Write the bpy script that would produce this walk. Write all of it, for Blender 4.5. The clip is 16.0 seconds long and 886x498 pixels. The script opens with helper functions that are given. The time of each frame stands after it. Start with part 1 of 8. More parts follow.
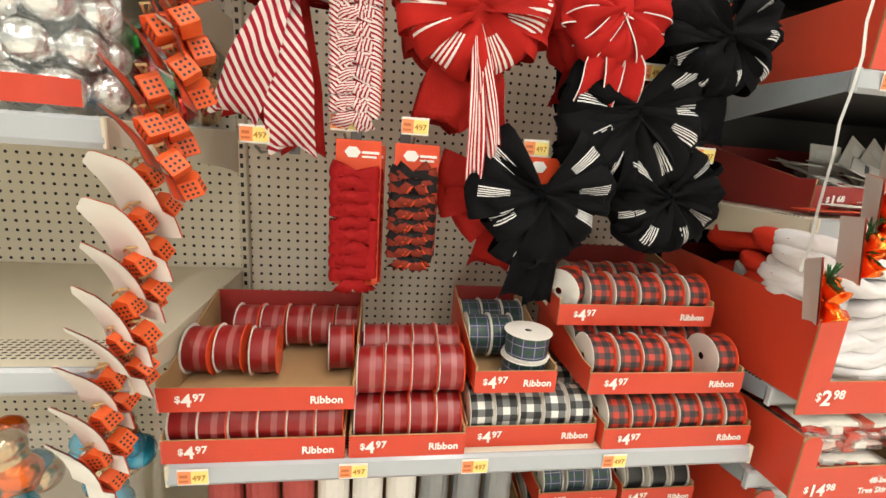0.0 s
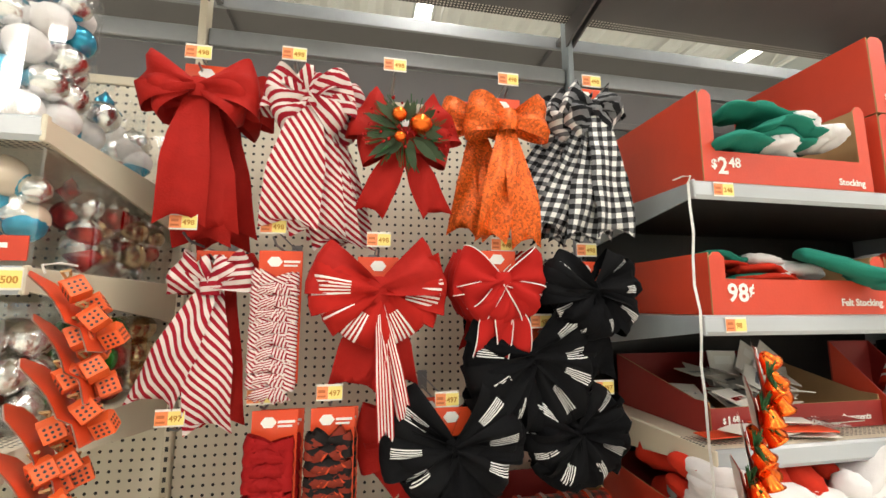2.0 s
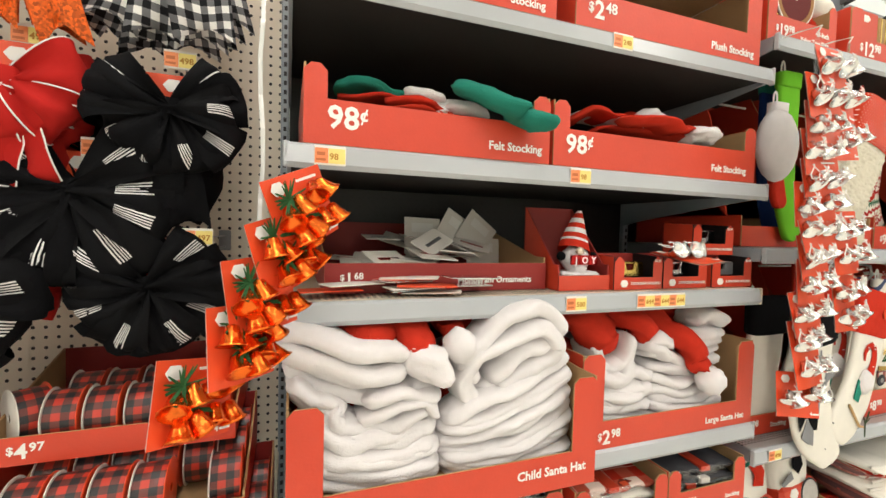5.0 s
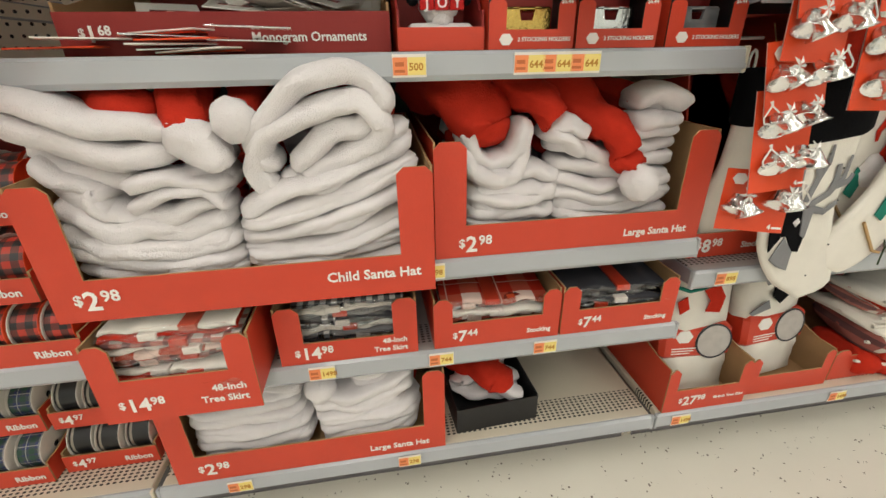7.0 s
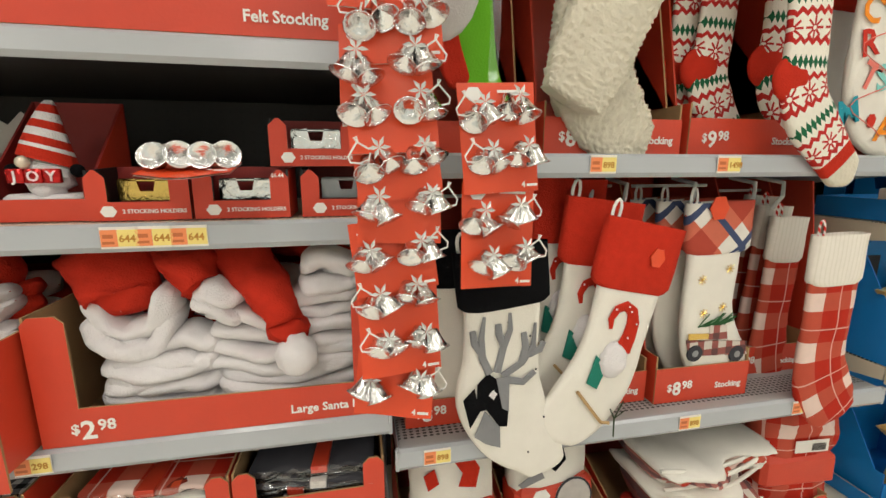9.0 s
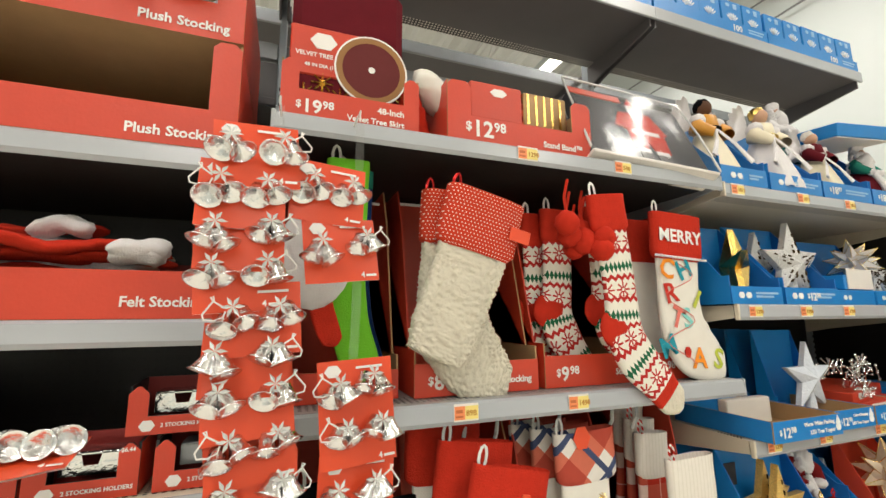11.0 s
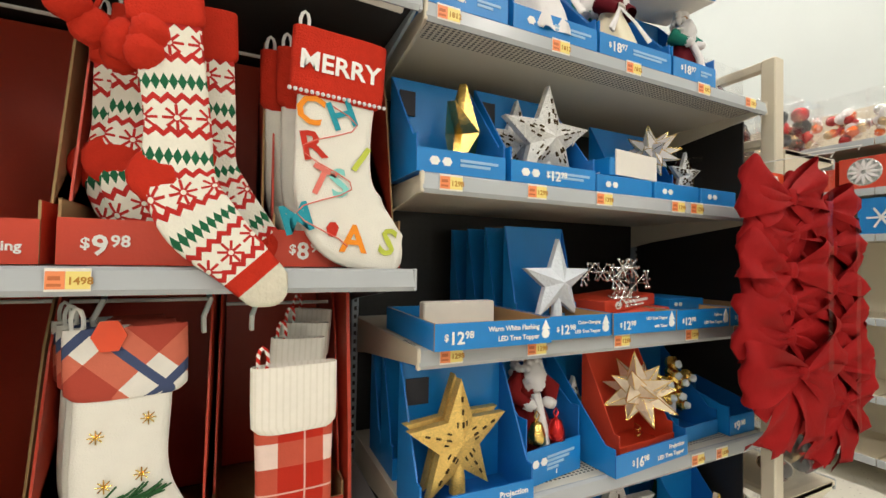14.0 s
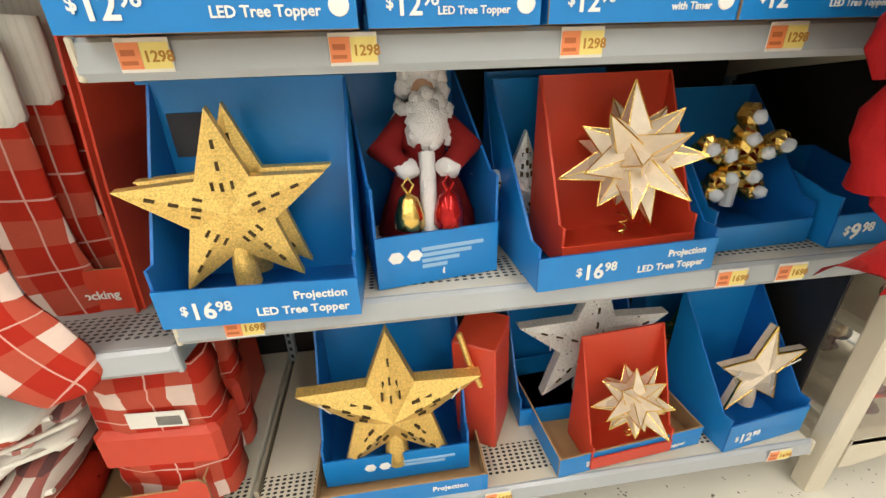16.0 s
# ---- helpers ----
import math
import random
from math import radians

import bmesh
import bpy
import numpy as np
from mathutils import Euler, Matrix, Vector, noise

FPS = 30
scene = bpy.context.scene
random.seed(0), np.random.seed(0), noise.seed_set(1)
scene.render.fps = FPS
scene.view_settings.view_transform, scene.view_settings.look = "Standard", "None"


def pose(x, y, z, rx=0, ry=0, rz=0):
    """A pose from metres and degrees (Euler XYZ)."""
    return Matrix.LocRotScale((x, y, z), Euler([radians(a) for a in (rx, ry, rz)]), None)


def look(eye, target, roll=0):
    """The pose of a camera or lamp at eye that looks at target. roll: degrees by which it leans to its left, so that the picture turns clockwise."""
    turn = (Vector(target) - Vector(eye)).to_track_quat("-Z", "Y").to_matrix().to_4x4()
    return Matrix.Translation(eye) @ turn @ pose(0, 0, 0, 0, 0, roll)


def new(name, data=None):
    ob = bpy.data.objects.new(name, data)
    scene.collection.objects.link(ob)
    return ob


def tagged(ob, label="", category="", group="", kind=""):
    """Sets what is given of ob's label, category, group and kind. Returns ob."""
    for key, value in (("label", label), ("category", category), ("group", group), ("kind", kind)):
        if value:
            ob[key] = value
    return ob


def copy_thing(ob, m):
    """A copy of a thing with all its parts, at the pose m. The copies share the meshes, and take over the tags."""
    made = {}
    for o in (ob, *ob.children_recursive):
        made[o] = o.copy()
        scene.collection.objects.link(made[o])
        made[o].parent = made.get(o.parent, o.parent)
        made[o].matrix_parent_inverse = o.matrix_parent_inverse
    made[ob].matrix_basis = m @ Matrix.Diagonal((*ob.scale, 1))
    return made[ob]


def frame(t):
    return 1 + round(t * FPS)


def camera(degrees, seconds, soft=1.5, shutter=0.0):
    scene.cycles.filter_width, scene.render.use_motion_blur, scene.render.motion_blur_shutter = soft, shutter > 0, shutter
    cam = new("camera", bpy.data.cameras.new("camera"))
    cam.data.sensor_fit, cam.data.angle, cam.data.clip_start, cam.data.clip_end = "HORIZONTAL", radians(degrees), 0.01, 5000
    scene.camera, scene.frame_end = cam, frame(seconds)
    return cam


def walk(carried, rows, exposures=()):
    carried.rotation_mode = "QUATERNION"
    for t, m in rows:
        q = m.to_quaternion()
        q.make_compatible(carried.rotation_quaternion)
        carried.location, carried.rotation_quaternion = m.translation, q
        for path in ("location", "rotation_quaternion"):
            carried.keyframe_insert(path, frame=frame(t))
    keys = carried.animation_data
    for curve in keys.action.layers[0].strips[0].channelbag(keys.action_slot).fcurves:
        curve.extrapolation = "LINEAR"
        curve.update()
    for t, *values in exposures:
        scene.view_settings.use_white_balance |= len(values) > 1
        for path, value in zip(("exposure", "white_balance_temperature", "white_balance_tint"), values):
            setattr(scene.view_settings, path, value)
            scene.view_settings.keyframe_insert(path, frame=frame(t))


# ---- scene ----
cam = camera(92.4, 16.0)

PATH = [
    (0, (0.373, -0.724, 1.13), (0.67, 1.202, 0.678), 4.2),
    (0.5, (0.379, -0.737, 1.176), (0.628, 1.228, 0.895), 3.8),
    (1, (0.389, -0.747, 1.226), (0.633, 1.236, 1.126), 2.9),
    (1.5, (0.418, -0.778, 1.277), (0.666, 1.204, 1.361), 1.0),
    (2, (0.486, -0.81, 1.349), (0.875, 1.133, 1.62), -0.0),
    (2.5, (0.598, -0.849, 1.391), (1.237, 1.017, 1.724), -1.1),
    (2.8, (0.716, -0.85, 1.403), (1.564, 0.929, 1.742), -0.4),
    (3, (0.823, -0.851, 1.398), (1.743, 0.88, 1.794), -0.2),
    (3.2, (0.85, -0.838, 1.404), (1.903, 0.808, 1.832), -1.1),
    (5.3, (1.291, -0.76, 1.13), (1.828, 1.14, 0.812), 1.9),
    (5.5, (1.318, -0.727, 1.096), (1.751, 1.163, 0.606), 1.9),
    (6, (1.38, -0.701, 1.04), (1.668, 1.13, 0.289), 0.5),
    (6.5, (1.537, -0.713, 1.026), (1.748, 1.093, 0.192), -0.7),
    (7, (1.767, -0.738, 1.048), (2.047, 1.056, 0.211), -1.0),
    (7.5, (1.97, -0.711, 1.06), (2.474, 1.045, 0.246), -1.3),
    (7.8, (2.102, -0.688, 1.085), (2.785, 1.053, 0.377), -3.0),
    (8, (2.179, -0.678, 1.095), (2.799, 1.105, 0.436), -0.7),
    (8.5, (2.291, -0.69, 1.118), (2.824, 1.156, 0.562), -0.9),
    (9, (2.388, -0.738, 1.139), (2.777, 1.186, 0.754), -0.0),
    (9.2, (2.41, -0.756, 1.157), (2.75, 1.193, 0.866), 0.5),
    (11.3, (2.52, -0.846, 1.34), (3.325, 0.947, 1.712), -1.5),
    (11.5, (2.584, -0.851, 1.344), (3.473, 0.894, 1.748), -2.4),
    (12, (2.747, -0.848, 1.37), (3.836, 0.736, 1.921), -4.1),
    (12.5, (2.883, -0.81, 1.355), (4.019, 0.728, 1.944), -4.7),
    (13, (3.035, -0.818, 1.342), (4.091, 0.78, 1.914), -3.1),
    (13.5, (3.182, -0.842, 1.273), (4.08, 0.899, 1.677), -0.6),
    (13.6, (3.208, -0.844, 1.249), (4.105, 0.907, 1.611), -0.8),
    (14, (3.338, -0.801, 1.182), (4.195, 1.006, 1.23), 1.1),
    (14.5, (3.501, -0.704, 1.11), (4.22, 1.135, 0.794), 0.4),
    (14.6, (3.514, -0.688, 1.11), (4.236, 1.131, 0.698), 0.6),
    (15, (3.633, -0.652, 1.037), (4.189, 1.151, 0.374), -0.3),
    (15.5, (3.818, -0.623, 0.998), (4.143, 1.161, 0.155), -0.0),
    (16, (3.981, -0.547, 0.988), (4.214, 1.235, 0.109), -1.6),
]
walk(cam, [(t, look(e, g, r)) for t, e, g, r in PATH],
     [(0, 0.45), (1.5, 0.42), (3.2, 0.3), (5.5, 0.2), (6.5, -0.06), (7.5, -0.26), (8.3, -0.24), (9.2, -0.12), (11.3, -0.02), (12.5, -0.32), (13.5, -0.15), (14.5, 0.15), (16, 0.36)])

# ---- light: ceiling strip lights, closed hall ----
world = bpy.data.worlds.new("world")
scene.world = world
world.use_nodes = True
world.node_tree.nodes["Background"].inputs[0].default_value = (1.0, 0.96, 0.9, 1)
world.node_tree.nodes["Background"].inputs[1].default_value = 0.12
LAMP_W = 258.0
LAMP_X = (-3.6, 1.2, 6.0)
LAMP_Z = 5.0
for lx in LAMP_X:
    data = bpy.data.lights.new("strip_light", "AREA")
    data.shape, data.size, data.size_y, data.energy, data.color = "RECTANGLE", 0.35, 15.6, LAMP_W, (1.0, 0.95, 0.88)
    lamp = new("strip_light", data)
    lamp.matrix_world = pose(lx, -3.5, LAMP_Z - 0.06)
    data = bpy.data.lights.new("strip_light_upward", "AREA")
    data.shape, data.size, data.size_y, data.energy, data.color = "RECTANGLE", 0.2, 15.6, LAMP_W * 0.1, (1.0, 0.97, 0.92)
    lamp = new("strip_light_upward", data)
    lamp.matrix_world = pose(lx, -3.5, LAMP_Z + 0.1, 180)


# ---- materials ----
def nodes_of(m):
    m.use_nodes = True
    nt = m.node_tree
    return nt, nt.nodes["Principled BSDF"]


def node(nt, kind, **vals):
    n = nt.nodes.new(kind)
    for k, v in vals.items():
        n.inputs[k].default_value = v
    return n


def op(nt, kind, a, b=None, c=None):
    n = nt.nodes.new("ShaderNodeMath")
    n.operation = kind
    for i, v in enumerate((a, b, c)):
        if v is None:
            continue
        if isinstance(v, (int, float)):
            n.inputs[i].default_value = v
        else:
            nt.links.new(v, n.inputs[i])
    return n.outputs[0]


def mix(nt, fac, a, b):
    n = nt.nodes.new("ShaderNodeMix")
    n.data_type = "RGBA"
    for k, v in ((0, fac), (6, a), (7, b)):
        if isinstance(v, (int, float)):
            n.inputs[k].default_value = v
        elif isinstance(v, tuple):
            n.inputs[k].default_value = (*v[:3], 1)
        else:
            nt.links.new(v, n.inputs[k])
    return n.outputs[2]


def coords(nt, uv=False):
    t = nt.nodes.new("ShaderNodeTexCoord")
    s = nt.nodes.new("ShaderNodeSeparateXYZ")
    nt.links.new(t.outputs["UV" if uv else "Object"], s.inputs[0])
    return t.outputs["UV" if uv else "Object"], s.outputs[0], s.outputs[1], s.outputs[2]


def finish(nt, bsdf, col, vec, rough, metal, var, scale, bump, bscale, sheen=0.0):
    big = node(nt, "ShaderNodeTexNoise", Scale=scale * 0.12, Detail=3.0)
    fine = node(nt, "ShaderNodeTexNoise", Scale=scale, Detail=4.0)
    nt.links.new(vec, big.inputs["Vector"])
    nt.links.new(vec, fine.inputs["Vector"])
    v = op(nt, "MULTIPLY_ADD", op(nt, "ADD", big.outputs[0], fine.outputs[0]), 2 * var, 1 - 2 * var)
    h = nt.nodes.new("ShaderNodeHueSaturation")
    if isinstance(col, tuple):
        h.inputs["Color"].default_value = (*col[:3], 1)
    else:
        nt.links.new(col, h.inputs["Color"])
    nt.links.new(v, h.inputs["Value"])
    nt.links.new(h.outputs[0], bsdf.inputs["Base Color"])
    r = op(nt, "MULTIPLY_ADD", big.outputs[0], 0.16, rough - 0.08)
    nt.links.new(r, bsdf.inputs["Roughness"])
    bsdf.inputs["Metallic"].default_value = metal
    if rough >= 0.6:
        bsdf.inputs["Specular IOR Level"].default_value = 0.12
    if sheen:
        bsdf.inputs["Sheen Weight"].default_value = sheen
    if bump:
        g = node(nt, "ShaderNodeTexNoise", Scale=bscale, Detail=3.0)
        nt.links.new(vec, g.inputs["Vector"])
        b = node(nt, "ShaderNodeBump", Strength=bump, Distance=0.004)
        nt.links.new(g.outputs[0], b.inputs["Height"])
        nt.links.new(b.outputs[0], bsdf.inputs["Normal"])


def M(name, col, rough=0.5, metal=0.0, var=0.06, scale=30.0, bump=0.08, bscale=160.0, sheen=0.0):
    m = bpy.data.materials.new(name)
    nt, bsdf = nodes_of(m)
    vec, *_ = coords(nt)
    finish(nt, bsdf, col, vec, rough, metal, var, scale, bump, bscale, sheen)
    return m


def step_in(nt, x, f, lo, hi, off=0.0):
    """1 where frac(x * f + off) lies between lo and hi."""
    fr = op(nt, "FRACT", op(nt, "MULTIPLY_ADD", x, f, off))
    return op(nt, "MULTIPLY", op(nt, "GREATER_THAN", fr, lo), op(nt, "LESS_THAN", fr, hi))


def plaid(name, base, mid, dark, f=20.0, wide=0.5, line=None, uv=True, rough=0.7, off=0.0, thin=0.07, bias=False):
    """Crossing bands: one band gives mid, two give dark; thin lines on top."""
    m = bpy.data.materials.new(name)
    nt, bsdf = nodes_of(m)
    vec, x, y, z = coords(nt, uv)
    a, b = (x, y) if uv else (x, z)
    if bias:
        a, b = op(nt, "MULTIPLY", op(nt, "ADD", a, b), 0.707), op(nt, "MULTIPLY", op(nt, "SUBTRACT", a, b), 0.707)
    sa, sb = step_in(nt, a, f, 0.0, wide, off), step_in(nt, b, f, 0.0, wide)
    col = mix(nt, op(nt, "MAXIMUM", sa, sb), base, mid)
    col = mix(nt, op(nt, "MULTIPLY", sa, sb), col, dark)
    if line:
        ln = op(nt, "MAXIMUM", step_in(nt, a, f, 0.72, 0.72 + thin, off), step_in(nt, b, f, 0.72, 0.72 + thin))
        col = mix(nt, ln, col, line)
    finish(nt, bsdf, col, vec, rough, 0, 0.06, 60.0, 0.1, 300.0)
    return m


def stripes(name, base, other, f, lo, hi, diag=1.0, rough=0.8):
    m = bpy.data.materials.new(name)
    nt, bsdf = nodes_of(m)
    vec, x, y, z = coords(nt, True)
    s = step_in(nt, op(nt, "MULTIPLY_ADD", y, diag, x), f, lo, hi)
    finish(nt, bsdf, mix(nt, s, base, other), vec, rough, 0, 0.05, 80.0, 0.15, 400.0)
    return m


def centre_stripes(name, base, line, half, start=0.0, stop=10.0, rough=0.85):
    """Five pale lines along the middle of a ribbon whose u runs across it from -1 to 1 and v along it."""
    m = bpy.data.materials.new(name)
    nt, bsdf = nodes_of(m)
    vec, x, y, z = coords(nt, True)
    a = op(nt, "ABSOLUTE", x)
    s = op(nt, "LESS_THAN", a, half * 0.11)
    for lo, hi in ((0.32, 0.52), (0.76, 1.0)):
        s = op(nt, "MAXIMUM", s, op(nt, "MULTIPLY", op(nt, "GREATER_THAN", a, half * lo), op(nt, "LESS_THAN", a, half * hi)))
    s = op(nt, "MULTIPLY", s, op(nt, "MULTIPLY", op(nt, "GREATER_THAN", y, start), op(nt, "LESS_THAN", y, stop)))
    finish(nt, bsdf, mix(nt, s, base, line), vec, rough, 0, 0.06, 60.0, 0.15, 300.0)
    return m


def holes(name, col, pitch, r, rough=0.45, hole=(0.012, 0.011, 0.01), y0=-99.0, y1=99.0, flat=False, slot=1.0):
    """A painted sheet with rows of punched holes."""
    m = bpy.data.materials.new(name)
    nt, bsdf = nodes_of(m)
    vec, x, y, z = coords(nt)
    b = y if flat else z
    fx = op(nt, "SUBTRACT", op(nt, "FRACT", op(nt, "DIVIDE", x, pitch)), 0.5)
    fz = op(nt, "SUBTRACT", op(nt, "FRACT", op(nt, "DIVIDE", b, pitch * slot)), 0.5)
    d = op(nt, "SQRT", op(nt, "ADD", op(nt, "MULTIPLY", fx, fx), op(nt, "MULTIPLY", fz, fz)))
    s = op(nt, "LESS_THAN", d, r / pitch)
    s = op(nt, "MULTIPLY", s, op(nt, "MULTIPLY", op(nt, "GREATER_THAN", b, y0), op(nt, "LESS_THAN", b, y1)))
    finish(nt, bsdf, mix(nt, s, col, hole), vec, rough, 0, 0.05, 9.0, 0.05, 90.0)
    return m


def glitter(name, col, rough=0.35, metal=0.8, dots=0.0, dark=(0.05, 0.03, 0.01), grain=560.0, amp=0.55):
    m = bpy.data.materials.new(name)
    nt, bsdf = nodes_of(m)
    vec, *_ = coords(nt)
    v = node(nt, "ShaderNodeTexVoronoi", Scale=grain)
    nt.links.new(vec, v.inputs["Vector"])
    f = op(nt, "MULTIPLY_ADD", v.outputs["Color"], amp, 0.94 - amp / 2)
    h = nt.nodes.new("ShaderNodeHueSaturation")
    h.inputs["Color"].default_value = (*col, 1)
    nt.links.new(f, h.inputs["Value"])
    out = h.outputs[0]
    if dots:
        w = node(nt, "ShaderNodeTexVoronoi", Scale=62.0)
        nt.links.new(vec, w.inputs["Vector"])
        out = mix(nt, op(nt, "LESS_THAN", w.outputs["Distance"], dots), out, dark)
    nt.links.new(out, bsdf.inputs["Base Color"])
    bsdf.inputs["Metallic"].default_value, bsdf.inputs["Roughness"].default_value = metal, rough
    b = node(nt, "ShaderNodeBump", Strength=0.6, Distance=0.003)
    nt.links.new(v.outputs["Color"], b.inputs["Height"])
    nt.links.new(b.outputs[0], bsdf.inputs["Normal"])
    return m


def clear(name, tint=(1, 1, 1), gloss=0.12, rough=0.06):
    m = bpy.data.materials.new(name)
    m.use_nodes = True
    nt = m.node_tree
    nt.nodes.remove(nt.nodes["Principled BSDF"])
    t = node(nt, "ShaderNodeBsdfTransparent", Color=(*tint, 1))
    g = node(nt, "ShaderNodeBsdfGlossy", Color=(1, 1, 1, 1), Roughness=rough)
    x = node(nt, "ShaderNodeMixShader", Fac=gloss)
    nt.links.new(t.outputs[0], x.inputs[1])
    nt.links.new(g.outputs[0], x.inputs[2])
    nt.links.new(x.outputs[0], nt.nodes["Material Output"].inputs[0])
    return m


def dotted(name, base, dot, f=70.0, r=0.2):
    m = bpy.data.materials.new(name)
    nt, bsdf = nodes_of(m)
    vec, x, y, z = coords(nt, True)
    row = op(nt, "FLOOR", op(nt, "MULTIPLY", y, f))
    fx = op(nt, "SUBTRACT", op(nt, "FRACT", op(nt, "MULTIPLY_ADD", row, 0.5, op(nt, "MULTIPLY", x, f))), 0.5)
    fy = op(nt, "SUBTRACT", op(nt, "FRACT", op(nt, "MULTIPLY", y, f)), 0.5)
    d = op(nt, "ADD", op(nt, "MULTIPLY", fx, fx), op(nt, "MULTIPLY", fy, fy))
    finish(nt, bsdf, mix(nt, op(nt, "LESS_THAN", d, r * r), base, dot), vec, 0.85, 0, 0.05, 60.0, 0.2, 500.0)
    return m


def fair_isle(name):
    """Knitted bands: red zigzags, green diamonds and red stars on cream."""
    m = bpy.data.materials.new(name)
    nt, bsdf = nodes_of(m)
    vec, x, y, z = coords(nt, True)
    k = 52.0
    zig = op(nt, "PINGPONG", op(nt, "MULTIPLY", x, k), 0.5)
    band = op(nt, "FRACT", op(nt, "MULTIPLY", y, 8.6))
    w = op(nt, "ADD", band, op(nt, "MULTIPLY", zig, 0.16))
    red = op(nt, "MAXIMUM", op(nt, "MULTIPLY", op(nt, "GREATER_THAN", w, 0.10), op(nt, "LESS_THAN", w, 0.19)),
             op(nt, "MULTIPLY", op(nt, "GREATER_THAN", w, 0.66), op(nt, "LESS_THAN", w, 0.75)))
    zig2 = op(nt, "PINGPONG", op(nt, "MULTIPLY", x, k * 1.6), 0.5)
    dz = op(nt, "ABSOLUTE", op(nt, "SUBTRACT", band, 0.44))
    green = op(nt, "LESS_THAN", op(nt, "ADD", op(nt, "MULTIPLY", zig2, 0.22), dz), 0.115)
    fs = op(nt, "ABSOLUTE", op(nt, "DIVIDE", op(nt, "SUBTRACT", op(nt, "FRACT", op(nt, "MULTIPLY_ADD", x, 22.0, 0.5)), 0.5), 22.0))
    sz = op(nt, "ABSOLUTE", op(nt, "DIVIDE", op(nt, "SUBTRACT", op(nt, "FRACT", op(nt, "MULTIPLY_ADD", y, 8.6, 0.58)), 0.5), 8.6))
    arm = op(nt, "MAXIMUM", op(nt, "LESS_THAN", op(nt, "MINIMUM", fs, sz), 0.0022), op(nt, "LESS_THAN", op(nt, "ABSOLUTE", op(nt, "SUBTRACT", fs, sz)), 0.003))
    rad = op(nt, "SQRT", op(nt, "ADD", op(nt, "MULTIPLY", fs, fs), op(nt, "MULTIPLY", sz, sz)))
    star = op(nt, "MULTIPLY", arm, op(nt, "MULTIPLY", op(nt, "LESS_THAN", rad, 0.02), op(nt, "GREATER_THAN", rad, 0.004)))
    col = mix(nt, op(nt, "MAXIMUM", red, star), (0.82, 0.78, 0.68), (0.5, 0.03, 0.025))
    col = mix(nt, green, col, (0.02, 0.13, 0.06))
    finish(nt, bsdf, col, vec, 0.9, 0, 0.06, 90.0, 0.5, 260.0)
    return m


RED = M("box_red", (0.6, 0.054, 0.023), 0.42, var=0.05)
# own colour of the dark red tray; also the shaded inside of red boxes
REDD = M("deep_red_and_shaded_card", (0.27, 0.018, 0.014), 0.55)
ORANGE = M("orange_red_card", (0.76, 0.075, 0.02), 0.35, bump=0.03)
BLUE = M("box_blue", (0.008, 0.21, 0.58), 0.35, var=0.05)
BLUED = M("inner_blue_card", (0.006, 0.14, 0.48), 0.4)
KRAFT = M("kraft_card", (0.42, 0.26, 0.13), 0.8, var=0.08)
WHITE = M("white_print", (0.86, 0.84, 0.8), 0.55, var=0.03, bump=0)
PAPER = M("white_card", (0.78, 0.74, 0.68), 0.5, var=0.04)
CREAM = M("cream_paint", (0.66, 0.59, 0.46), 0.4, var=0.06, scale=8.0)
STRIP = M("grey_price_channel", (0.42, 0.44, 0.46), 0.22, var=0.06, scale=6.0, bump=0.02)
STEEL = M("grey_steel", (0.3, 0.31, 0.32), 0.35, 0.6, var=0.08)
SLATE = M("blue_grey_bracket", (0.3, 0.34, 0.37), 0.4)
DARK = M("dark_grey_underside", (0.135, 0.127, 0.13), 0.55, var=0.1, scale=8.0)
# near-black stand-in for the shade below the grey shelves
UNDERSHADE = M("shelf_underside_shade", (0.035, 0.033, 0.032), 0.6, var=0.1, scale=8.0)
BLACK = M("black_plastic", (0.012, 0.012, 0.013), 0.5)
PEG = holes("cream_pegboard", (0.74, 0.67, 0.545), 0.0254, 0.0042)
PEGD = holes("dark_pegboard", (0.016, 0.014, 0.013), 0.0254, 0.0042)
PERF = holes("perforated_cream_deck", (0.66, 0.6, 0.48), 0.0135, 0.0042, flat=True, y0=0.03, y1=0.1, slot=0.7)
# pale dots: light coming through the perforations, painted as colour
MESHSTRIP = holes("dark_strip_with_lit_holes", (0.06, 0.058, 0.056), 0.012, 0.0036, hole=(0.75, 0.72, 0.66), flat=True, slot=1.0)
TAGO = M("orange_print", (0.85, 0.27, 0.1), 0.4, bump=0)
TAGY = M("yellow_print", (0.86, 0.7, 0.22), 0.4, bump=0)
INK = M("dark_ink", (0.03, 0.025, 0.025), 0.5, bump=0)
PLUSH = M("white_plush", (0.85, 0.815, 0.82), 0.95, var=0.05, scale=50, bump=0.9, bscale=420.0, sheen=0.15)
SHERPA = M("cream_sherpa", (0.68, 0.63, 0.51), 0.95, var=0.1, scale=60, bump=1.0, bscale=95.0, sheen=0.1)
REDFELT = M("red_plush", (0.54, 0.032, 0.015), 0.9, var=0.14, scale=60, bump=0.6, bscale=300.0)
GREENFELT = M("green_felt", (0.022, 0.2, 0.145), 0.9, var=0.1, bump=0.4, bscale=300.0)
LIME = M("lime_felt", (0.16, 0.5, 0.03), 0.9, bump=0.3, bscale=300.0)
REDRIB = M("red_velvet_ribbon", (0.37, 0.015, 0.011), 0.65, var=0.14, scale=40, bump=0.3, bscale=220.0)
CRIMSON = M("crimson_bow_fabric", (0.3, 0.008, 0.009), 0.65, var=0.16, scale=30, bump=0.3, bscale=160.0)
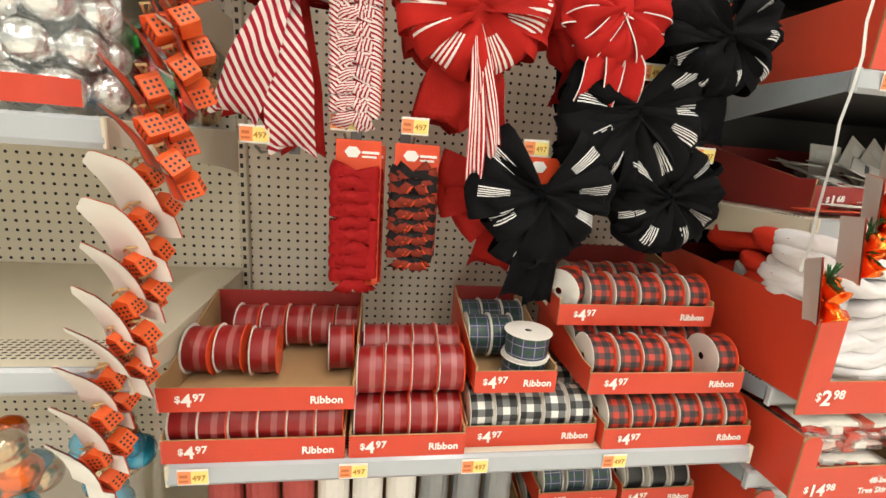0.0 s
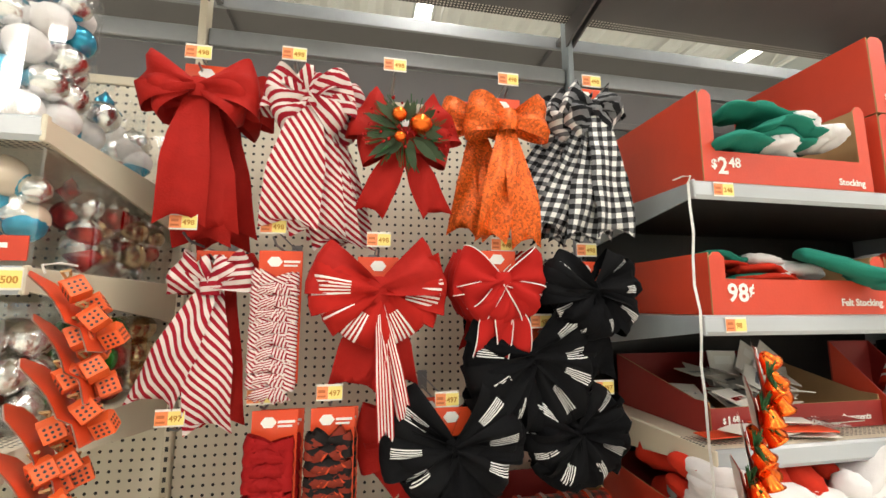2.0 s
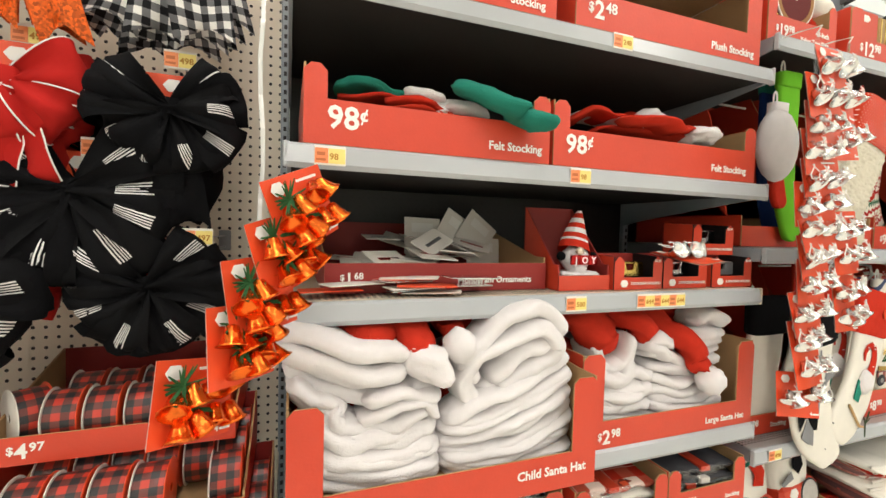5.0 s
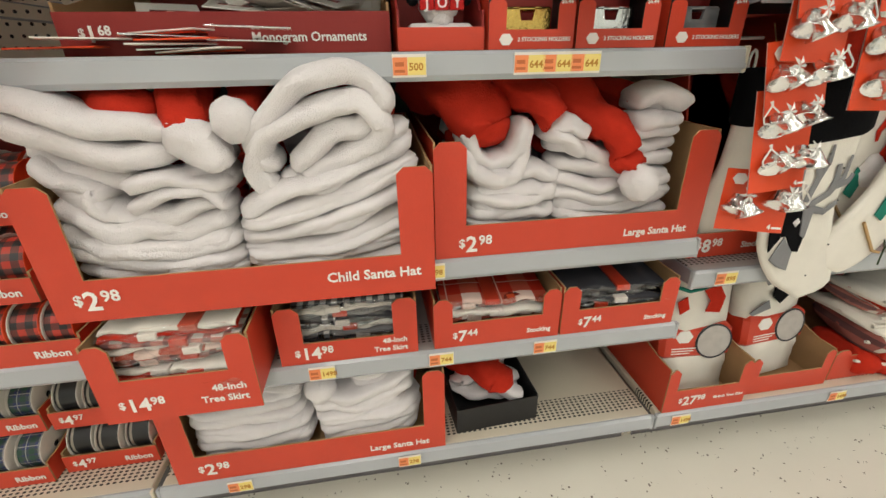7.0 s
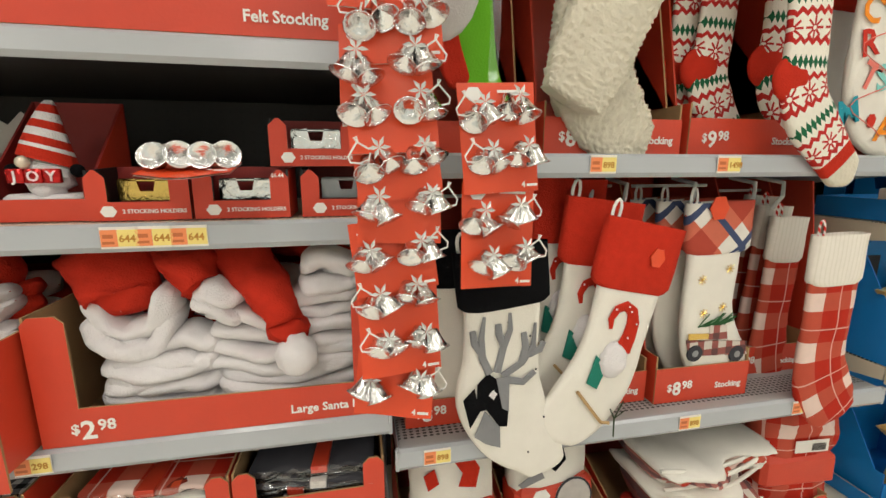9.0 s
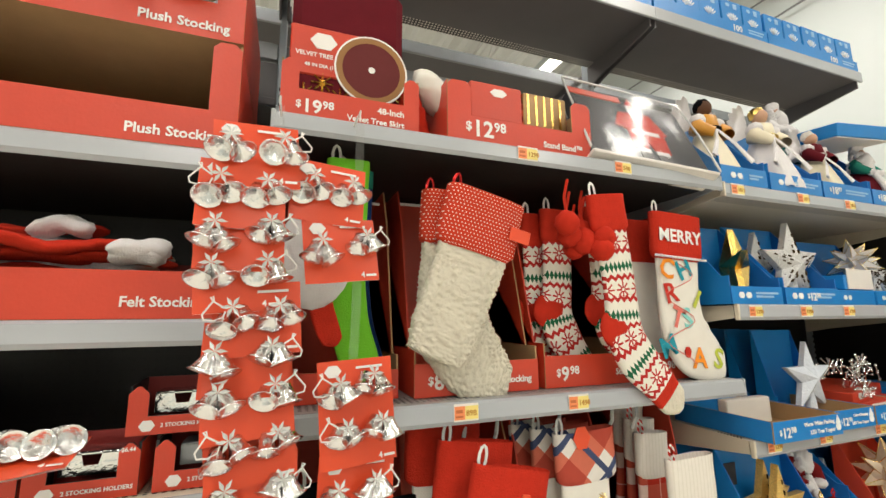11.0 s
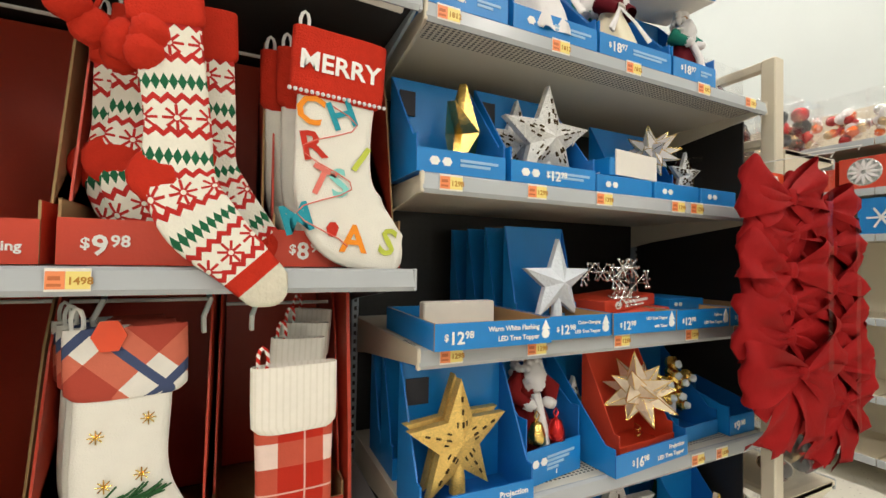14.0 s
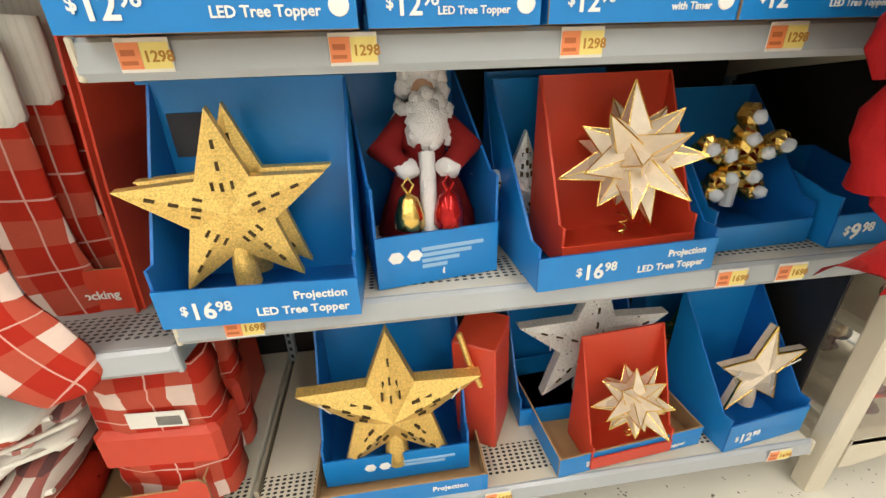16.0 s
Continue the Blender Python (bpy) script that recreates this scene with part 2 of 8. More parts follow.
BLKFAB = M("black_fabric", (0.005, 0.005, 0.006), 1.0, bump=0.3)
CANDY = stripes("candy_stripe_ribbon", (0.72, 0.63, 0.6), (0.33, 0.014, 0.028), 56.0, 0.0, 0.5, -1.0)
CANDYS = stripes("small_candy_stripe", (0.74, 0.65, 0.62), (0.33, 0.014, 0.028), 120.0, 0.0, 0.45)
GINGHAM = plaid("black_white_check", (0.78, 0.77, 0.75), (0.16, 0.16, 0.17), (0.012, 0.012, 0.014), 42.0)
BUFFALO = plaid("red_black_check", (0.6, 0.075, 0.025), (0.2, 0.028, 0.016), (0.015, 0.012, 0.012), 30.0)
ORGLIT = glitter("orange_glitter", (0.72, 0.12, 0.01), 0.45, 0.35, grain=230.0, amp=1.1)
GOLD = glitter("gold_glitter", (0.9, 0.6, 0.18), 0.36, 0.6, dots=0.06, dark=(0.1, 0.06, 0.02))
GOLDS = M("gold_foil", (0.8, 0.55, 0.16), 0.22, 1.0, bump=0.3)
SILVER = M("silver_foil", (0.8, 0.8, 0.8), 0.16, 1.0, var=0.1, bump=0.5, bscale=90.0)
SILGLIT = glitter("silver_glitter", (0.74, 0.73, 0.71), 0.45, 0.3, dots=0.13, dark=(0.1, 0.1, 0.1))
COPPER = M("orange_foil", (0.85, 0.16, 0.02), 0.2, 0.9, bump=0.3, bscale=80.0)
PEARL = M("champagne_pearl", (0.78, 0.66, 0.52), 0.26, 0.25, var=0.16, scale=60.0)
ICE = M("clear_acrylic", (0.82, 0.88, 0.97), 0.15, 0.0, var=0.1, bump=0.6, bscale=120.0)
LEAF = M("green_leaf", (0.045, 0.068, 0.036), 0.6, var=0.2)
NEEDLE = M("pine_green", (0.03, 0.105, 0.036), 0.6, var=0.2)
TWINE = M("jute_twine", (0.5, 0.33, 0.16), 0.9)
GREY = M("grey_felt", (0.24, 0.24, 0.25), 0.9, bump=0.3)
CANVAS = M("cream_canvas", (0.8, 0.765, 0.69), 0.9, var=0.05, bump=0.3, bscale=400.0)
REDSTRIPE = centre_stripes("red_ribbon_white_stripes", (0.42, 0.017, 0.012), (0.82, 0.76, 0.72), 0.36, 0.03, 0.11)
REDTAIL = centre_stripes("red_tail_white_stripes", (0.46, 0.02, 0.02), (0.82, 0.74, 0.7), 0.85)
BLKSTRIPE = centre_stripes("black_ribbon_white_stripes", (0.005, 0.005, 0.006), (0.8, 0.79, 0.77), 0.2, 0.04, 0.1)
REDEDGE = centre_stripes("red_ribbon_white_edge", (0.42, 0.016, 0.013), (0.42, 0.016, 0.013), 0.3)
REDPLAID = plaid("red_white_plaid", (0.45, 0.025, 0.012), (0.5, 0.085, 0.05), (0.76, 0.58, 0.51), 8.4, 0.36, line=(0.68, 0.38, 0.32), off=0.6, thin=0.026)
TARTAN = plaid("red_blue_white_plaid", (0.76, 0.72, 0.66), (0.62, 0.16, 0.1), (0.45, 0.07, 0.045), 7.0, 0.45, (0.06, 0.08, 0.16), thin=0.1, bias=True)
SPOOLS = {
    "red": stripes("red_ribbon_sheer_band", (0.24, 0.007, 0.008), (0.34, 0.085, 0.08), 18.0, 0.42, 0.62, 0.0, 0.32),
    "tartan": plaid("red_black_tartan", (0.5, 0.04, 0.022), (0.13, 0.03, 0.025), (0.02, 0.02, 0.022), 38.0, 0.5, rough=0.38),
    "navy": plaid("navy_tartan", (0.02, 0.03, 0.11), (0.03, 0.05, 0.06), (0.015, 0.06, 0.035), 40.0, 0.45, (0.28, 0.28, 0.28), rough=0.4),
    "check": plaid("white_black_check", (0.78, 0.76, 0.72), (0.16, 0.16, 0.16), (0.014, 0.014, 0.014), 32.0, 0.5, rough=0.5),
    "black": stripes("black_gold_ribbon", (0.014, 0.014, 0.015), (0.3, 0.27, 0.22), 18.0, 0.1, 0.2, 0.0, 0.4),
}
CHECKC = plaid("pale_red_check", (0.78, 0.74, 0.68), (0.5, 0.2, 0.17), (0.2, 0.1, 0.1), 30.0, 0.4)
FAIR = fair_isle("fair_isle_knit")
DOTS = dotted("red_white_dotted_cotton", (0.56, 0.045, 0.018), (0.8, 0.72, 0.66), 125.0, 0.17)
CLEAR = clear("clear_plastic")
FILM = clear("plastic_film", (0.96, 0.95, 0.95), 0.1, 0.16)
STRINGS = M("white_string", (0.8, 0.78, 0.74), 0.6)
SKIN = M("doll_face", (0.55, 0.33, 0.22), 0.6)
BROWN = M("brown_doll_face", (0.12, 0.06, 0.035), 0.6)
HAIR = M("white_curly_beard", (0.7, 0.66, 0.6), 0.95, var=0.2, scale=120, bump=1.0, bscale=260.0)
SATIN = M("ivory_satin", (0.76, 0.68, 0.5), 0.4, var=0.08)
MAROON = M("maroon_velvet", (0.12, 0.008, 0.014), 0.8, var=0.15)
VELVET = M("deep_red_velvet", (0.2, 0.012, 0.012), 0.8, var=0.15)
CHAR = M("charcoal_cloth", (0.05, 0.05, 0.058), 0.7)
TURQ = M("turquoise_ornament", (0.02, 0.32, 0.5), 0.15, 0.5)
GREENB = M("green_ornament", (0.02, 0.35, 0.05), 0.12, 0.7)
REDB = M("red_ornament", (0.5, 0.015, 0.015), 0.12, 0.7)
CHAMP = M("champagne_ornament", (0.62, 0.45, 0.26), 0.12, 0.8)
WALLP = M("white_wall_paint", (0.7, 0.74, 0.73), 0.7, var=0.05, scale=1.2, bump=0.05, bscale=60.0)
DECK = M("white_steel_deck", (0.85, 0.84, 0.8), 0.6, var=0.06, scale=2.0)
LETTER = [M("felt_" + n, c, 0.85, bump=0.2) for n, c in (("orange", (0.85, 0.28, 0.03)), ("teal", (0.03, 0.3, 0.38)), ("red", (0.55, 0.04, 0.025)), ("lime", (0.5, 0.55, 0.08)), ("aqua", (0.25, 0.62, 0.58)), ("pink", (0.75, 0.2, 0.16)))]


def floor_material():
    m = bpy.data.materials.new("speckled_vinyl_tile")
    nt, bsdf = nodes_of(m)
    vec, x, y, z = coords(nt)
    v = node(nt, "ShaderNodeTexVoronoi", Scale=90.0)
    n = node(nt, "ShaderNodeTexNoise", Scale=30.0, Detail=2.0)
    for q in (v, n):
        nt.links.new(vec, q.inputs["Vector"])
    fleck = op(nt, "MULTIPLY", op(nt, "LESS_THAN", v.outputs["Distance"], 0.26), op(nt, "GREATER_THAN", n.outputs[0], 0.6))
    col = mix(nt, fleck, (0.74, 0.71, 0.62), (0.15, 0.12, 0.09))
    finish(nt, bsdf, col, vec, 0.3, 0, 0.06, 5.0, 0.04, 30.0)
    return m


TILE = floor_material()


# ---- mesh tools ----
class G:
    """Collects vertices and faces, with a material slot and UVs for each face."""

    def __init__(self):
        self.v, self.f, self.m, self.uv = [], [], [], []

    def add(self, vs, fs, slot=0, uvs=None):
        o = len(self.v)
        self.v += [tuple(p) for p in vs]
        for f in fs:
            self.f.append([o + i for i in f])
            self.m.append(slot)
            self.uv.append([uvs[i] for i in f] if uvs else [(vs[i][0], vs[i][2]) for i in f])
        return self

    def box(self, x0, x1, y0, y1, z0, z1, slot=0, c=0.0):
        """A box; c: width of the chamfer round its upright and long edges."""
        if c <= 0:
            vs = [(x, y, z) for x in (x0, x1) for y in (y0, y1) for z in (z0, z1)]
            return self.add(vs, [(0, 1, 3, 2), (4, 6, 7, 5), (0, 4, 5, 1), (2, 3, 7, 6), (0, 2, 6, 4), (1, 5, 7, 3)], slot)
        ring = [(x0 + c, y0), (x1 - c, y0), (x1, y0 + c), (x1, y1 - c), (x1 - c, y1), (x0 + c, y1), (x0, y1 - c), (x0, y0 + c)]
        cx, cy = (x0 + x1) / 2, (y0 + y1) / 2
        kx, ky = 1 - 2 * c / max(x1 - x0, 1e-6), 1 - 2 * c / max(y1 - y0, 1e-6)
        small = [(cx + (x - cx) * kx, cy + (y - cy) * ky) for x, y in ring]
        vs = [(*p, z0) for p in small] + [(*p, z0 + c) for p in ring] + [(*p, z1 - c) for p in ring] + [(*p, z1) for p in small]
        fs = [tuple(reversed(range(8))), tuple(range(24, 32))]
        for r in range(3):
            fs += [(8 * r + i, 8 * r + (i + 1) % 8, 8 * r + 8 + (i + 1) % 8, 8 * r + 8 + i) for i in range(8)]
        return self.add(vs, fs, slot)

    def plate(self, pts, a, b, axis="y", s0=0, s1=0, s2=0):
        """A flat outline given in the two other axes, with thickness from a to b; slots of the a face, the b face, the rim."""
        put = {"y": lambda p, q: (p[0], q, p[1]), "x": lambda p, q: (q, p[0], p[1]), "z": lambda p, q: (p[0], p[1], q)}[axis]
        n = len(pts)
        vs = [put(p, a) for p in pts] + [put(p, b) for p in pts]
        self.add(vs, [tuple(range(n)), tuple(reversed(range(n, 2 * n)))] + [(i, (i + 1) % n, n + (i + 1) % n, n + i) for i in range(n)])
        self.m[-n - 2:] = [s0, s1] + [s2] * n
        return self

    def grid(self, rows, slot=0, uvs=None, closed=False):
        n, k = len(rows), len(rows[0])
        vs = [p for r in rows for p in r]
        us = [q for r in uvs for q in r] if uvs else None
        fs = []
        for i in range(n - 1):
            for j in range(k if closed else k - 1):
                fs.append((i * k + j, i * k + (j + 1) % k, (i + 1) * k + (j + 1) % k, (i + 1) * k + j))
        return self.add(vs, fs, slot, us)

    def lathe(self, profile, seg=12, at=(0, 0, 0), m=None, slot=0):
        """profile: radius, height pairs; turned round z, then moved by m."""
        rows = [[Vector((r * math.cos(2 * math.pi * j / seg), r * math.sin(2 * math.pi * j / seg), h)) for j in range(seg)] for r, h in profile]
        if m is not None:
            rows = [[m @ p for p in r] for r in rows]
        rows = [[p + Vector(at) for p in r] for r in rows]
        return self.grid(rows, slot, None, True)

    def ball(self, c, r, slot=0, seg=10, rings=7, squash=1.0, rough=0.0):
        rows = []
        for i in range(rings + 1):
            a = math.pi * i / rings
            row = []
            for j in range(seg):
                b = 2 * math.pi * j / seg
                d = Vector((math.sin(a) * math.cos(b), math.sin(a) * math.sin(b), math.cos(a) * squash))
                k = 1 + rough * noise.noise(d * 2.6 + Vector(c) * 31)
                row.append(Vector(c) + d * r * k)
            rows.append(row)
        return self.grid(rows, slot, None, True)

    def tube(self, path, r, seg=6, slot=0, flat=1.0):
        """A round or flattened tube along a path; r: one radius or one for each point."""
        rows, n = [], len(path)
        path = [Vector(p) for p in path]
        for i, p in enumerate(path):
            d = (path[min(i + 1, n - 1)] - path[max(i - 1, 0)]).normalized()
            side = d.cross(Vector((0, 1, 0)))
            side = side.normalized() if side.length > 0.15 else d.cross(Vector((0, 0, 1))).normalized()
            up = d.cross(side)
            q = r[i] if isinstance(r, (list, tuple)) else r
            rows.append([p + side * math.cos(2 * math.pi * j / seg) * q + up * math.sin(2 * math.pi * j / seg) * q * flat for j in range(seg)])
        return self.grid(rows, slot, None, True)

    def mesh(self, name, mats, smooth=False):
        me = bpy.data.meshes.new(name)
        me.from_pydata(self.v, [], self.f)
        for m in mats if isinstance(mats, (list, tuple)) else [mats]:
            me.materials.append(m)
        me.polygons.foreach_set("material_index", self.m)
        layer = me.uv_layers.new(name="UVMap")
        layer.data.foreach_set("uv", [c for f in self.uv for p in f for c in p[:2]])
        if smooth:
            me.polygons.foreach_set("use_smooth", [True] * len(self.f))
        me.validate()
        me.update()
        return me


def empty(name, at=(0, 0, 0), label="", category="", group="", rot=(0, 0, 0)):
    ob = new(name)
    ob.empty_display_size = 0.02
    ob.matrix_world = pose(*at, *rot)
    return tagged(ob, label, category, group)


def part(name, g, mats, parent, label="", smooth=False, at=None):
    ob = new(name, g.mesh(name, mats, smooth) if isinstance(g, G) else g)
    ob.parent = parent
    if at is not None:
        ob.matrix_basis = at
    return tagged(ob, label)


LETTERS = {}


def lettering(text, size, mat, align="LEFT"):
    """A mesh of the words in the built-in font, facing -y, its baseline at z = 0."""
    key = (text, size, mat.name, align)
    if key not in LETTERS:
        cu = bpy.data.curves.new("lettering", "FONT")
        cu.body, cu.size, cu.align_x, cu.extrude, cu.resolution_u = text, size, align, 0.0004, 2
        cu.offset = size * 0.022
        tmp = bpy.data.objects.new("lettering", cu)
        me = bpy.data.meshes.new_from_object(tmp)
        bpy.data.objects.remove(tmp)
        me.materials.clear()
        me.materials.append(mat)
        me.transform(pose(0, 0, 0, 90))
        LETTERS[key] = me
    return LETTERS[key]


def words(parent, text, x, y, z, size, mat=WHITE, align="LEFT", name="lettering", rot=0.0):
    return part(name, lettering(text, size, mat, align), None, parent, at=pose(x, y, z, 0, rot, 0))


def price(parent, x, y, z, h, whole, cents, mat=WHITE, sign="$"):
    """A dollar sign, big figures and small raised cents."""
    if sign:
        words(parent, sign, x, y, z + h * 0.3, h * 0.72, mat, name="price")
        x += h * 0.42
    words(parent, whole, x, y, z, h * 1.35, mat, name="price")
    words(parent, cents, x + h * (0.12 + 0.62 * len(whole)), y, z + h * 0.4, h * 0.8, mat, name="price")


# ---- hall ----
def slab(name, x0, x1, y0, y1, z0, z1, mat, label="", c=0.0):
    ob = new(name, G().box(x0, x1, y0, y1, z0, z1, c=c).mesh(name, mat))
    return tagged(ob, label, "", "", "structure")


floor = slab("floor", -9, 8, -12, 10, -0.1, 0, TILE, "cream speckled vinyl floor tiles")
slab("wall_east", 7.6, 7.8, -12, 10, 0, 5.6, WALLP, "tall white painted hall wall")
slab("wall_west", -9.2, -9, -12, 10, 0, 5.6, WALLP, "white painted hall wall")
slab("wall_south", -9, 7.6, -12.2, -12, 0, 5.6, WALLP, "white painted hall wall")
slab("wall_north", -9, 7.6, 10, 10.2, 0, 5.6, WALLP, "white painted hall wall")
g = G()
n = 150
rows = []
for yy in (-12.0, 10.0):
    rows.append([(-9 + 16.8 * i / n, yy, 5.6 + (0.06 if (i // 2) % 2 else 0.0)) for i in range(n + 1)])
g.grid(rows)
g.box(-9, 7.8, -12, 10, 5.68, 5.75)
ceiling = tagged(new("ceiling", g.mesh("ceiling", DECK)), "white ribbed steel roof deck", "", "", "structure")
for jx in (-6.5, -4.5, -2.5, -0.5, 1.5, 3.5, 5.2, 6.9):
    j = empty("roof_joist", (jx, 1, 5.3), "white open web steel roof joist", "joist", "roof joists")
    part("top_chord", G().box(-0.03, 0.03, -13, 9, 0.2, 0.26), DECK, j)
    part("bottom_chord", G().box(-0.03, 0.03, -13, 9, -0.2, -0.15), DECK, j)
    web = G()
    for i in range(44):
        a, b = -13 + i * 0.5, -13 + (i + 1) * 0.5
        web.tube([(0, a, -0.17 if i % 2 else 0.22), (0, b, 0.22 if i % 2 else -0.17)], 0.014, 5)
    part("web", web, DECK, j)
for lx in LAMP_X:
    f = empty("ceiling_strip_light", (lx, -3.5, LAMP_Z), "long white fluorescent strip light under the roof", "strip light", "strip lights")
    part("housing", G().box(-0.12, 0.12, -7.8, 7.8, 0, 0.09, c=0.01), WALLP, f)
    glow = bpy.data.materials.get("lit_tube") or bpy.data.materials.new("lit_tube")
    nt, bs = nodes_of(glow)
    bs.inputs["Emission Color"].default_value, bs.inputs["Emission Strength"].default_value = (1, 0.95, 0.86, 1), 6.0
    for hy in (-6, -2, 2, 6):
        part("hanger", G().tube([(0, hy, 0.09), (0, hy, 0.62)], 0.006, 5), STEEL, f)
    for k in range(6):
        part("tube", G().box(-0.09, 0.09, -7.74 + k * 2.58, -5.2 + k * 2.58, -0.03, -0.004, c=0.01), glow, f, "lit diffuser tube")
for wz in (4.63, 4.92):
    w = empty("ceiling_conduit", (7.5, 1, wz), "thin dark steel cable run along the wall", "cable", "wall cables")
    part("rod", G().tube([(0, -13, 0), (0, 9, 0)], 0.011, 6), STEEL, w)
    for q in range(11):
        part("hanger", G().tube([(0, -12 + q * 2, 0), (0.09, -12 + q * 2, 0.1)], 0.005, 4), STEEL, w)


# ---- shelving ----
def bracket(g, x, yf, yb, z, deep=0.09, slot=0):
    g.plate([(yf + 0.01, z), (yf + 0.01, z - 0.035), (yb - 0.1, z - deep), (yb, z - deep - 0.02), (yb, z)], x - 0.0035, x + 0.0035, "x", slot, slot, slot)


def shelf(x0, x1, z, yf, yb=0.515, cream=False, label="", base=False):
    s = empty("gondola_shelf", (x0, yf, z), label or "steel gondola shelf with a grey price channel", "shelf", "gondola shelves")
    w, d = x1 - x0, yb - yf
    dm = PERF if cream or base else PERF2
    part("deck", G().box(0.004, w - 0.004, 0.004, d, -0.022, 0, c=0.003), dm, s)
    # thin added sheet: the shade under a grey deck, put into its colour
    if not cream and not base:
        part("underside", G().box(0.01, w - 0.01, 0.006, d, -0.028, -0.0235), UNDERSHADE, s)
    lip = G()
    lip.plate([(0.0, 0.001), (-0.006, -0.004), (-0.010, -0.034), (-0.004, -0.043), (0.004, -0.04), (0.004, 0.001)], 0, w, "x")
    part("price_channel", lip, STRIP, s)
    for bx in (0.006, w - 0.006):
        if base:
            part("kick_plate", G().box(bx - 0.005, bx + 0.005, 0.09, d, -z + 0.001, -0.03), CREAM, s)
        else:
            b = G()
            bracket(b, bx, 0, d, -0.002)
            part("bracket", b, CREAM if cream else SLATE, s)
    for ex in (0.0, w):
        part("end_cap", G().box(ex - 0.004, ex + 0.004, -0.009, 0.004, -0.043, 0.002, c=0.002), CREAM if cream else STRIP, s)
    if base:
        part("kick_front", G().box(0.01, w - 0.01, 0.085, 0.09, -z + 0.001, -0.022), DARK, s)
    return s


PERF2 = holes("perforated_grey_deck", (0.36, 0.36, 0.35), 0.0135, 0.0042, flat=True, y0=0.03, y1=0.1, slot=0.7)
SEC = [-1.22, 0.0, 1.22, 2.44, 3.66, 4.88]
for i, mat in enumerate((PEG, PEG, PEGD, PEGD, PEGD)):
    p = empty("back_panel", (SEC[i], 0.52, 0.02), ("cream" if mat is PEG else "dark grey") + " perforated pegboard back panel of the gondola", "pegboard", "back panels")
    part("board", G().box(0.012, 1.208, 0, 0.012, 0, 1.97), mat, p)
    part("top_rail", G().box(0.012, 1.208, -0.004, 0.016, 1.972, 2.0, c=0.003), CREAM if mat is PEG else DARK, p)
    part("upper_panel", G().box(0.012, 1.208, 0.012, 0.02, 2.002, 2.125), DARK, p)
    part("cross_bar", G().box(0.012, 1.208, 0.0, 0.03, 2.13, 2.19, c=0.004), STEEL, p)
for x in SEC:
    u = empty("gondola_upright", (x, 0.5, 0), "steel gondola upright with slots", "upright", "gondola uprights")
    part("post", G().box(-0.011, 0.011, 0, 0.05, 0, 2.42, c=0.003), CREAM if x < 0.5 else SLATE, u)
    sl = G()
    for k in range(78):
        sl.box(-0.004, 0.004, -0.0012, 0.001, 0.08 + k * 0.0254, 0.092 + k * 0.0254)
    tagged(part("slot_row", sl, BLACK, u), kind="stuff")
for i in range(5):
    top = empty("top_shelf", (SEC[i], 0.165, 2.375), "dark steel overhead shelf of the gondola", "shelf", "overhead shelves")
    part("deck", G().box(0.003, 1.217, 0.004, 0.3, 0, 0.02, c=0.002), DARK, top)
    part("mesh_strip", G().box(0.003, 1.217, 0.302, 0.342, 0.004, 0.012), MESHSTRIP, top, "perforated strip")
    part("front_lip", G().box(0.0, 1.22, -0.006, 0.004, -0.012, 0.035, c=0.002), STRIP, top)
    for bx in (0.012, 1.208):
        b = G()
        bracket(b, bx, 0.0, 0.34, 0.0, 0.07)
        part("bracket", b, DARK, top)
    far = empty("top_shelf", (SEC[i], 0.62, 2.375), "dark steel overhead shelf facing the next aisle", "shelf", "overhead shelves")
    part("deck", G().box(0.003, 1.217, 0.0, 0.45, 0, 0.02, c=0.002), DARK, far)
    part("support_arm", G().box(0.0, 0.02, -0.072, 0.2, -0.02, -0.001), DARK, far)
    part("rear_lip", G().box(0.0, 1.22, -0.012, 0.0, -0.03, 0.02, c=0.002), STEEL, far)

SHELVES = {0: (0.17, 0.76, 1.14, 1.41, 1.65), 1: (0.17, 0.535), 2: (0.17, 0.465, 0.68, 1.05, 1.33, 1.635),
           3: (0.17, 0.597, 1.16, 1.73), 4: (0.165, 0.645, 1.0, 1.36, 1.715)}
for k, zs in SHELVES.items():
    for i, z in enumerate(zs):
        yf = -0.055 if k == 0 else 0.0
        shelf(SEC[k] + 0.006, SEC[k + 1] - 0.006, z, yf, 0.515, cream=k in (0, 1, 4) or z == 1.05, base=i == 0,
              label="cream steel gondola shelf with a grey price channel" if k in (0, 1, 4) or i == 0 or z == 1.05 else "")


# ---- price tags ----
TAGP = M("tag_print", (0.55, 0.14, 0.04), 0.5, bump=0)


TAGI = M("tag_digits", (0.5, 0.24, 0.05), 0.6, bump=0)


def tag_master(whole, w=0.054, wide=False):
    t = empty("price_tag", (0, 0, -50), "orange and yellow printed shelf price tag", "price tag", "price tags")
    part("card", G().box(-w / 2, w / 2, -0.0012, 0, -0.0165, 0.0175, c=0.0005), PAPER, t)
    part("orange_panel", G().box(-w / 2 + 0.001, -w * 0.06, -0.002, -0.0012, -0.013, 0.013), TAGO, t)
    part("yellow_panel", G().box(-w * 0.06 + 0.0005, w / 2 - 0.001, -0.002, -0.0012, -0.013, 0.013), TAGY, t)
    part("bar_code", G().box(-w * 0.44, -w * 0.14, -0.0024, -0.002, -0.009, -0.005), TAGP, t)
    part("item_print", G().box(-w * 0.42, -w * 0.16, -0.0024, -0.002, 0.0, 0.006), TAGP, t)
    words(t, whole, -w * 0.02, -0.0022, -0.006, 0.0155, TAGI)
    return t


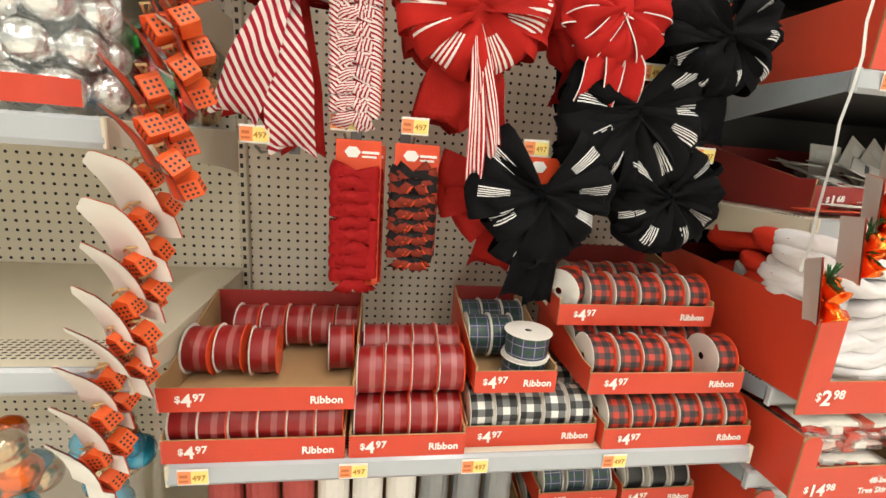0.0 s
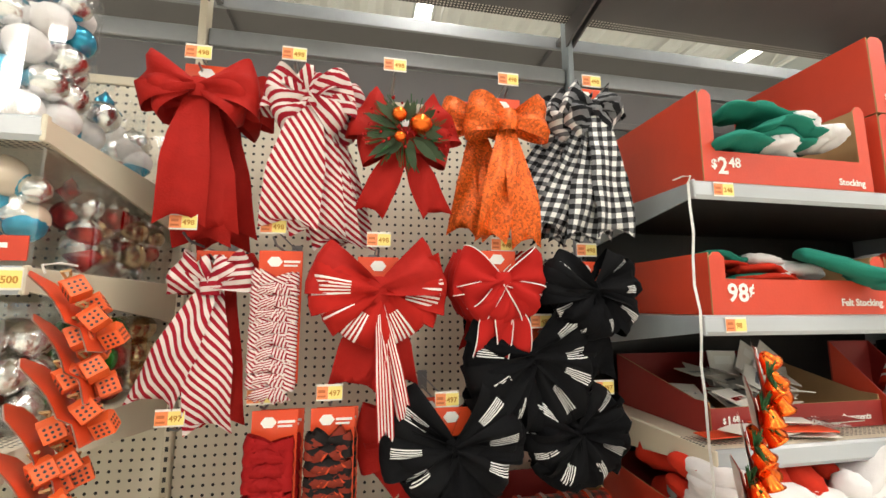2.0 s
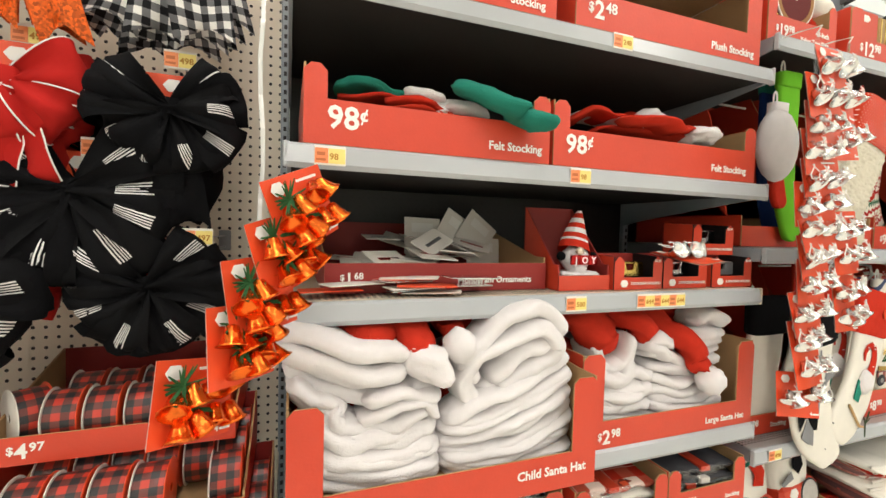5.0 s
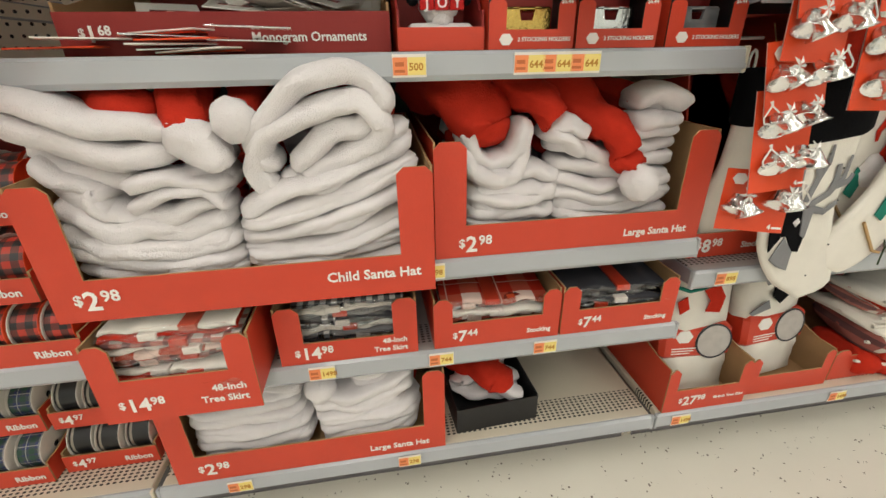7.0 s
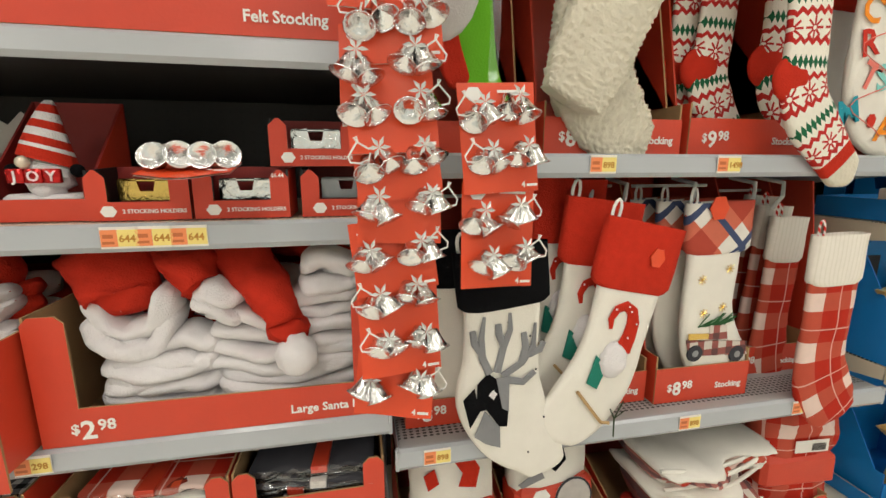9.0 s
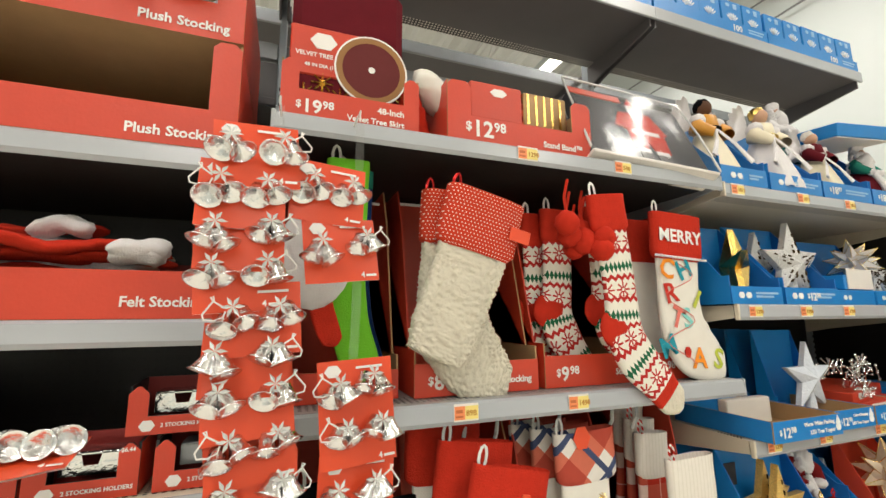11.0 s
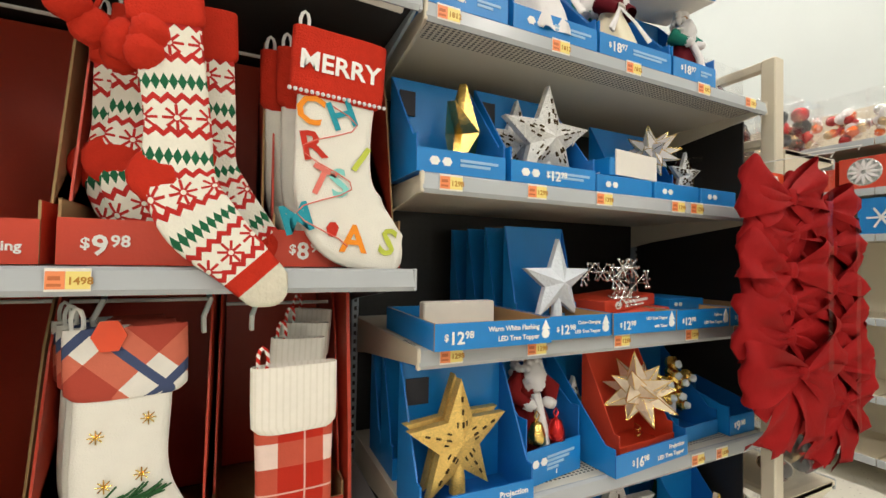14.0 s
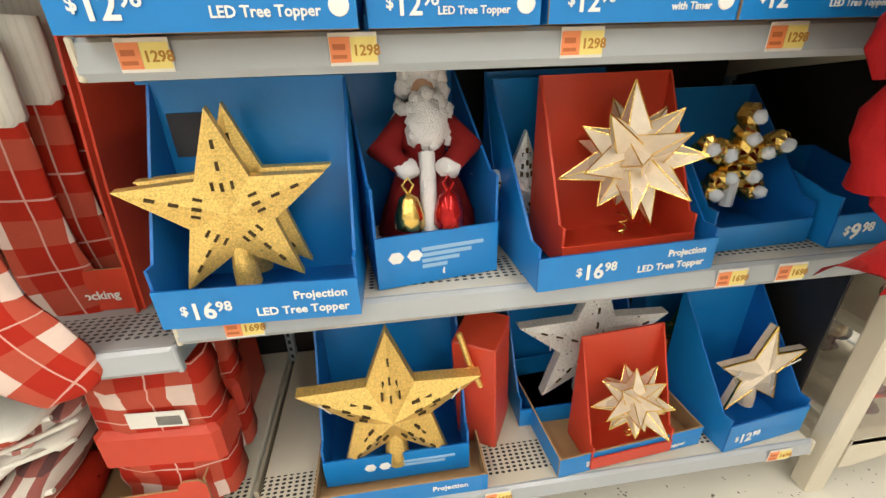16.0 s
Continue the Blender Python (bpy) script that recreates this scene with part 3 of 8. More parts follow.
TAGS = {k: tag_master(k) for k in ("497", "498", "298", "644", "1498", "744", "898", "1298", "1698", "98", "248", "500", "1812")}


def tag(x, z, key, y=-0.010, rz=0.0, tilt=0.0):
    t = copy_thing(TAGS[key], pose(x, y, z, 0, tilt, rz))
    return t


for x in (0.052, 0.34, 0.58, 0.883):
    tag(x, 0.515, "497")
for x, z, k in ((1.622, .446, "1498"), (1.873, .446, "744"), (2.108, .446, "744"), (1.832, 1.03, "500"), (2.03, 1.03, "644"), (2.078, 1.03, "644"), (2.127, 1.03, "644"),
                (1.857, .661, "298"), (1.30, 1.31, "98"), (1.83, 1.31, "98"), (1.30, 1.615, "248"), (1.93, 1.615, "248"),
                (2.524, .578, "898"), (3.095, .578, "898"), (2.838, 1.141, "898"), (3.112, 1.141, "1498"), (2.513, .15, "1498"), (1.79, .15, "298"), (1.4, .15, "298"), (3.0, .15, "1498"),
                (3.007, 1.711, "1298"), (3.292, 1.711, "500"), (3.716, 1.695, "1812"), (4.015, 1.695, "1812"), (4.26, 1.695, "1812"), (4.55, 1.695, "1812"), (4.78, 1.695, "1812"),
                (3.729, 1.341, "1298"), (3.951, 1.341, "1298"), (4.161, 1.341, "1298"), (4.44, 1.341, "1298"), (4.52, 1.341, "1298"),
                (3.737, .982, "1298"), (3.956, .982, "1298"), (4.226, .982, "1298"), (4.5, .982, "1298"), (4.72, .982, "500"),
                (3.759, .625, "1698"), (4.53, .625, "1698"), (4.64, .625, "1698"), (4.15, .15, "1698"), (4.79, .145, "1698"), (3.95, .15, "1698"), (3.4, .578, "898")):
    tag(x, z, k)
tag(-0.03, 1.39, "500", -0.066)


# ---- open display cartons ----
def carton(x0, x1, z0, lip, post, back, depth, yf=0.0, mat=RED, inner=KRAFT, pw=0.05, rz=0.0, label="", front=True, cat="display box", side=None, name="display_carton", group="", drop=0.0):
    """An open carton: a front with a cut-out between two posts, sloping sides, a back and a floor."""
    w = x1 - x0
    c = empty(name, (x0, yf, z0 + 0.001), label, cat, group, (0, 0, rz))
    t = 0.004
    if front:
        r = min(0.012, pw * 0.4) if post > lip else 0.0
        pts = [(0, -drop), (w, -drop), (w, post - r), (w - r, post), (w - pw + r, post), (w - pw, post - r), (w - pw, lip), (pw, lip), (pw, post - r), (pw - r, post), (r, post), (0, post - r)] if post > lip + 0.002 else [(0, -drop), (w, -drop), (w, lip), (0, lip)]
        part("front_panel", G().plate(pts, 0, t, "y", 0, 1, 1), [mat, inner], c)
    hs = side if side is not None else post
    sd = [(t, 0), (depth - t, 0), (depth - t, back), (t + depth * 0.12, hs), (t, hs)]
    part("side_panel", G().plate(sd, 0, t, "x", 0, 1, 1), [mat, inner], c)
    part("side_panel", G().plate(sd, w - t, w, "x", 1, 0, 1), [mat, inner], c)
    # a red carton's back gets a deeper red: its inner shade as colour
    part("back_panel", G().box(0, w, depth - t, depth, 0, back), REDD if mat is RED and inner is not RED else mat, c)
    part("carton_floor", G().box(t, w - t, t, depth - t, 0, t), inner, c)
    return c


# ---- ribbon spools ----
def spool_master(kind):
    s = empty("ribbon_spool", (0, 0, -50), {"red": "spool of red velvet ribbon with a sheer band", "tartan": "spool of red and black plaid ribbon", "navy": "spool of navy and green plaid ribbon", "check": "spool of black and white checked ribbon", "black": "spool of black ribbon with pale stripes"}[kind], "ribbon spool", kind + " ribbon spools")
    g = G()
    seg, r, w = 26, 0.046, 0.05
    rows, uvs = [], []
    for i in range(5):
        xx = -w / 2 + w * i / 4
        rr = r - (0.0008 if i in (0, 4) else 0.0)
        rows.append([(xx, rr * math.cos(2 * math.pi * j / seg), rr * math.sin(2 * math.pi * j / seg)) for j in range(seg + 1)])
        uvs.append([(xx + w / 2, j / seg * 0.29) for j in range(seg + 1)])
    g.grid(rows, 0, uvs)
    part("ribbon", g, SPOOLS[kind], s, smooth=True)
    for sx in (-1, 1):
        d = G()
        m = pose(sx * w / 2, 0, 0, 0, 90, 0)
        d.lathe([(0.008, -0.001), (0.05, -0.001), (0.051, 0.0), (0.05, 0.001), (0.008, 0.001), (0.008, -0.001)], 26, m=m)
        part("flange", d, PAPER if sx < 0 else ORANGE if kind in ("red", "tartan") else PAPER, s, "card spool flange")
    return s


SPOOL = {k: spool_master(k) for k in SPOOLS}


def spools(kind, x0, n, y, z, pitch=0.056, jitter=0.004):
    for i in range(n):
        copy_thing(SPOOL[kind], pose(x0 + pitch * (i + 0.5), y + random.uniform(-jitter, jitter), z, random.uniform(0, 360), 0, random.uniform(-2, 2)))


def ribbon_box(x0, x1, z0, yf, kind, n, rows=3, lip=0.048, rz=0.0, skip=(), text=True, whole=True, depth=0.31):
    c = carton(x0, x1, z0, lip, lip, 0.125, depth, yf, rz=rz, label="red card tray of ribbon spools with a white price", cat="ribbon tray", side=lip + 0.01, name="ribbon_tray", group="ribbon trays")
    w = x1 - x0
    price(c, w * 0.09, -0.0015, 0.012, 0.026, "4", "97")
    words(c, "Ribbon", w * 0.94, -0.0015, 0.015, 0.021, align="RIGHT")
    p = (w - 0.012) / n
    for r in range(rows):
        for i in range(n):
            if (r, i) in skip:
                continue
            copy_thing(SPOOL[kind], pose(x0 + 0.006 + p * (i + 0.5) - math.sin(radians(rz)) * 0.0, yf + 0.058 + r * 0.1 + random.uniform(-.003, .003), z0 + 0.058, random.uniform(0, 360), 0, random.uniform(-2, 2)))
    return c


ribbon_box(-0.005, 0.322, 0.535, 0.0, "red", 6)
ribbon_box(-0.005, 0.338, 0.642, 0.0, "red", 6, 3, skip=[(0, i) for i in range(6)] + [(1, i) for i in range(6)] + [(2, 0)])
for sx in (0.028, 0.084, 0.15, 0.3):
    copy_thing(SPOOL["red"], pose(sx, 0.135 + random.uniform(-0.01, 0.01), 0.701, random.uniform(0, 360), 0, random.uniform(-6, 6)))
ribbon_box(0.33, 0.558, 0.535, 0.0, "red", 4)
spools("red", 0.338, 4, 0.07, 0.69, 0.054)
spools("red", 0.345, 4, 0.18, 0.69, 0.054)
ribbon_box(0.562, 0.848, 0.535, 0.02, "check", 5, rows=2)
ribbon_box(0.572, 0.742, 0.66, 0.02, "navy", 3, rows=3, skip=[(0, 1), (0, 2), (0, 0), (1, 2)])
for q, zz in (((0.69, 0.08), 0.69), ((0.694, 0.083), 0.745)):
    copy_thing(SPOOL["navy"], pose(q[0], q[1], zz, 0, 90, 0))
ribbon_box(0.856, 1.205, 0.535, 0.0, "tartan", 6)
ribbon_box(0.81, 1.165, 0.66, 0.01, "tartan", 6, skip=[(0, 4)])
ribbon_box(0.765, 1.14, 0.775, 0.1, "tartan", 6, depth=0.28, rows=2, skip=[(0, 0), (1, 0)])
copy_thing(SPOOL["tartan"], pose(0.80, 0.165, 0.838, 0, 0, 38))
# lower ribbon trays on the deck
ribbon_box(0.77, 0.985, 0.17, 0.06, "navy", 3, rows=2)
ribbon_box(0.78, 0.985, 0.285, 0.1, "navy", 3, rows=2)
ribbon_box(1.0, 1.2, 0.17, 0.08, "black", 3, rows=2)
ribbon_box(1.0, 1.2, 0.285, 0.1, "black", 3, rows=2)
c = carton(0.02, 0.76, 0.17, 0.07, 0.07, 0.1, 0.3, 0.06, label="red card tray of rolled mesh ribbon", cat="ribbon tray", side=0.08)
price(c, 0.56, -0.0015, 0.02, 0.03, "7", "96")
words(c, "2 Pack Mesh Ribbon", 0.72, -0.0015, 0.05, 0.012, align="RIGHT")
PINKROLL = M("pink_mesh_roll", (0.45, 0.09, 0.08), 0.6, bump=0.4)
for i in range(9):
    col = (PINKROLL, PINKROLL, PINKROLL, PAPER, PAPER, PAPER, STEEL, STEEL, STEEL)[i]
    r = empty("mesh_roll", (0.06 + i * 0.077, 0.12, 0.176), "upright roll of decorative mesh with an orange label", "mesh roll", "mesh rolls")
    part("roll", G().lathe([(0.0, 0), (0.034, 0), (0.035, 0.004), (0.035, 0.25), (0.032, 0.255), (0.014, 0.255), (0.014, 0.22), (0, 0.22)], 16), col, r, smooth=False)
    part("label", G().lathe([(0.0358, 0.05), (0.0358, 0.12)], 16), ORANGE, r, "orange paper label")


# ---- bows ----
def loop_rows(a, length, width, depth, tilt, wave=0.006, n=18, k=7, pinch=0.16, seed=0.0):
    """A ribbon loop that leaves the knot at angle a in the x-z plane, swells to its width and comes back behind."""
    rows, uvs = [], []
    ca, sa = math.cos(radians(a)), math.sin(radians(a))
    for i in range(n + 1):
        t = i / n
        s = math.sin(math.pi * t)
        out = length * s ** 0.8
        dep = -depth * math.cos(math.pi * t) * (0.35 + 0.65 * s) - 0.012
        row, ur = [], []
        for j in range(k):
            q = -1 + 2 * j / (k - 1)
            hw = width / 2 * (pinch + (1 - pinch) * s ** 0.7)
            b = q * hw
            rip = wave * math.sin(5.0 * q + 7 * t + seed) + wave * 1.6 * noise.noise((a * 0.07 + seed, t * 2.4, q * 1.3))
            dx, dz = out * (1 - 0.08 * q * q), b + tilt * out * 0.2
            row.append((ca * dx - sa * dz, dep + rip, sa * dx + ca * dz))
            ur.append((q, t * length * 2 if t < 0.5 else (1 - t) * length * 2))
        rows.append(row)
        uvs.append(ur)
    return rows, uvs


def metre_uv(rows):
    return [[(j / (len(r) - 1) * (Vector(r[0]) - Vector(r[-1])).length, i * (Vector(rows[0][0]) - Vector(rows[-1][0])).length / len(rows)) for j in range(len(r))] for i, r in enumerate(rows)]


def tail_rows(a, length, width, y, wave=0.012, n=14, k=7, notch=0.03, w0=0.45, seed=0.0):
    """A ribbon tail hanging from the knot, leaning by a degrees, with a notched end."""
    rows, uvs = [], []
    for i in range(n + 1):
        t = i / n
        row, ur = [], []
        for j in range(k):
            q = -1 + 2 * j / (k - 1)
            hw = width / 2 * (w0 + (1 - w0) * min(1, t * 1.8))
            d = length * t - (notch * (1 - abs(q)) if i == n else 0)
            x = math.sin(radians(a)) * d + q * hw
            z = -math.cos(radians(a)) * d + q * hw * math.sin(radians(a)) * 0.5
            yy = y - 0.02 * math.sin(math.pi * t) + wave * math.sin(3 * q + 6 * t + seed) * t + wave * noise.noise((seed + q, t * 3, a))
            row.append((x, yy, z))
            ur.append((q, d))
        rows.append(row)
        uvs.append(ur)
    return rows, uvs


def bow(x, y, z, loops, tails, mat, tailmat=None, knot=0.022, label="", uv="ribbon", edge=None, seed=0.0, card=True, group="hanging bows", plain=None):
    b = empty("bow", (x, y, z), label, "bow", group)
    for q, (a, ln, w, d) in enumerate(loops):
        r, u = loop_rows(a, ln, w, d, 0.0, 0.011, seed=seed + q * 2.3)
        part("loop", G().grid(r, 0, u if uv == "ribbon" else metre_uv(r)), mat if plain is None or q % 3 != 2 else plain, b, smooth=True)
        if edge:
            for j in (0, len(r[0]) - 1):
                part("edging", G().tube([rr[j] for rr in r], 0.0014, 5), edge, b, "white corded edge")
    for q, (a, ln, w, yy) in enumerate(tails):
        r, u = tail_rows(a, ln, w, yy, seed=seed + q * 1.7)
        part("tail", G().grid(r, 0, u if uv == "ribbon" else metre_uv(r)), tailmat or mat, b, smooth=True)
        if edge:
            for j in (0, len(r[0]) - 1):
                part("edging", G().tube([rr[j] for rr in r], 0.0014, 5), edge, b, "white corded edge")
    kn = G()
    rows = []
    for i in range(9):
        t = i / 8
        h = -knot + 2 * knot * t
        rr = knot * (0.75 + 0.25 * math.cos(math.pi * (t - 0.5)))
        rows.append([(rr * math.cos(2 * math.pi * j / 12) * 1.05, rr * 0.8 * math.sin(2 * math.pi * j / 12) - 0.025, h) for j in range(12)])
    kn.grid(rows, 0, metre_uv(rows), True)
    part("knot", kn, plain or tailmat or mat, b, smooth=True)
    if card:
        part("header_card", G().box(-0.045, 0.045, 0.012, 0.0135, 0.0, 0.075), ORANGE, b, "orange header card")
        part("badge", G().plate([(0.018 * math.cos(k * math.pi / 3), 0.055 + 0.013 * math.sin(k * math.pi / 3)) for k in range(6)], 0.0105, 0.012), WHITE, b, "white badge")
    return b


def hook(x, y, z, key="497", back=0.52):
    h = empty("peg_hook", (x, back, z), "steel peg hook with a printed price tag", "peg hook", "peg hooks")
    part("wire", G().tube([(0, 0, 0), (0, -(back - y) * 0.9, 0), (0, -(back - y), 0.012)], 0.0028, 6), STEEL, h)
    part("tag_wire", G().tube([(0, -0.0, 0.03), (0, -(back - y) - 0.004, 0.032)], 0.0018, 5), STEEL, h)
    part("back_plate", G().box(-0.015, 0.015, -0.006, 0, -0.01, 0.045, c=0.002), STEEL, h)
    tag(x, z + 0.034, key, y - 0.006)


HOOKS = [(0.128, 1.49), (0.305, 1.487), (0.53, 1.465), (0.82, 1.462), (1.04, 1.455), (0.133, 1.1), (0.298, 1.135), (0.434, 1.137), (0.686, 1.113), (0.914, 1.282), (1.068, 1.125),
         (0.13, 1.87), (0.33, 1.89), (0.56, 1.89), (0.845, 1.885), (1.076, 1.905)]
for hx, hz in HOOKS:
    hook(hx, 0.15, hz, "498" if hz > 1.2 else "497")

# top row
for i in range(2):
    bow(0.14 + 0.02 * i, 0.16 + 0.07 * i, 1.815, [(172, 0.12, 0.13, 0.05), (8, 0.12, 0.13, 0.05), (195, 0.1, 0.1, 0.07), (-15, 0.1, 0.1, 0.07)],
        [(-4, 0.3, 0.1, -0.02), (8, 0.32, 0.1, 0.01), (2, 0.34, 0.12, 0.03)], REDRIB, label="large plain red velvet bow with long tails", uv="m", seed=i)
for i in range(2):
    bow(0.37 + 0.03 * i, 0.15 + 0.06 * i, 1.81, [(165, 0.1, 0.13, 0.05), (15, 0.1, 0.13, 0.05), (210, 0.09, 0.1, 0.06), (-30, 0.09, 0.1, 0.06), (120, 0.07, 0.09, 0.05), (60, 0.07, 0.09, 0.05)],
        [(-6, 0.3, 0.12, -0.03), (5, 0.31, 0.12, -0.01), (12, 0.34, 0.11, 0.02)], CANDY, label="red and white candy striped bow", uv="m", seed=3 + i)
wb = bow(0.585, 0.16, 1.74, [(150, 0.13, 0.14, 0.03), (30, 0.13, 0.14, 0.03), (185, 0.11, 0.12, 0.03), (-5, 0.11, 0.12, 0.03)], [(-24, 0.2, 0.07, 0.0), (24, 0.2, 0.07, 0.0)], REDRIB, label="red bow with greenery, berries and orange pumpkins", uv="m", seed=6)
for i in range(24):
    a = random.uniform(0, 2 * math.pi)
    ln = random.uniform(0.045, 0.095)
    lf = G()
    pts = [(0, 0, 0), (ln * 0.3, 0.009, 0.004), (ln * 0.65, 0.009, 0.004), (ln, 0, 0.0), (ln * 0.65, -0.009, -0.003), (ln * 0.3, -0.009, -0.003)]
    m = pose(0.02 * math.cos(a), -0.05 - random.uniform(0, 0.02), 0.02 * math.sin(a), 90 + random.uniform(-25, 25)) @ pose(0, 0, 0, 0, 0, math.degrees(a))
    lf.add([m @ Vector(p) for p in pts], [(0, 1, 5), (1, 2, 4, 5), (2, 3, 4)])
    part("leaf", lf, LEAF, wb)
nd = G()
for i in range(70):
    a = random.uniform(0, 2 * math.pi)
    r0, r1 = random.uniform(0.01, 0.05), random.uniform(0.07, 0.1)
    nd.tube([(r0 * math.cos(a), -0.045, r0 * math.sin(a)), (r1 * math.cos(a + 0.2), -0.05 + random.uniform(-.02, .01), r1 * math.sin(a + 0.2))], 0.0011, 4)
part("pine_sprig", nd, NEEDLE, wb)
for q, (bx, bz, br) in enumerate(((0.03, 0.015, 0.026), (-0.018, 0.034, 0.018), (-0.016, -0.018, 0.014))):
    part("pumpkin", G().ball((bx, -0.075, bz), br, seg=12, squash=0.88), COPPER, wb, "small orange pumpkin", smooth=True)
bb = G()
for i in range(46):
    bb.ball((random.uniform(-0.1, 0.11), -0.06, random.uniform(-0.04, 0.08)), random.uniform(0.003, 0.005), seg=6, rings=4)
part("berries", bb, REDB, wb, smooth=True)
for i in range(2):
    bow(0.828 - 0.045 * i, 0.13 + 0.09 * i, 1.79 + 0.03 * i, [(170, 0.105, 0.12, 0.045), (10, 0.105, 0.12, 0.045)], [(-9, 0.3, 0.075, -0.01), (9, 0.31, 0.075, -0.01)], ORGLIT, knot=0.026,
        label="orange glitter bow with two notched tails", uv="m", seed=9 + i)
for i in range(3):
    bow(1.055 - 0.02 * i, 0.13 + 0.05 * i, 1.84, [(155, 0.08, 0.1, 0.04), (25, 0.08, 0.1, 0.04), (205, 0.07, 0.1, 0.05), (-25, 0.07, 0.1, 0.05)],
        [(-22 - 4 * i, 0.34, 0.09, 0.0), (-8, 0.34, 0.09, -0.02), (6, 0.33, 0.1, -0.03), (14, 0.3, 0.08, 0.0)], GINGHAM, label="black and white gingham bow with long tails", uv="m", seed=12 + i)
# middle row
for i in range(2):
    bow(0.19 + 0.01 * i, 0.17 + 0.05 * i, 1.395, [(160, 0.085, 0.1, 0.04), (22, 0.085, 0.1, 0.04), (130, 0.06, 0.07, 0.04), (50, 0.06, 0.07, 0.04)], [(-22, 0.26, 0.085, -0.02), (2, 0.3, 0.09, -0.01)],
        CANDY if i == 0 else REDRIB, label="red and white candy striped bow" if i == 0 else "plain red bow behind a striped one", uv="m", seed=20 + i)
for i in range(3):
    bow(0.53, 0.135 + 0.07 * i, 1.385, [(176, 0.145, 0.13, 0.07), (235, 0.12, 0.13, 0.05), (24, 0.145, 0.14, 0.07), (-60, 0.12, 0.13, 0.05), (200, 0.13, 0.12, 0.06), (158, 0.15, 0.13, 0.045), (-8, 0.14, 0.13, 0.06), (6, 0.15, 0.14, 0.045)] if i == 0 else [(180, 0.13, 0.14, 0.05), (0, 0.13, 0.14, 0.05), (225, 0.12, 0.12, 0.05), (-50, 0.12, 0.12, 0.05)],
        [(-14, 0.22, 0.1, 0.03), (12, 0.22, 0.1, 0.03)], REDSTRIPE if i == 0 else REDRIB, REDRIB, plain=REDRIB, label="full red bow with white striped ribbon", seed=30 + i, knot=0.028)
ts = empty("striped_ribbon_tails", (0.53, 0.12, 1.37), "red and white striped ribbon tails hanging from a bow", "ribbon", "hanging bows")
for a, ln in ((4, 0.3), (13, 0.27)):
    r, u = tail_rows(a, ln, 0.034, -0.02, seed=a)
    part("tail", G().grid(r, 0, u), REDTAIL, ts, smooth=True)
for i in range(3):
    bow(0.805, 0.125 + 0.06 * i, 1.405, [(165, 0.11, 0.12, 0.045), (15, 0.11, 0.12, 0.045), (215, 0.1, 0.1, 0.06), (-35, 0.1, 0.1, 0.06), (-70, 0.09, 0.1, 0.05), (250, 0.09, 0.1, 0.05)],
        [(-10, 0.17, 0.08, -0.01), (10, 0.17, 0.08, -0.01)], REDEDGE, label="red velvet bow with white corded edges", seed=40 + i, edge=STRINGS if i == 0 else None)


def black_bow(x, y, z, s, seed, tails=True):
    bow(x, y, z, [(a + random.uniform(-8, 8), s * random.uniform(0.8, 1.08), s * 0.8, random.uniform(0.04, 0.075)) for a in (172, 205, 12, -25, 142, 178, 38, 2, 232, 255, -62, -80)],
        [(-6, s * 1.6, 0.07, 0.0), (8, s * 1.7, 0.07, 0.01)] if tails else [], BLKSTRIPE, BLKFAB, plain=BLKFAB, label="large black bow with white striped ribbon", seed=seed, knot=0.022)


black_bow(1.03, 0.13, 1.385, 0.125, 50)
black_bow(0.88, 0.15, 1.235, 0.17, 52, False)
black_bow(0.695, 0.13, 1.055, 0.15, 54)
black_bow(0.99, 0.16, 1.065, 0.13, 56, False)
black_bow(0.93, 0.26, 1.3, 0.17, 58, False)
bow(0.66, 0.22, 1.06, [(180, 0.17, 0.15, 0.04), (5, 0.17, 0.15, 0.04), (210, 0.15, 0.14, 0.04)], [(-10, 0.2, 0.1, 0.0)], REDRIB, label="red bow behind a black one", uv="m", seed=60)


def mini_card(x, y, z, w, h, mat, seed, label):
    c = empty("mini_bow_card", (x, y, z), label, "bow card", "mini bow cards")
    part("card", G().box(-w / 2, w / 2, 0, 0.002, -h, 0.03, c=0.0005), ORANGE, c, "orange printed card")
    part("badge", G().plate([(0.016 * math.cos(k * math.pi / 3) - 0.012, 0.006 + 0.012 * math.sin(k * math.pi / 3)) for k in range(6)], -0.0015, 0), WHITE, c)
    part("print", G().box(0.006, w / 2 - 0.005, -0.0015, 0, 0.004, 0.009).box(0.006, w / 2 - 0.01, -0.0015, 0, -0.004, 0.0), WHITE, c)
    rows = int(h / 0.0275)
    for i in range(rows):
        for sx in (-1,) if w < 0.05 else (-1, 1):
            g = G()
            for a in (172, 8):
                r, u = loop_rows(a + random.uniform(-9, 9), 0.044, 0.036, 0.02, 0, 0.002, 8, 4)
                g.grid([[(p[0], p[1] - 0.004, p[2]) for p in rr] for rr in r], 0, metre_uv(r))
            for a in (-35, 35):
                r, u = tail_rows(a, 0.05, 0.02, -0.012, 0.003, 5, 3, 0.005)
                g.grid(r, 0, metre_uv(r))
            g.ball((0, -0.018, 0), 0.006, seg=6, rings=4)
            part("small_bow", g, mat, c, smooth=True, at=pose(-0.006 + sx * w * 0.06, 0, -0.034 - i * 0.0262, 0, random.uniform(-9, 9), 0))
    return c


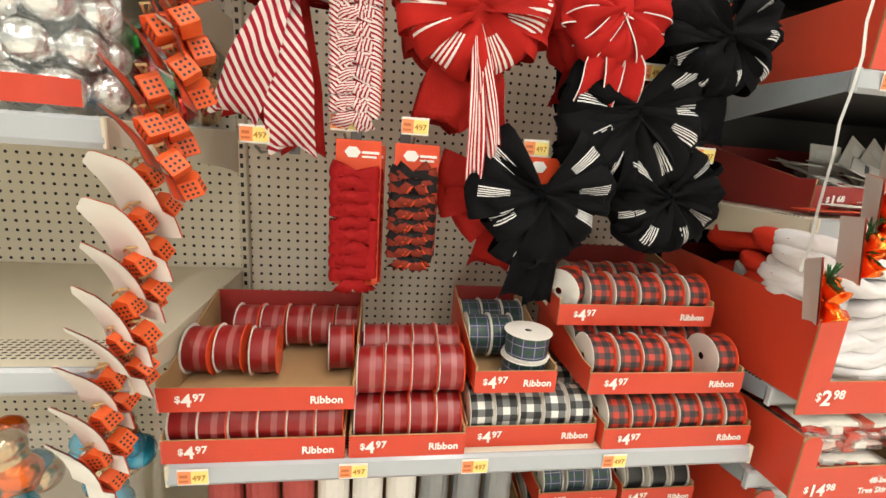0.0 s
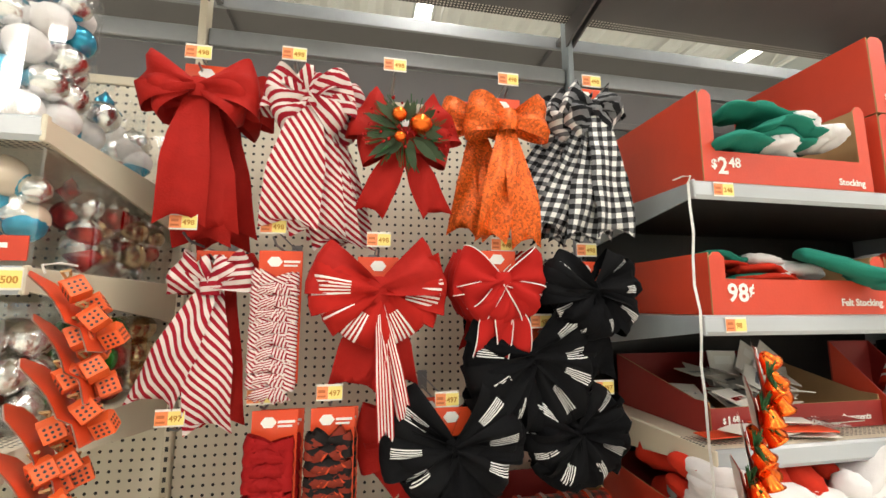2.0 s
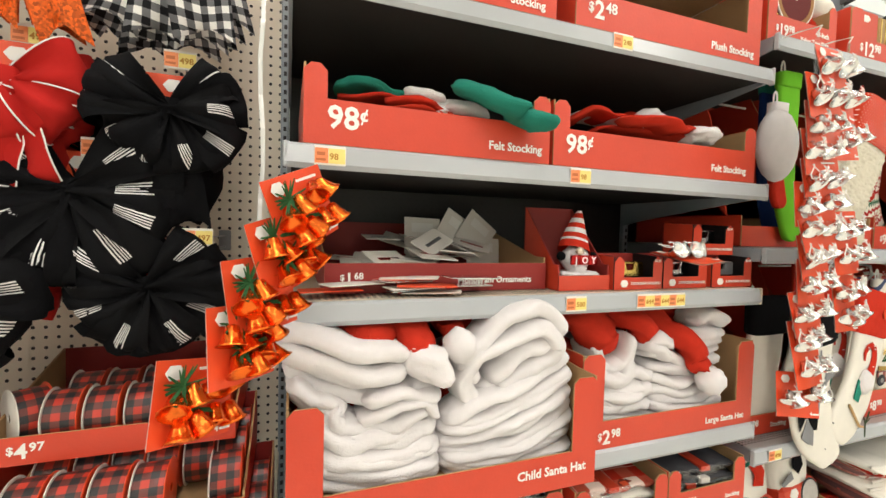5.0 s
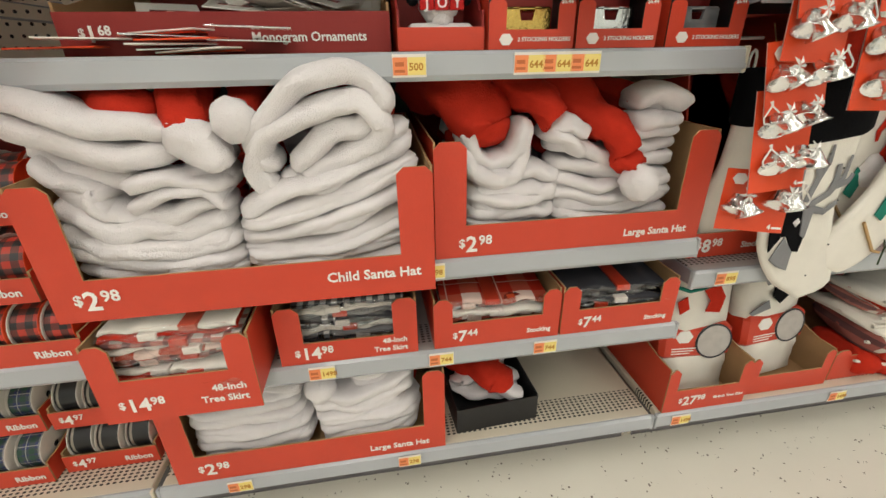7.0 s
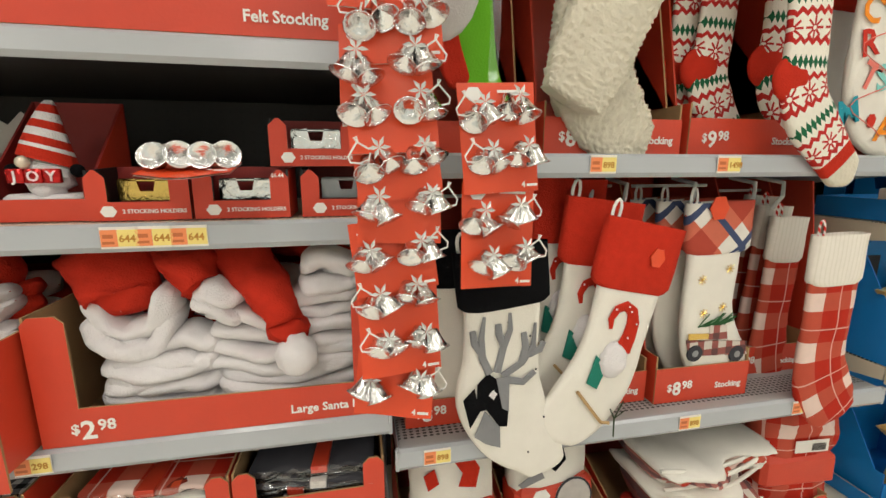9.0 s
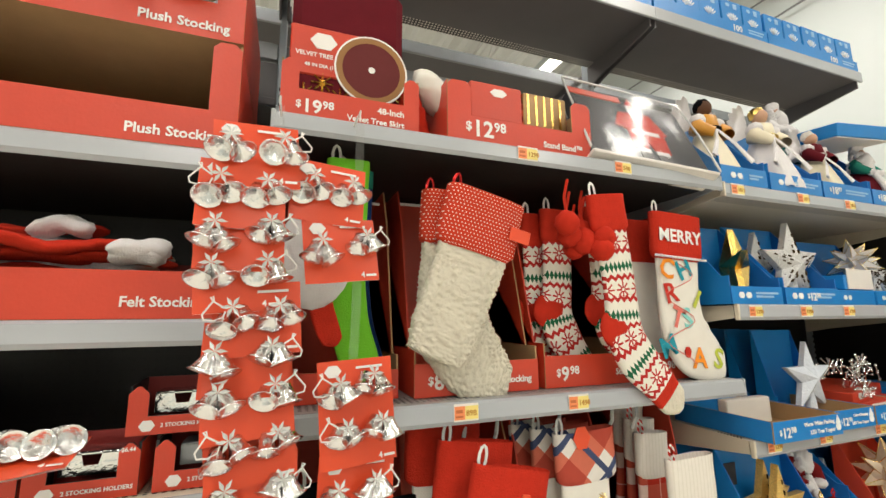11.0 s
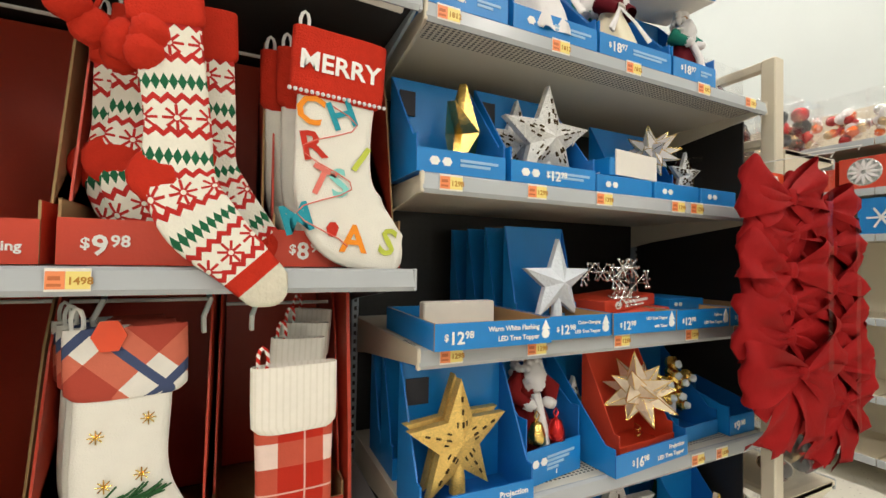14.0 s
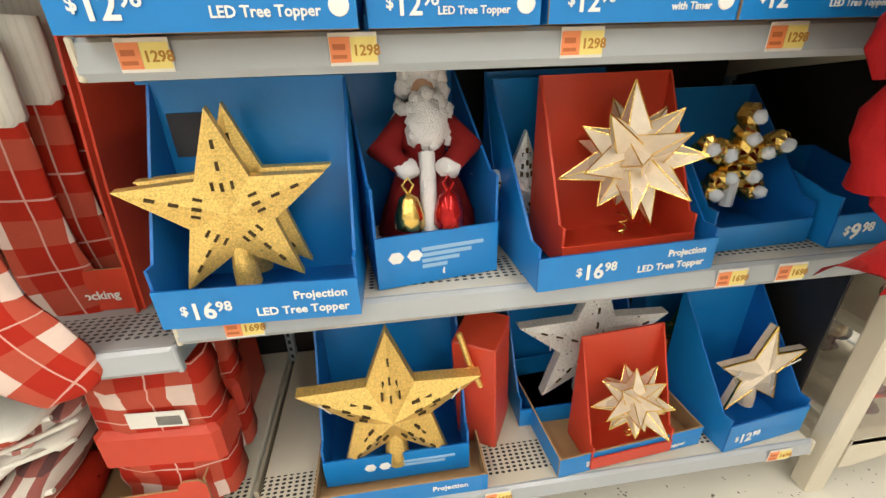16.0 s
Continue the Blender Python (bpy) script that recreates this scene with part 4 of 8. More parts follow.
mini_card(0.322, 0.155, 1.44, 0.09, 0.25, CANDYS, 1, "card of small red and white striped bows")
mini_card(0.326, 0.155, 1.108, 0.09, 0.27, CRIMSON, 2, "card of small red velvet bows")
mini_card(0.334, 0.2, 1.1, 0.09, 0.27, CRIMSON, 2, "card of small red velvet bows")
mini_card(0.442, 0.155, 1.108, 0.09, 0.2, BUFFALO, 3, "card of small red and black checked bows")
mini_card(0.45, 0.2, 1.1, 0.09, 0.2, BUFFALO, 3, "card of small red and black checked bows")


# ---- santa hats ----
def fold(g, path, r, flat, slot=0, seg=18, taper=1.0):
    """A soft rounded roll along a path that thins at its ends."""
    n = len(path)
    rows, pv = [], [Vector(p) for p in path]
    fine = []
    for i in range((n - 1) * 7 + 1):
        t = i / 7
        k = min(int(t), n - 2)
        u = t - k
        p0, p1, p2, p3 = pv[max(k - 1, 0)], pv[k], pv[k + 1], pv[min(k + 2, n - 1)]
        fine.append(0.5 * ((2 * p1) + (p2 - p0) * u + (2 * p0 - 5 * p1 + 4 * p2 - p3) * u * u + (3 * p1 - p0 - 3 * p2 + p3) * u ** 3))
    m = len(fine)
    ph = random.uniform(0, 50)
    fine = [p + Vector((0, noise.noise((i * 0.21, ph, 0)), noise.noise((ph, i * 0.24, 3)))) * r * 0.3 for i, p in enumerate(fine)]
    for i, p in enumerate(fine):
        t = i / (m - 1)
        e = min(1.0, (min(t, 1 - t) * m / 3.0 + 0.0004)) ** 0.5
        d = (fine[min(i + 1, m - 1)] - fine[max(i - 1, 0)]).normalized()
        up = Vector((0, 0, 1)) - d * d.z
        up.normalize()
        sd = d.cross(up)
        row = []
        for j in range(seg):
            a = 2 * math.pi * j / seg
            o = Vector((math.cos(a), math.sin(a), ph))
            k = 1 + 0.24 * noise.noise(p * 13 + o * 0.8) + 0.26 * noise.noise((o.x * 2.2 + ph, o.y * 2.2, i * 0.16)) + 0.08 * noise.noise(p * 60 + o * 2) + 0.05 * noise.noise(p * 170 + o * 5)
            row.append(p + (sd * math.cos(a) + up * math.sin(a) * flat) * r * (1 + (taper - 1) * t) * e * k)
        rows.append(row)
    g.grid(rows, slot, None, True)


def santa_hat(x, y, z, w, s, lean=0.0, cone=True, tip=None, rz=0.0, label="red plush santa hat with a white fur brim", pom=True, lift=0.0):
    h = empty("santa_hat", (x, y, z), label, "santa hat", "santa hats", (0, lean, rz))
    g = G()
    q = random.choice((-1, 1))
    up = s * 1.35 + lift
    fold(g, [(-q * w * 0.5, 0.03, -s * 0.3), (-q * w * 0.2, -0.015, -s * 0.25), (q * w * 0.2, -0.02, -s * 0.2), (q * w * 0.43, -0.01, 0.0), (q * w * 0.5, 0.0, up * 0.5),
             (q * w * 0.42, -0.008, up), (q * w * 0.1, -0.02, up * random.uniform(1.0, 1.4)), (-q * w * 0.25, -0.012, up * random.uniform(0.8, 1.2)), (-q * w * 0.48, 0.02, up * 0.7)], s * 1.2, 0.52)
    fold(g, [(-w * 0.48, 0.1, 0.0), (0, 0.06, s * 0.4), (w * 0.48, 0.1, 0.0)], s * 1.1, 0.9)
    part("brim", g, PLUSH, h, "white fur brim", smooth=True)
    if cone:
        c = G()
        tx, ty, tz = tip or (0.1, -0.03, 0.09)
        fine = [Vector((-w * 0.1, 0.14, s * 0.5)), Vector((-w * 0.05, 0.1, s * 2.2 + tz * 0.3)), Vector((tx * 0.4, 0.03, tz * 1.3)), Vector((tx * 0.8, ty * 0.6, tz * 0.95)), Vector((tx, ty, tz * 0.5))]
        path = [fine[int(k / 3)].lerp(fine[min(int(k / 3) + 1, 4)], (k % 3) / 3) for k in range(13)]
        c.tube(path, [w * (0.42 - 0.028 * k + 0.03 * math.sin(k * 2.1)) for k in range(13)], 14, flat=0.55)
        part("body", c, REDFELT, h, "red plush cone", smooth=True)
        if pom:
            part("pompom", G().ball((tx * 1.05, ty - 0.01, tz * 0.42), 0.036, seg=12, rings=9, rough=0.22), PLUSH, h, "white pompom", smooth=True)
    return h


def roll(g, path, deep, thick, lumps=0.26):
    """A smooth soft roll of plush along a path in a plane that faces the aisle: deep across, thick up and down."""
    pv = [Vector(p) for p in path]
    n, fine = len(pv), []
    for i in range((n - 1) * 8 + 1):
        k = min(i // 8, n - 2)
        u = i / 8 - k
        p0, p1, p2, p3 = pv[max(k - 1, 0)], pv[k], pv[k + 1], pv[min(k + 2, n - 1)]
        fine.append(0.5 * ((2 * p1) + (p2 - p0) * u + (2 * p0 - 5 * p1 + 4 * p2 - p3) * u * u + (3 * p1 - p0 - 3 * p2 + p3) * u ** 3))
    m, ph, rows = len(fine), random.uniform(0, 60), []
    fine = [p + Vector((0, 0.008 * noise.noise((i * 0.13, ph, 5)), 0.016 * noise.noise((i * 0.17, ph, 0)))) for i, p in enumerate(fine)]
    for i, p in enumerate(fine):
        t = i / (m - 1)
        e = min(1.0, min(t, 1 - t) * m / 2.5 + 0.0004) ** 0.4
        d = (fine[min(i + 1, m - 1)] - fine[max(i - 1, 0)]).normalized()
        up = d.cross(Vector((0, 1, 0))).normalized()
        row = []
        for j in range(20):
            a = 2 * math.pi * j / 20
            o = Vector((math.cos(a), math.sin(a), ph))
            k = 1 + lumps * noise.noise(p * 11 + o * 0.9) + 0.07 * noise.noise(p * 45 + o * 1.7) + 0.035 * noise.noise(p * 150 + o * 4)
            row.append(p + Vector((0, math.copysign(abs(o.x) ** 0.75, o.x) * deep * e * k, 0)) + up * math.copysign(abs(o.y) ** 0.8, o.y) * thick * e * k)
        rows.append(row)
    g.grid(rows, 0, None, True)


def brim_fold(path, y, thick, label="folded white santa hat brim in a carton", deep=0.05, bulge=0.012):
    """One folded hat brim of the heap; path: x and z along its visible edge."""
    n = len(path)
    y, thick = y + (0.0 if path[1][1] > 0.93 else 0.034), thick * 1.3
    h = empty("santa_hat", (path[0][0], y, path[0][1]), label, "santa hat", "santa hats")
    g = G()
    for side in (-1, 1):
        roll(g, [(px - path[0][0] + random.uniform(-0.006, 0.006), -bulge * math.sin(math.pi * i / (n - 1)) + random.uniform(-0.006, 0.01), pz - path[0][1] + side * thick * random.uniform(0.4, 0.62)) for i, (px, pz) in enumerate(path)], deep, thick * 0.62)
    part("brim", g, PLUSH, h, "white fur brim", smooth=True)
    g = G()
    roll(g, [(px - path[0][0], 0.075, pz - path[0][1]) for px, pz in path], 0.035, thick * 0.7)
    part("body", g, REDFELT, h, "red plush cone folded behind", smooth=True)
    return h


def draped_hat(path, r, taper, pom=0.036, cuff=0.0, label="red plush santa hat draped over the others"):
    """A red cone lying over the heap, from its wide end to its tip."""
    e = Vector(path[-1])
    h = empty("santa_hat", e, label, "santa hat", "santa hats")
    loc = [Vector(p) - e for p in path]
    g = G()
    fold(g, loc, r, 0.7, seg=20, taper=taper)
    part("body", g, REDFELT, h, "red plush cone", smooth=True)
    d = (loc[-1] - loc[-2]).normalized()
    if cuff:
        g = G()
        fold(g, [d * -0.02 + Vector((-cuff, 0.01, 0.0)), d * 0.01, d * 0.02 + Vector((cuff, 0.0, -0.005))], cuff, 0.95)
        part("brim", g, PLUSH, h, "white fur brim", smooth=True)
    elif pom:
        part("pompom", G().ball(d * pom * 0.7, pom, seg=16, rings=12, rough=0.2), PLUSH, h, "white pompom", smooth=True)
    return h


# child hats
c = carton(1.232, 1.858, 0.681, 0.045, 0.2, 0.225, 0.5, -0.06, label="large red carton heaped with child santa hats", pw=0.06, drop=0.03)
price(c, 0.035, -0.0015, -0.008, 0.036, "2", "98")
words(c, "Child Santa Hat", 0.6, -0.0015, 0.004, 0.026, align="RIGHT")
for y, th, path in ((0.02, 0.027, ((1.205, 0.985), (1.27, 0.975), (1.35, 0.945), (1.455, 0.915))), (0.025, 0.024, ((1.225, 0.935), (1.29, 0.902), (1.39, 0.878), (1.47, 0.888), (1.525, 0.868))),
                    (0.01, 0.022, ((1.24, 0.9), (1.285, 0.862), (1.32, 0.84), (1.31, 0.815), (1.37, 0.795), (1.45, 0.8), (1.515, 0.812))), (-0.005, 0.019, ((1.36, 0.838), (1.42, 0.856), (1.49, 0.852), (1.52, 0.835))),
                    (0.0, 0.024, ((1.25, 0.825), (1.3, 0.785), (1.37, 0.768), (1.45, 0.768), (1.52, 0.785))), (-0.005, 0.022, ((1.25, 0.775), (1.34, 0.74), (1.43, 0.735), (1.525, 0.75))), (0.0, 0.02, ((1.25, 0.735), (1.4, 0.708), (1.53, 0.716))),
                    (-0.005, 0.026, ((1.6, 0.845), (1.575, 0.9), (1.61, 0.955), (1.67, 0.99), (1.74, 0.998), (1.785, 0.965), (1.755, 0.925), (1.69, 0.9), (1.63, 0.868))),
                    (0.015, 0.022, ((1.6, 0.835), (1.67, 0.855), (1.73, 0.885), (1.83, 0.935))), (0.0, 0.023, ((1.52, 0.79), (1.61, 0.822), (1.7, 0.84), (1.84, 0.9))), (-0.005, 0.02, ((1.522, 0.764), (1.63, 0.788), (1.71, 0.806), (1.845, 0.86))),
                    (0.0, 0.02, ((1.52, 0.742), (1.65, 0.755), (1.73, 0.772), (1.845, 0.82))), (-0.005, 0.019, ((1.525, 0.72), (1.67, 0.728), (1.845, 0.775))), (0.0, 0.018, ((1.53, 0.7), (1.69, 0.702), (1.845, 0.735)))):
    brim_fold(path, y, th)
for hz in (0.72, 0.77, 0.82, 0.87):
    brim_fold(((1.27, hz), (1.4, hz - 0.01), (1.53, hz)), 0.15, 0.035)
    brim_fold(((1.55, hz - 0.01), (1.68, hz + 0.01), (1.81, hz + 0.02)), 0.15, 0.035)
draped_hat([(1.27, 0.3, 0.96), (1.3, 0.16, 0.985), (1.37, 0.06, 0.985), (1.425, 0.03, 0.955)], 0.055, 0.85, 0)
draped_hat([(1.4, 0.3, 0.97), (1.44, 0.14, 1.0), (1.465, 0.04, 0.985), (1.495, -0.01, 0.93)], 0.05, 0.75, 0, 0.036)
draped_hat([(1.5, 0.34, 0.97), (1.54, 0.2, 0.995), (1.56, 0.08, 0.985), (1.556, 0.01, 0.965)], 0.045, 0.5, 0.034)
# adult hats
c = carton(1.868, 2.43, 0.681, 0.066, 0.225, 0.235, 0.45, 0.0, label="red carton heaped with adult santa hats", pw=0.06)
price(c, 0.045, -0.0015, 0.012, 0.034, "2", "98")
words(c, "Large Santa Hat", 0.53, -0.0015, 0.018, 0.022, align="RIGHT")
for y, th, path in ((0.055, 0.024, ((1.93, 0.905), (1.955, 0.855), (2.0, 0.838), (2.04, 0.86), (2.055, 0.912))), (0.06, 0.024, ((1.945, 0.822), (2.02, 0.818), (2.09, 0.812), (2.13, 0.796))), (0.055, 0.022, ((1.935, 0.785), (2.0, 0.768), (2.08, 0.762), (2.13, 0.768))),
                    (0.05, 0.02, ((1.935, 0.745), (2.02, 0.733), (2.12, 0.735))), (0.05, 0.022, ((2.1, 0.918), (2.14, 0.908), (2.18, 0.88))), (0.06, 0.022, ((2.11, 0.862), (2.19, 0.853), (2.27, 0.84))), (0.06, 0.021, ((2.1, 0.8), (2.2, 0.787), (2.3, 0.78), (2.39, 0.79))),
                    (0.055, 0.02, ((2.12, 0.756), (2.25, 0.745), (2.39, 0.752))), (0.07, 0.021, ((2.19, 0.832), (2.3, 0.826), (2.39, 0.838))), (0.075, 0.022, ((2.24, 0.885), (2.32, 0.882), (2.395, 0.892))), (0.09, 0.026, ((2.28, 0.935), (2.33, 0.945), (2.385, 0.93))), (0.05, 0.016, ((1.95, 0.708), (2.15, 0.703), (2.39, 0.71)))):
    brim_fold(path, y, th)
for hz in (0.72, 0.77, 0.82, 0.87):
    brim_fold(((1.92, hz), (2.05, hz - 0.01), (2.15, hz)), 0.2, 0.035)
    brim_fold(((2.15, hz - 0.01), (2.27, hz + 0.01), (2.4, hz)), 0.2, 0.035)
draped_hat([(1.88, 0.3, 0.98), (1.92, 0.16, 0.985), (1.965, 0.08, 0.955), (1.985, 0.05, 0.885)], 0.074, 0.8, 0)
draped_hat([(2.0, 0.3, 0.98), (2.04, 0.16, 0.995), (2.09, 0.09, 0.96), (2.125, 0.05, 0.915)], 0.058, 0.7, 0)
draped_hat([(2.08, 0.32, 0.975), (2.14, 0.18, 0.99), (2.2, 0.09, 0.94), (2.25, 0.04, 0.87), (2.265, 0.015, 0.832)], 0.066, 0.5, 0.036)
draped_hat([(2.2, 0.36, 0.95), (2.26, 0.25, 0.975), (2.3, 0.17, 0.965), (2.33, 0.12, 0.955)], 0.05, 0.5, 0.034)

# lowest hats
c = carton(1.27, 1.88, 0.171, 0.075, 0.235, 0.24, 0.45, 0.0, label="red carton of large santa hats on the base deck", pw=0.05)
price(c, 0.05, -0.0015, 0.02, 0.034, "2", "98")
words(c, "Large Santa Hat", 0.57, -0.0015, 0.02, 0.022, align="RIGHT")
for y, th, path in ((0.05, 0.022, ((1.31, 0.335), (1.36, 0.318), (1.45, 0.322), (1.55, 0.31))), (0.05, 0.02, ((1.31, 0.295), (1.42, 0.28), (1.56, 0.285))), (0.045, 0.019, ((1.3, 0.258), (1.43, 0.242), (1.57, 0.252))), (0.05, 0.018, ((1.31, 0.22), (1.45, 0.212), (1.57, 0.22))),
                    (0.06, 0.022, ((1.36, 0.362), (1.43, 0.372), (1.5, 0.355), (1.56, 0.365))), (0.05, 0.021, ((1.57, 0.33), (1.66, 0.325), (1.75, 0.345), (1.82, 0.37))), (0.05, 0.019, ((1.57, 0.29), (1.68, 0.295), (1.8, 0.32))), (0.045, 0.018, ((1.58, 0.255), (1.7, 0.26), (1.83, 0.28))), (0.05, 0.018, ((1.58, 0.22), (1.7, 0.22), (1.83, 0.235))), (0.06, 0.02, ((1.66, 0.365), (1.74, 0.38), (1.82, 0.4)))):
    brim_fold(path, y, th)
draped_hat([(1.56, 0.3, 0.36), (1.58, 0.2, 0.39), (1.6, 0.12, 0.385), (1.6, 0.07, 0.37)], 0.04, 0.5, 0.036)
draped_hat([(1.7, 0.32, 0.36), (1.73, 0.22, 0.4), (1.76, 0.14, 0.405), (1.78, 0.1, 0.395)], 0.045, 0.5, 0.03)
# black tray with a red and white plush
c = carton(1.915, 2.13, 0.171, 0.075, 0.075, 0.09, 0.3, 0.03, BLACK, BLACK, rz=4, label="low black card tray on the base deck", cat="tray", side=0.08)
santa_hat(2.02, 0.15, 0.22, 0.15, 0.03, 5, False)
draped_hat([(1.95, 0.24, 0.24), (1.97, 0.18, 0.285), (2.02, 0.11, 0.29), (2.06, 0.08, 0.25)], 0.06, 0.7, 0, 0.022)


# ---- flat packed textiles ----
def packs(x0, x1, y0, y1, z0, n, h, mats, label, cat="tree skirt pack", lean=0.0):
    for i in range(n):
        p = empty("folded_textile_pack", (x0, y0 + random.uniform(0, 0.015), z0 + i * h), label, cat, "folded packs", (random.uniform(-1.5, 1.5), random.uniform(-1.6, 1.6), random.uniform(-5, 5)))
        w, d = x1 - x0, y1 - y0
        g = G()
        rows = []
        k = 20
        for a in range(k + 1):
            xx = w * a / k
            rows.append([(xx, yy, hh + 0.011 * noise.noise((xx * 24 + i * 5, yy * 9, hh * 30))) for yy, hh in ((0.004, 0), (0, h * 0.5), (0.006, h * 0.95), (d, h * 0.95), (d, 0))])
        g.grid(rows, 0, [[(r[0], r[1] + r[2]) for r in rr] for rr in rows])
        part("cloth", g, mats[i % len(mats)], p, smooth=True)
        q = random.uniform(0.1, 0.6)
        part("sleeve", G().box(w * q, w * (q + 0.13), -0.004, d * 0.6, h * 0.1, h * 1.0 + 0.003, c=0.001), (RED, PAPER, mats[0])[i % 3], p, "printed card sleeve")
        rows = [[(w * a / 14, -0.006 + 0.014 * noise.noise((a * 0.9, b * 0.9 + i * 3, 7)), h * (0.1 + 0.28 * b) + 0.008 * noise.noise((a * 0.8, b, i))) for b in range(5)] for a in range(15)]
        part("bag", G().grid(rows), FILM, p, "crinkled clear bag", smooth=True)


c = carton(1.25, 1.52, 0.466, 0.07, 0.145, 0.15, 0.36, -0.08, label="red carton of packed plaid tree skirts", pw=0.045, drop=0.022)
price(c, 0.03, -0.0015, 0.002, 0.03, "14", "98")
words(c, "48-Inch", 0.25, -0.0015, 0.028, 0.02, align="RIGHT")
words(c, "Tree Skirt", 0.25, -0.0015, 0.003, 0.02, align="RIGHT")
packs(1.27, 1.5, -0.06, 0.22, 0.475, 12, 0.0125, [REDPLAID, CANVAS, CHECKC, REDFELT, CANVAS, BUFFALO, CHECKC], "folded plaid tree skirt with a printed sleeve")
c = carton(1.543, 1.825, 0.466, 0.05, 0.135, 0.14, 0.36, 0.0, label="red carton of packed grey tree skirts", pw=0.05)
price(c, 0.03, -0.0015, 0.012, 0.03, "14", "98")
words(c, "48-Inch", 0.26, -0.0015, 0.032, 0.017, align="RIGHT")
words(c, "Tree Skirt", 0.26, -0.0015, 0.012, 0.017, align="RIGHT")
packs(1.57, 1.8, 0.03, 0.3, 0.475, 9, 0.0125, [GINGHAM, CHAR, GREY, CANVAS], "folded grey tree skirt with a printed sleeve")
for x0, x1, mm in ((1.86, 2.14, [REDPLAID, CANVAS, BUFFALO]), (2.145, 2.42, [CHAR, BLKFAB])):
    c = carton(x0, x1, 0.466, 0.06, 0.12, 0.12, 0.36, 0.0, label="low red carton of packed stockings", pw=0.04)
    price(c, 0.04, -0.0015, 0.015, 0.028, "7", "44")
    words(c, "Stocking", x1 - x0 - 0.02, -0.0015, 0.018, 0.016, align="RIGHT")
    packs(x0 + 0.02, x1 - 0.02, 0.02, 0.3, 0.475, 7, 0.0125, mm, "flat packed stocking in a sleeve", "packed stocking")

# ---- ornaments level ----
c = carton(1.3, 1.81, 1.051, 0.062, 0.062, 0.15, 0.36, 0.08, REDD, label="dark red tray of monogram ornaments", cat="ornament tray", side=0.075)
price(c, 0.03, -0.0015, 0.02, 0.024, "1", "68")
words(c, "Monogram Ornaments", 0.47, -0.0015, 0.018, 0.02, align="RIGHT")
for i in range(26):
    w, h = random.uniform(0.08, 0.12), random.uniform(0.06, 0.1)
    e = empty("ornament_card", (random.uniform(1.36, 1.72), random.uniform(0.14, 0.34), 1.075 + i * 0.0035), "white carded ornament lying in a tray", "ornament card", "ornament cards", (random.uniform(-8, 30), random.uniform(-30, 30) * (1 if i > 18 else 0.2), random.uniform(-40, 40)))
    part("card", G().box(-w / 2, w / 2, -h / 2, h / 2, 0, 0.0025, c=0.0006), PAPER, e)
    part("print", G().box(-w * 0.3, w * 0.3, -h * 0.1, h * 0.05, 0.0025, 0.003), STEEL if i % 3 else REDB, e)
for ex, ez, rr in ((1.64, 1.2, 32), (1.7, 1.2, 38), (1.57, 1.18, 2), (1.75, 1.13, 4)):
    e = empty("ornament_card", (ex, 0.3, ez - 0.06), "white carded ornament standing in a tray", "ornament card", "ornament cards", (-12, rr, 0))
    part("card", G().box(-0.05, 0.05, 0, 0.0025, 0, 0.1, c=0.0006), PAPER, e)
    part("print", G().box(-0.03, 0.03, -0.0005, 0, 0.06, 0.085), WHITE, e)
for i in range(12):
    e = empty("flat_ornament_pack", (random.uniform(1.3, 1.62), 0.01 + random.uniform(0, 0.06), 1.054 + i * 0.003), "flat red and silver ornament pack on the shelf edge", "ornament pack", "flat packs", (0, random.uniform(-3, 3), random.uniform(-25, 25)))
    part("card", G().box(-0.06, 0.06, -0.02, 0.03, 0, 0.0025, c=0.0006), (ORANGE, PAPER, SILVER)[i % 3], e)

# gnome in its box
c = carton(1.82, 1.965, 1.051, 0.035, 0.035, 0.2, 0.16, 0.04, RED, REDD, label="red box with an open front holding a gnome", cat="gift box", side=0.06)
gn = G()
NG = 15


def hat_ring(k):
    """A ring of the bent striped hat, k from the brim to the tip."""
    t = k / NG
    r = 0.037 * (1 - t) ** 0.85 + 0.005 * t
    bend = 0.012 * t * t
    return [(r * math.cos(a) + bend, r * math.sin(a), 0.078 + 0.088 * t + 0.012 * (1 - t) * math.cos(a + 2.6)) for a in [2 * math.pi * j / 18 for j in range(18)]]


for k in range(NG):
    gn.grid([hat_ring(k), hat_ring(k + 1)], 1 if k in (3, 6, 7, 10, 11, 14) else 0, None, True)
gn.ball((-0.012, -0.037, 0.079), 0.009, 3, 10, 7)
gn.ball((0, -0.004, 0.062), 0.032, 1, 14, 9, 0.95, 0.2)
gn.ball((0, -0.012, 0.04), 0.022, 1, 12, 8, 0.9, 0.3)
gn.box(-0.045, 0.045, -0.03, 0.03, 0.0, 0.024, 2, 0.004)
gn.box(-0.05, 0.05, -0.034, 0.034, 0.022, 0.034, 1, 0.005)
for sx in (-1, 1):
    gn.ball((sx * 0.042, -0.012, 0.067), 0.01, 5, 8, 6)
    gn.box(sx * 0.028 - 0.003, sx * 0.028 + 0.003, -0.036, -0.034, 0.004, 0.026, 1)
for q, ch in enumerate("JOY"):
    bx = -0.023 + 0.023 * q
    gn.box(bx - 0.011, bx + 0.011, -0.041, -0.034, 0.05, 0.07, 4, 0.001)
    me = lettering(ch, 0.02, WHITE, "CENTER")
    gn.add([(v.co.x + bx, v.co.y - 0.0418, v.co.z + 0.053) for v in me.vertices], [tuple(p.vertices) for p in me.polygons], 1)
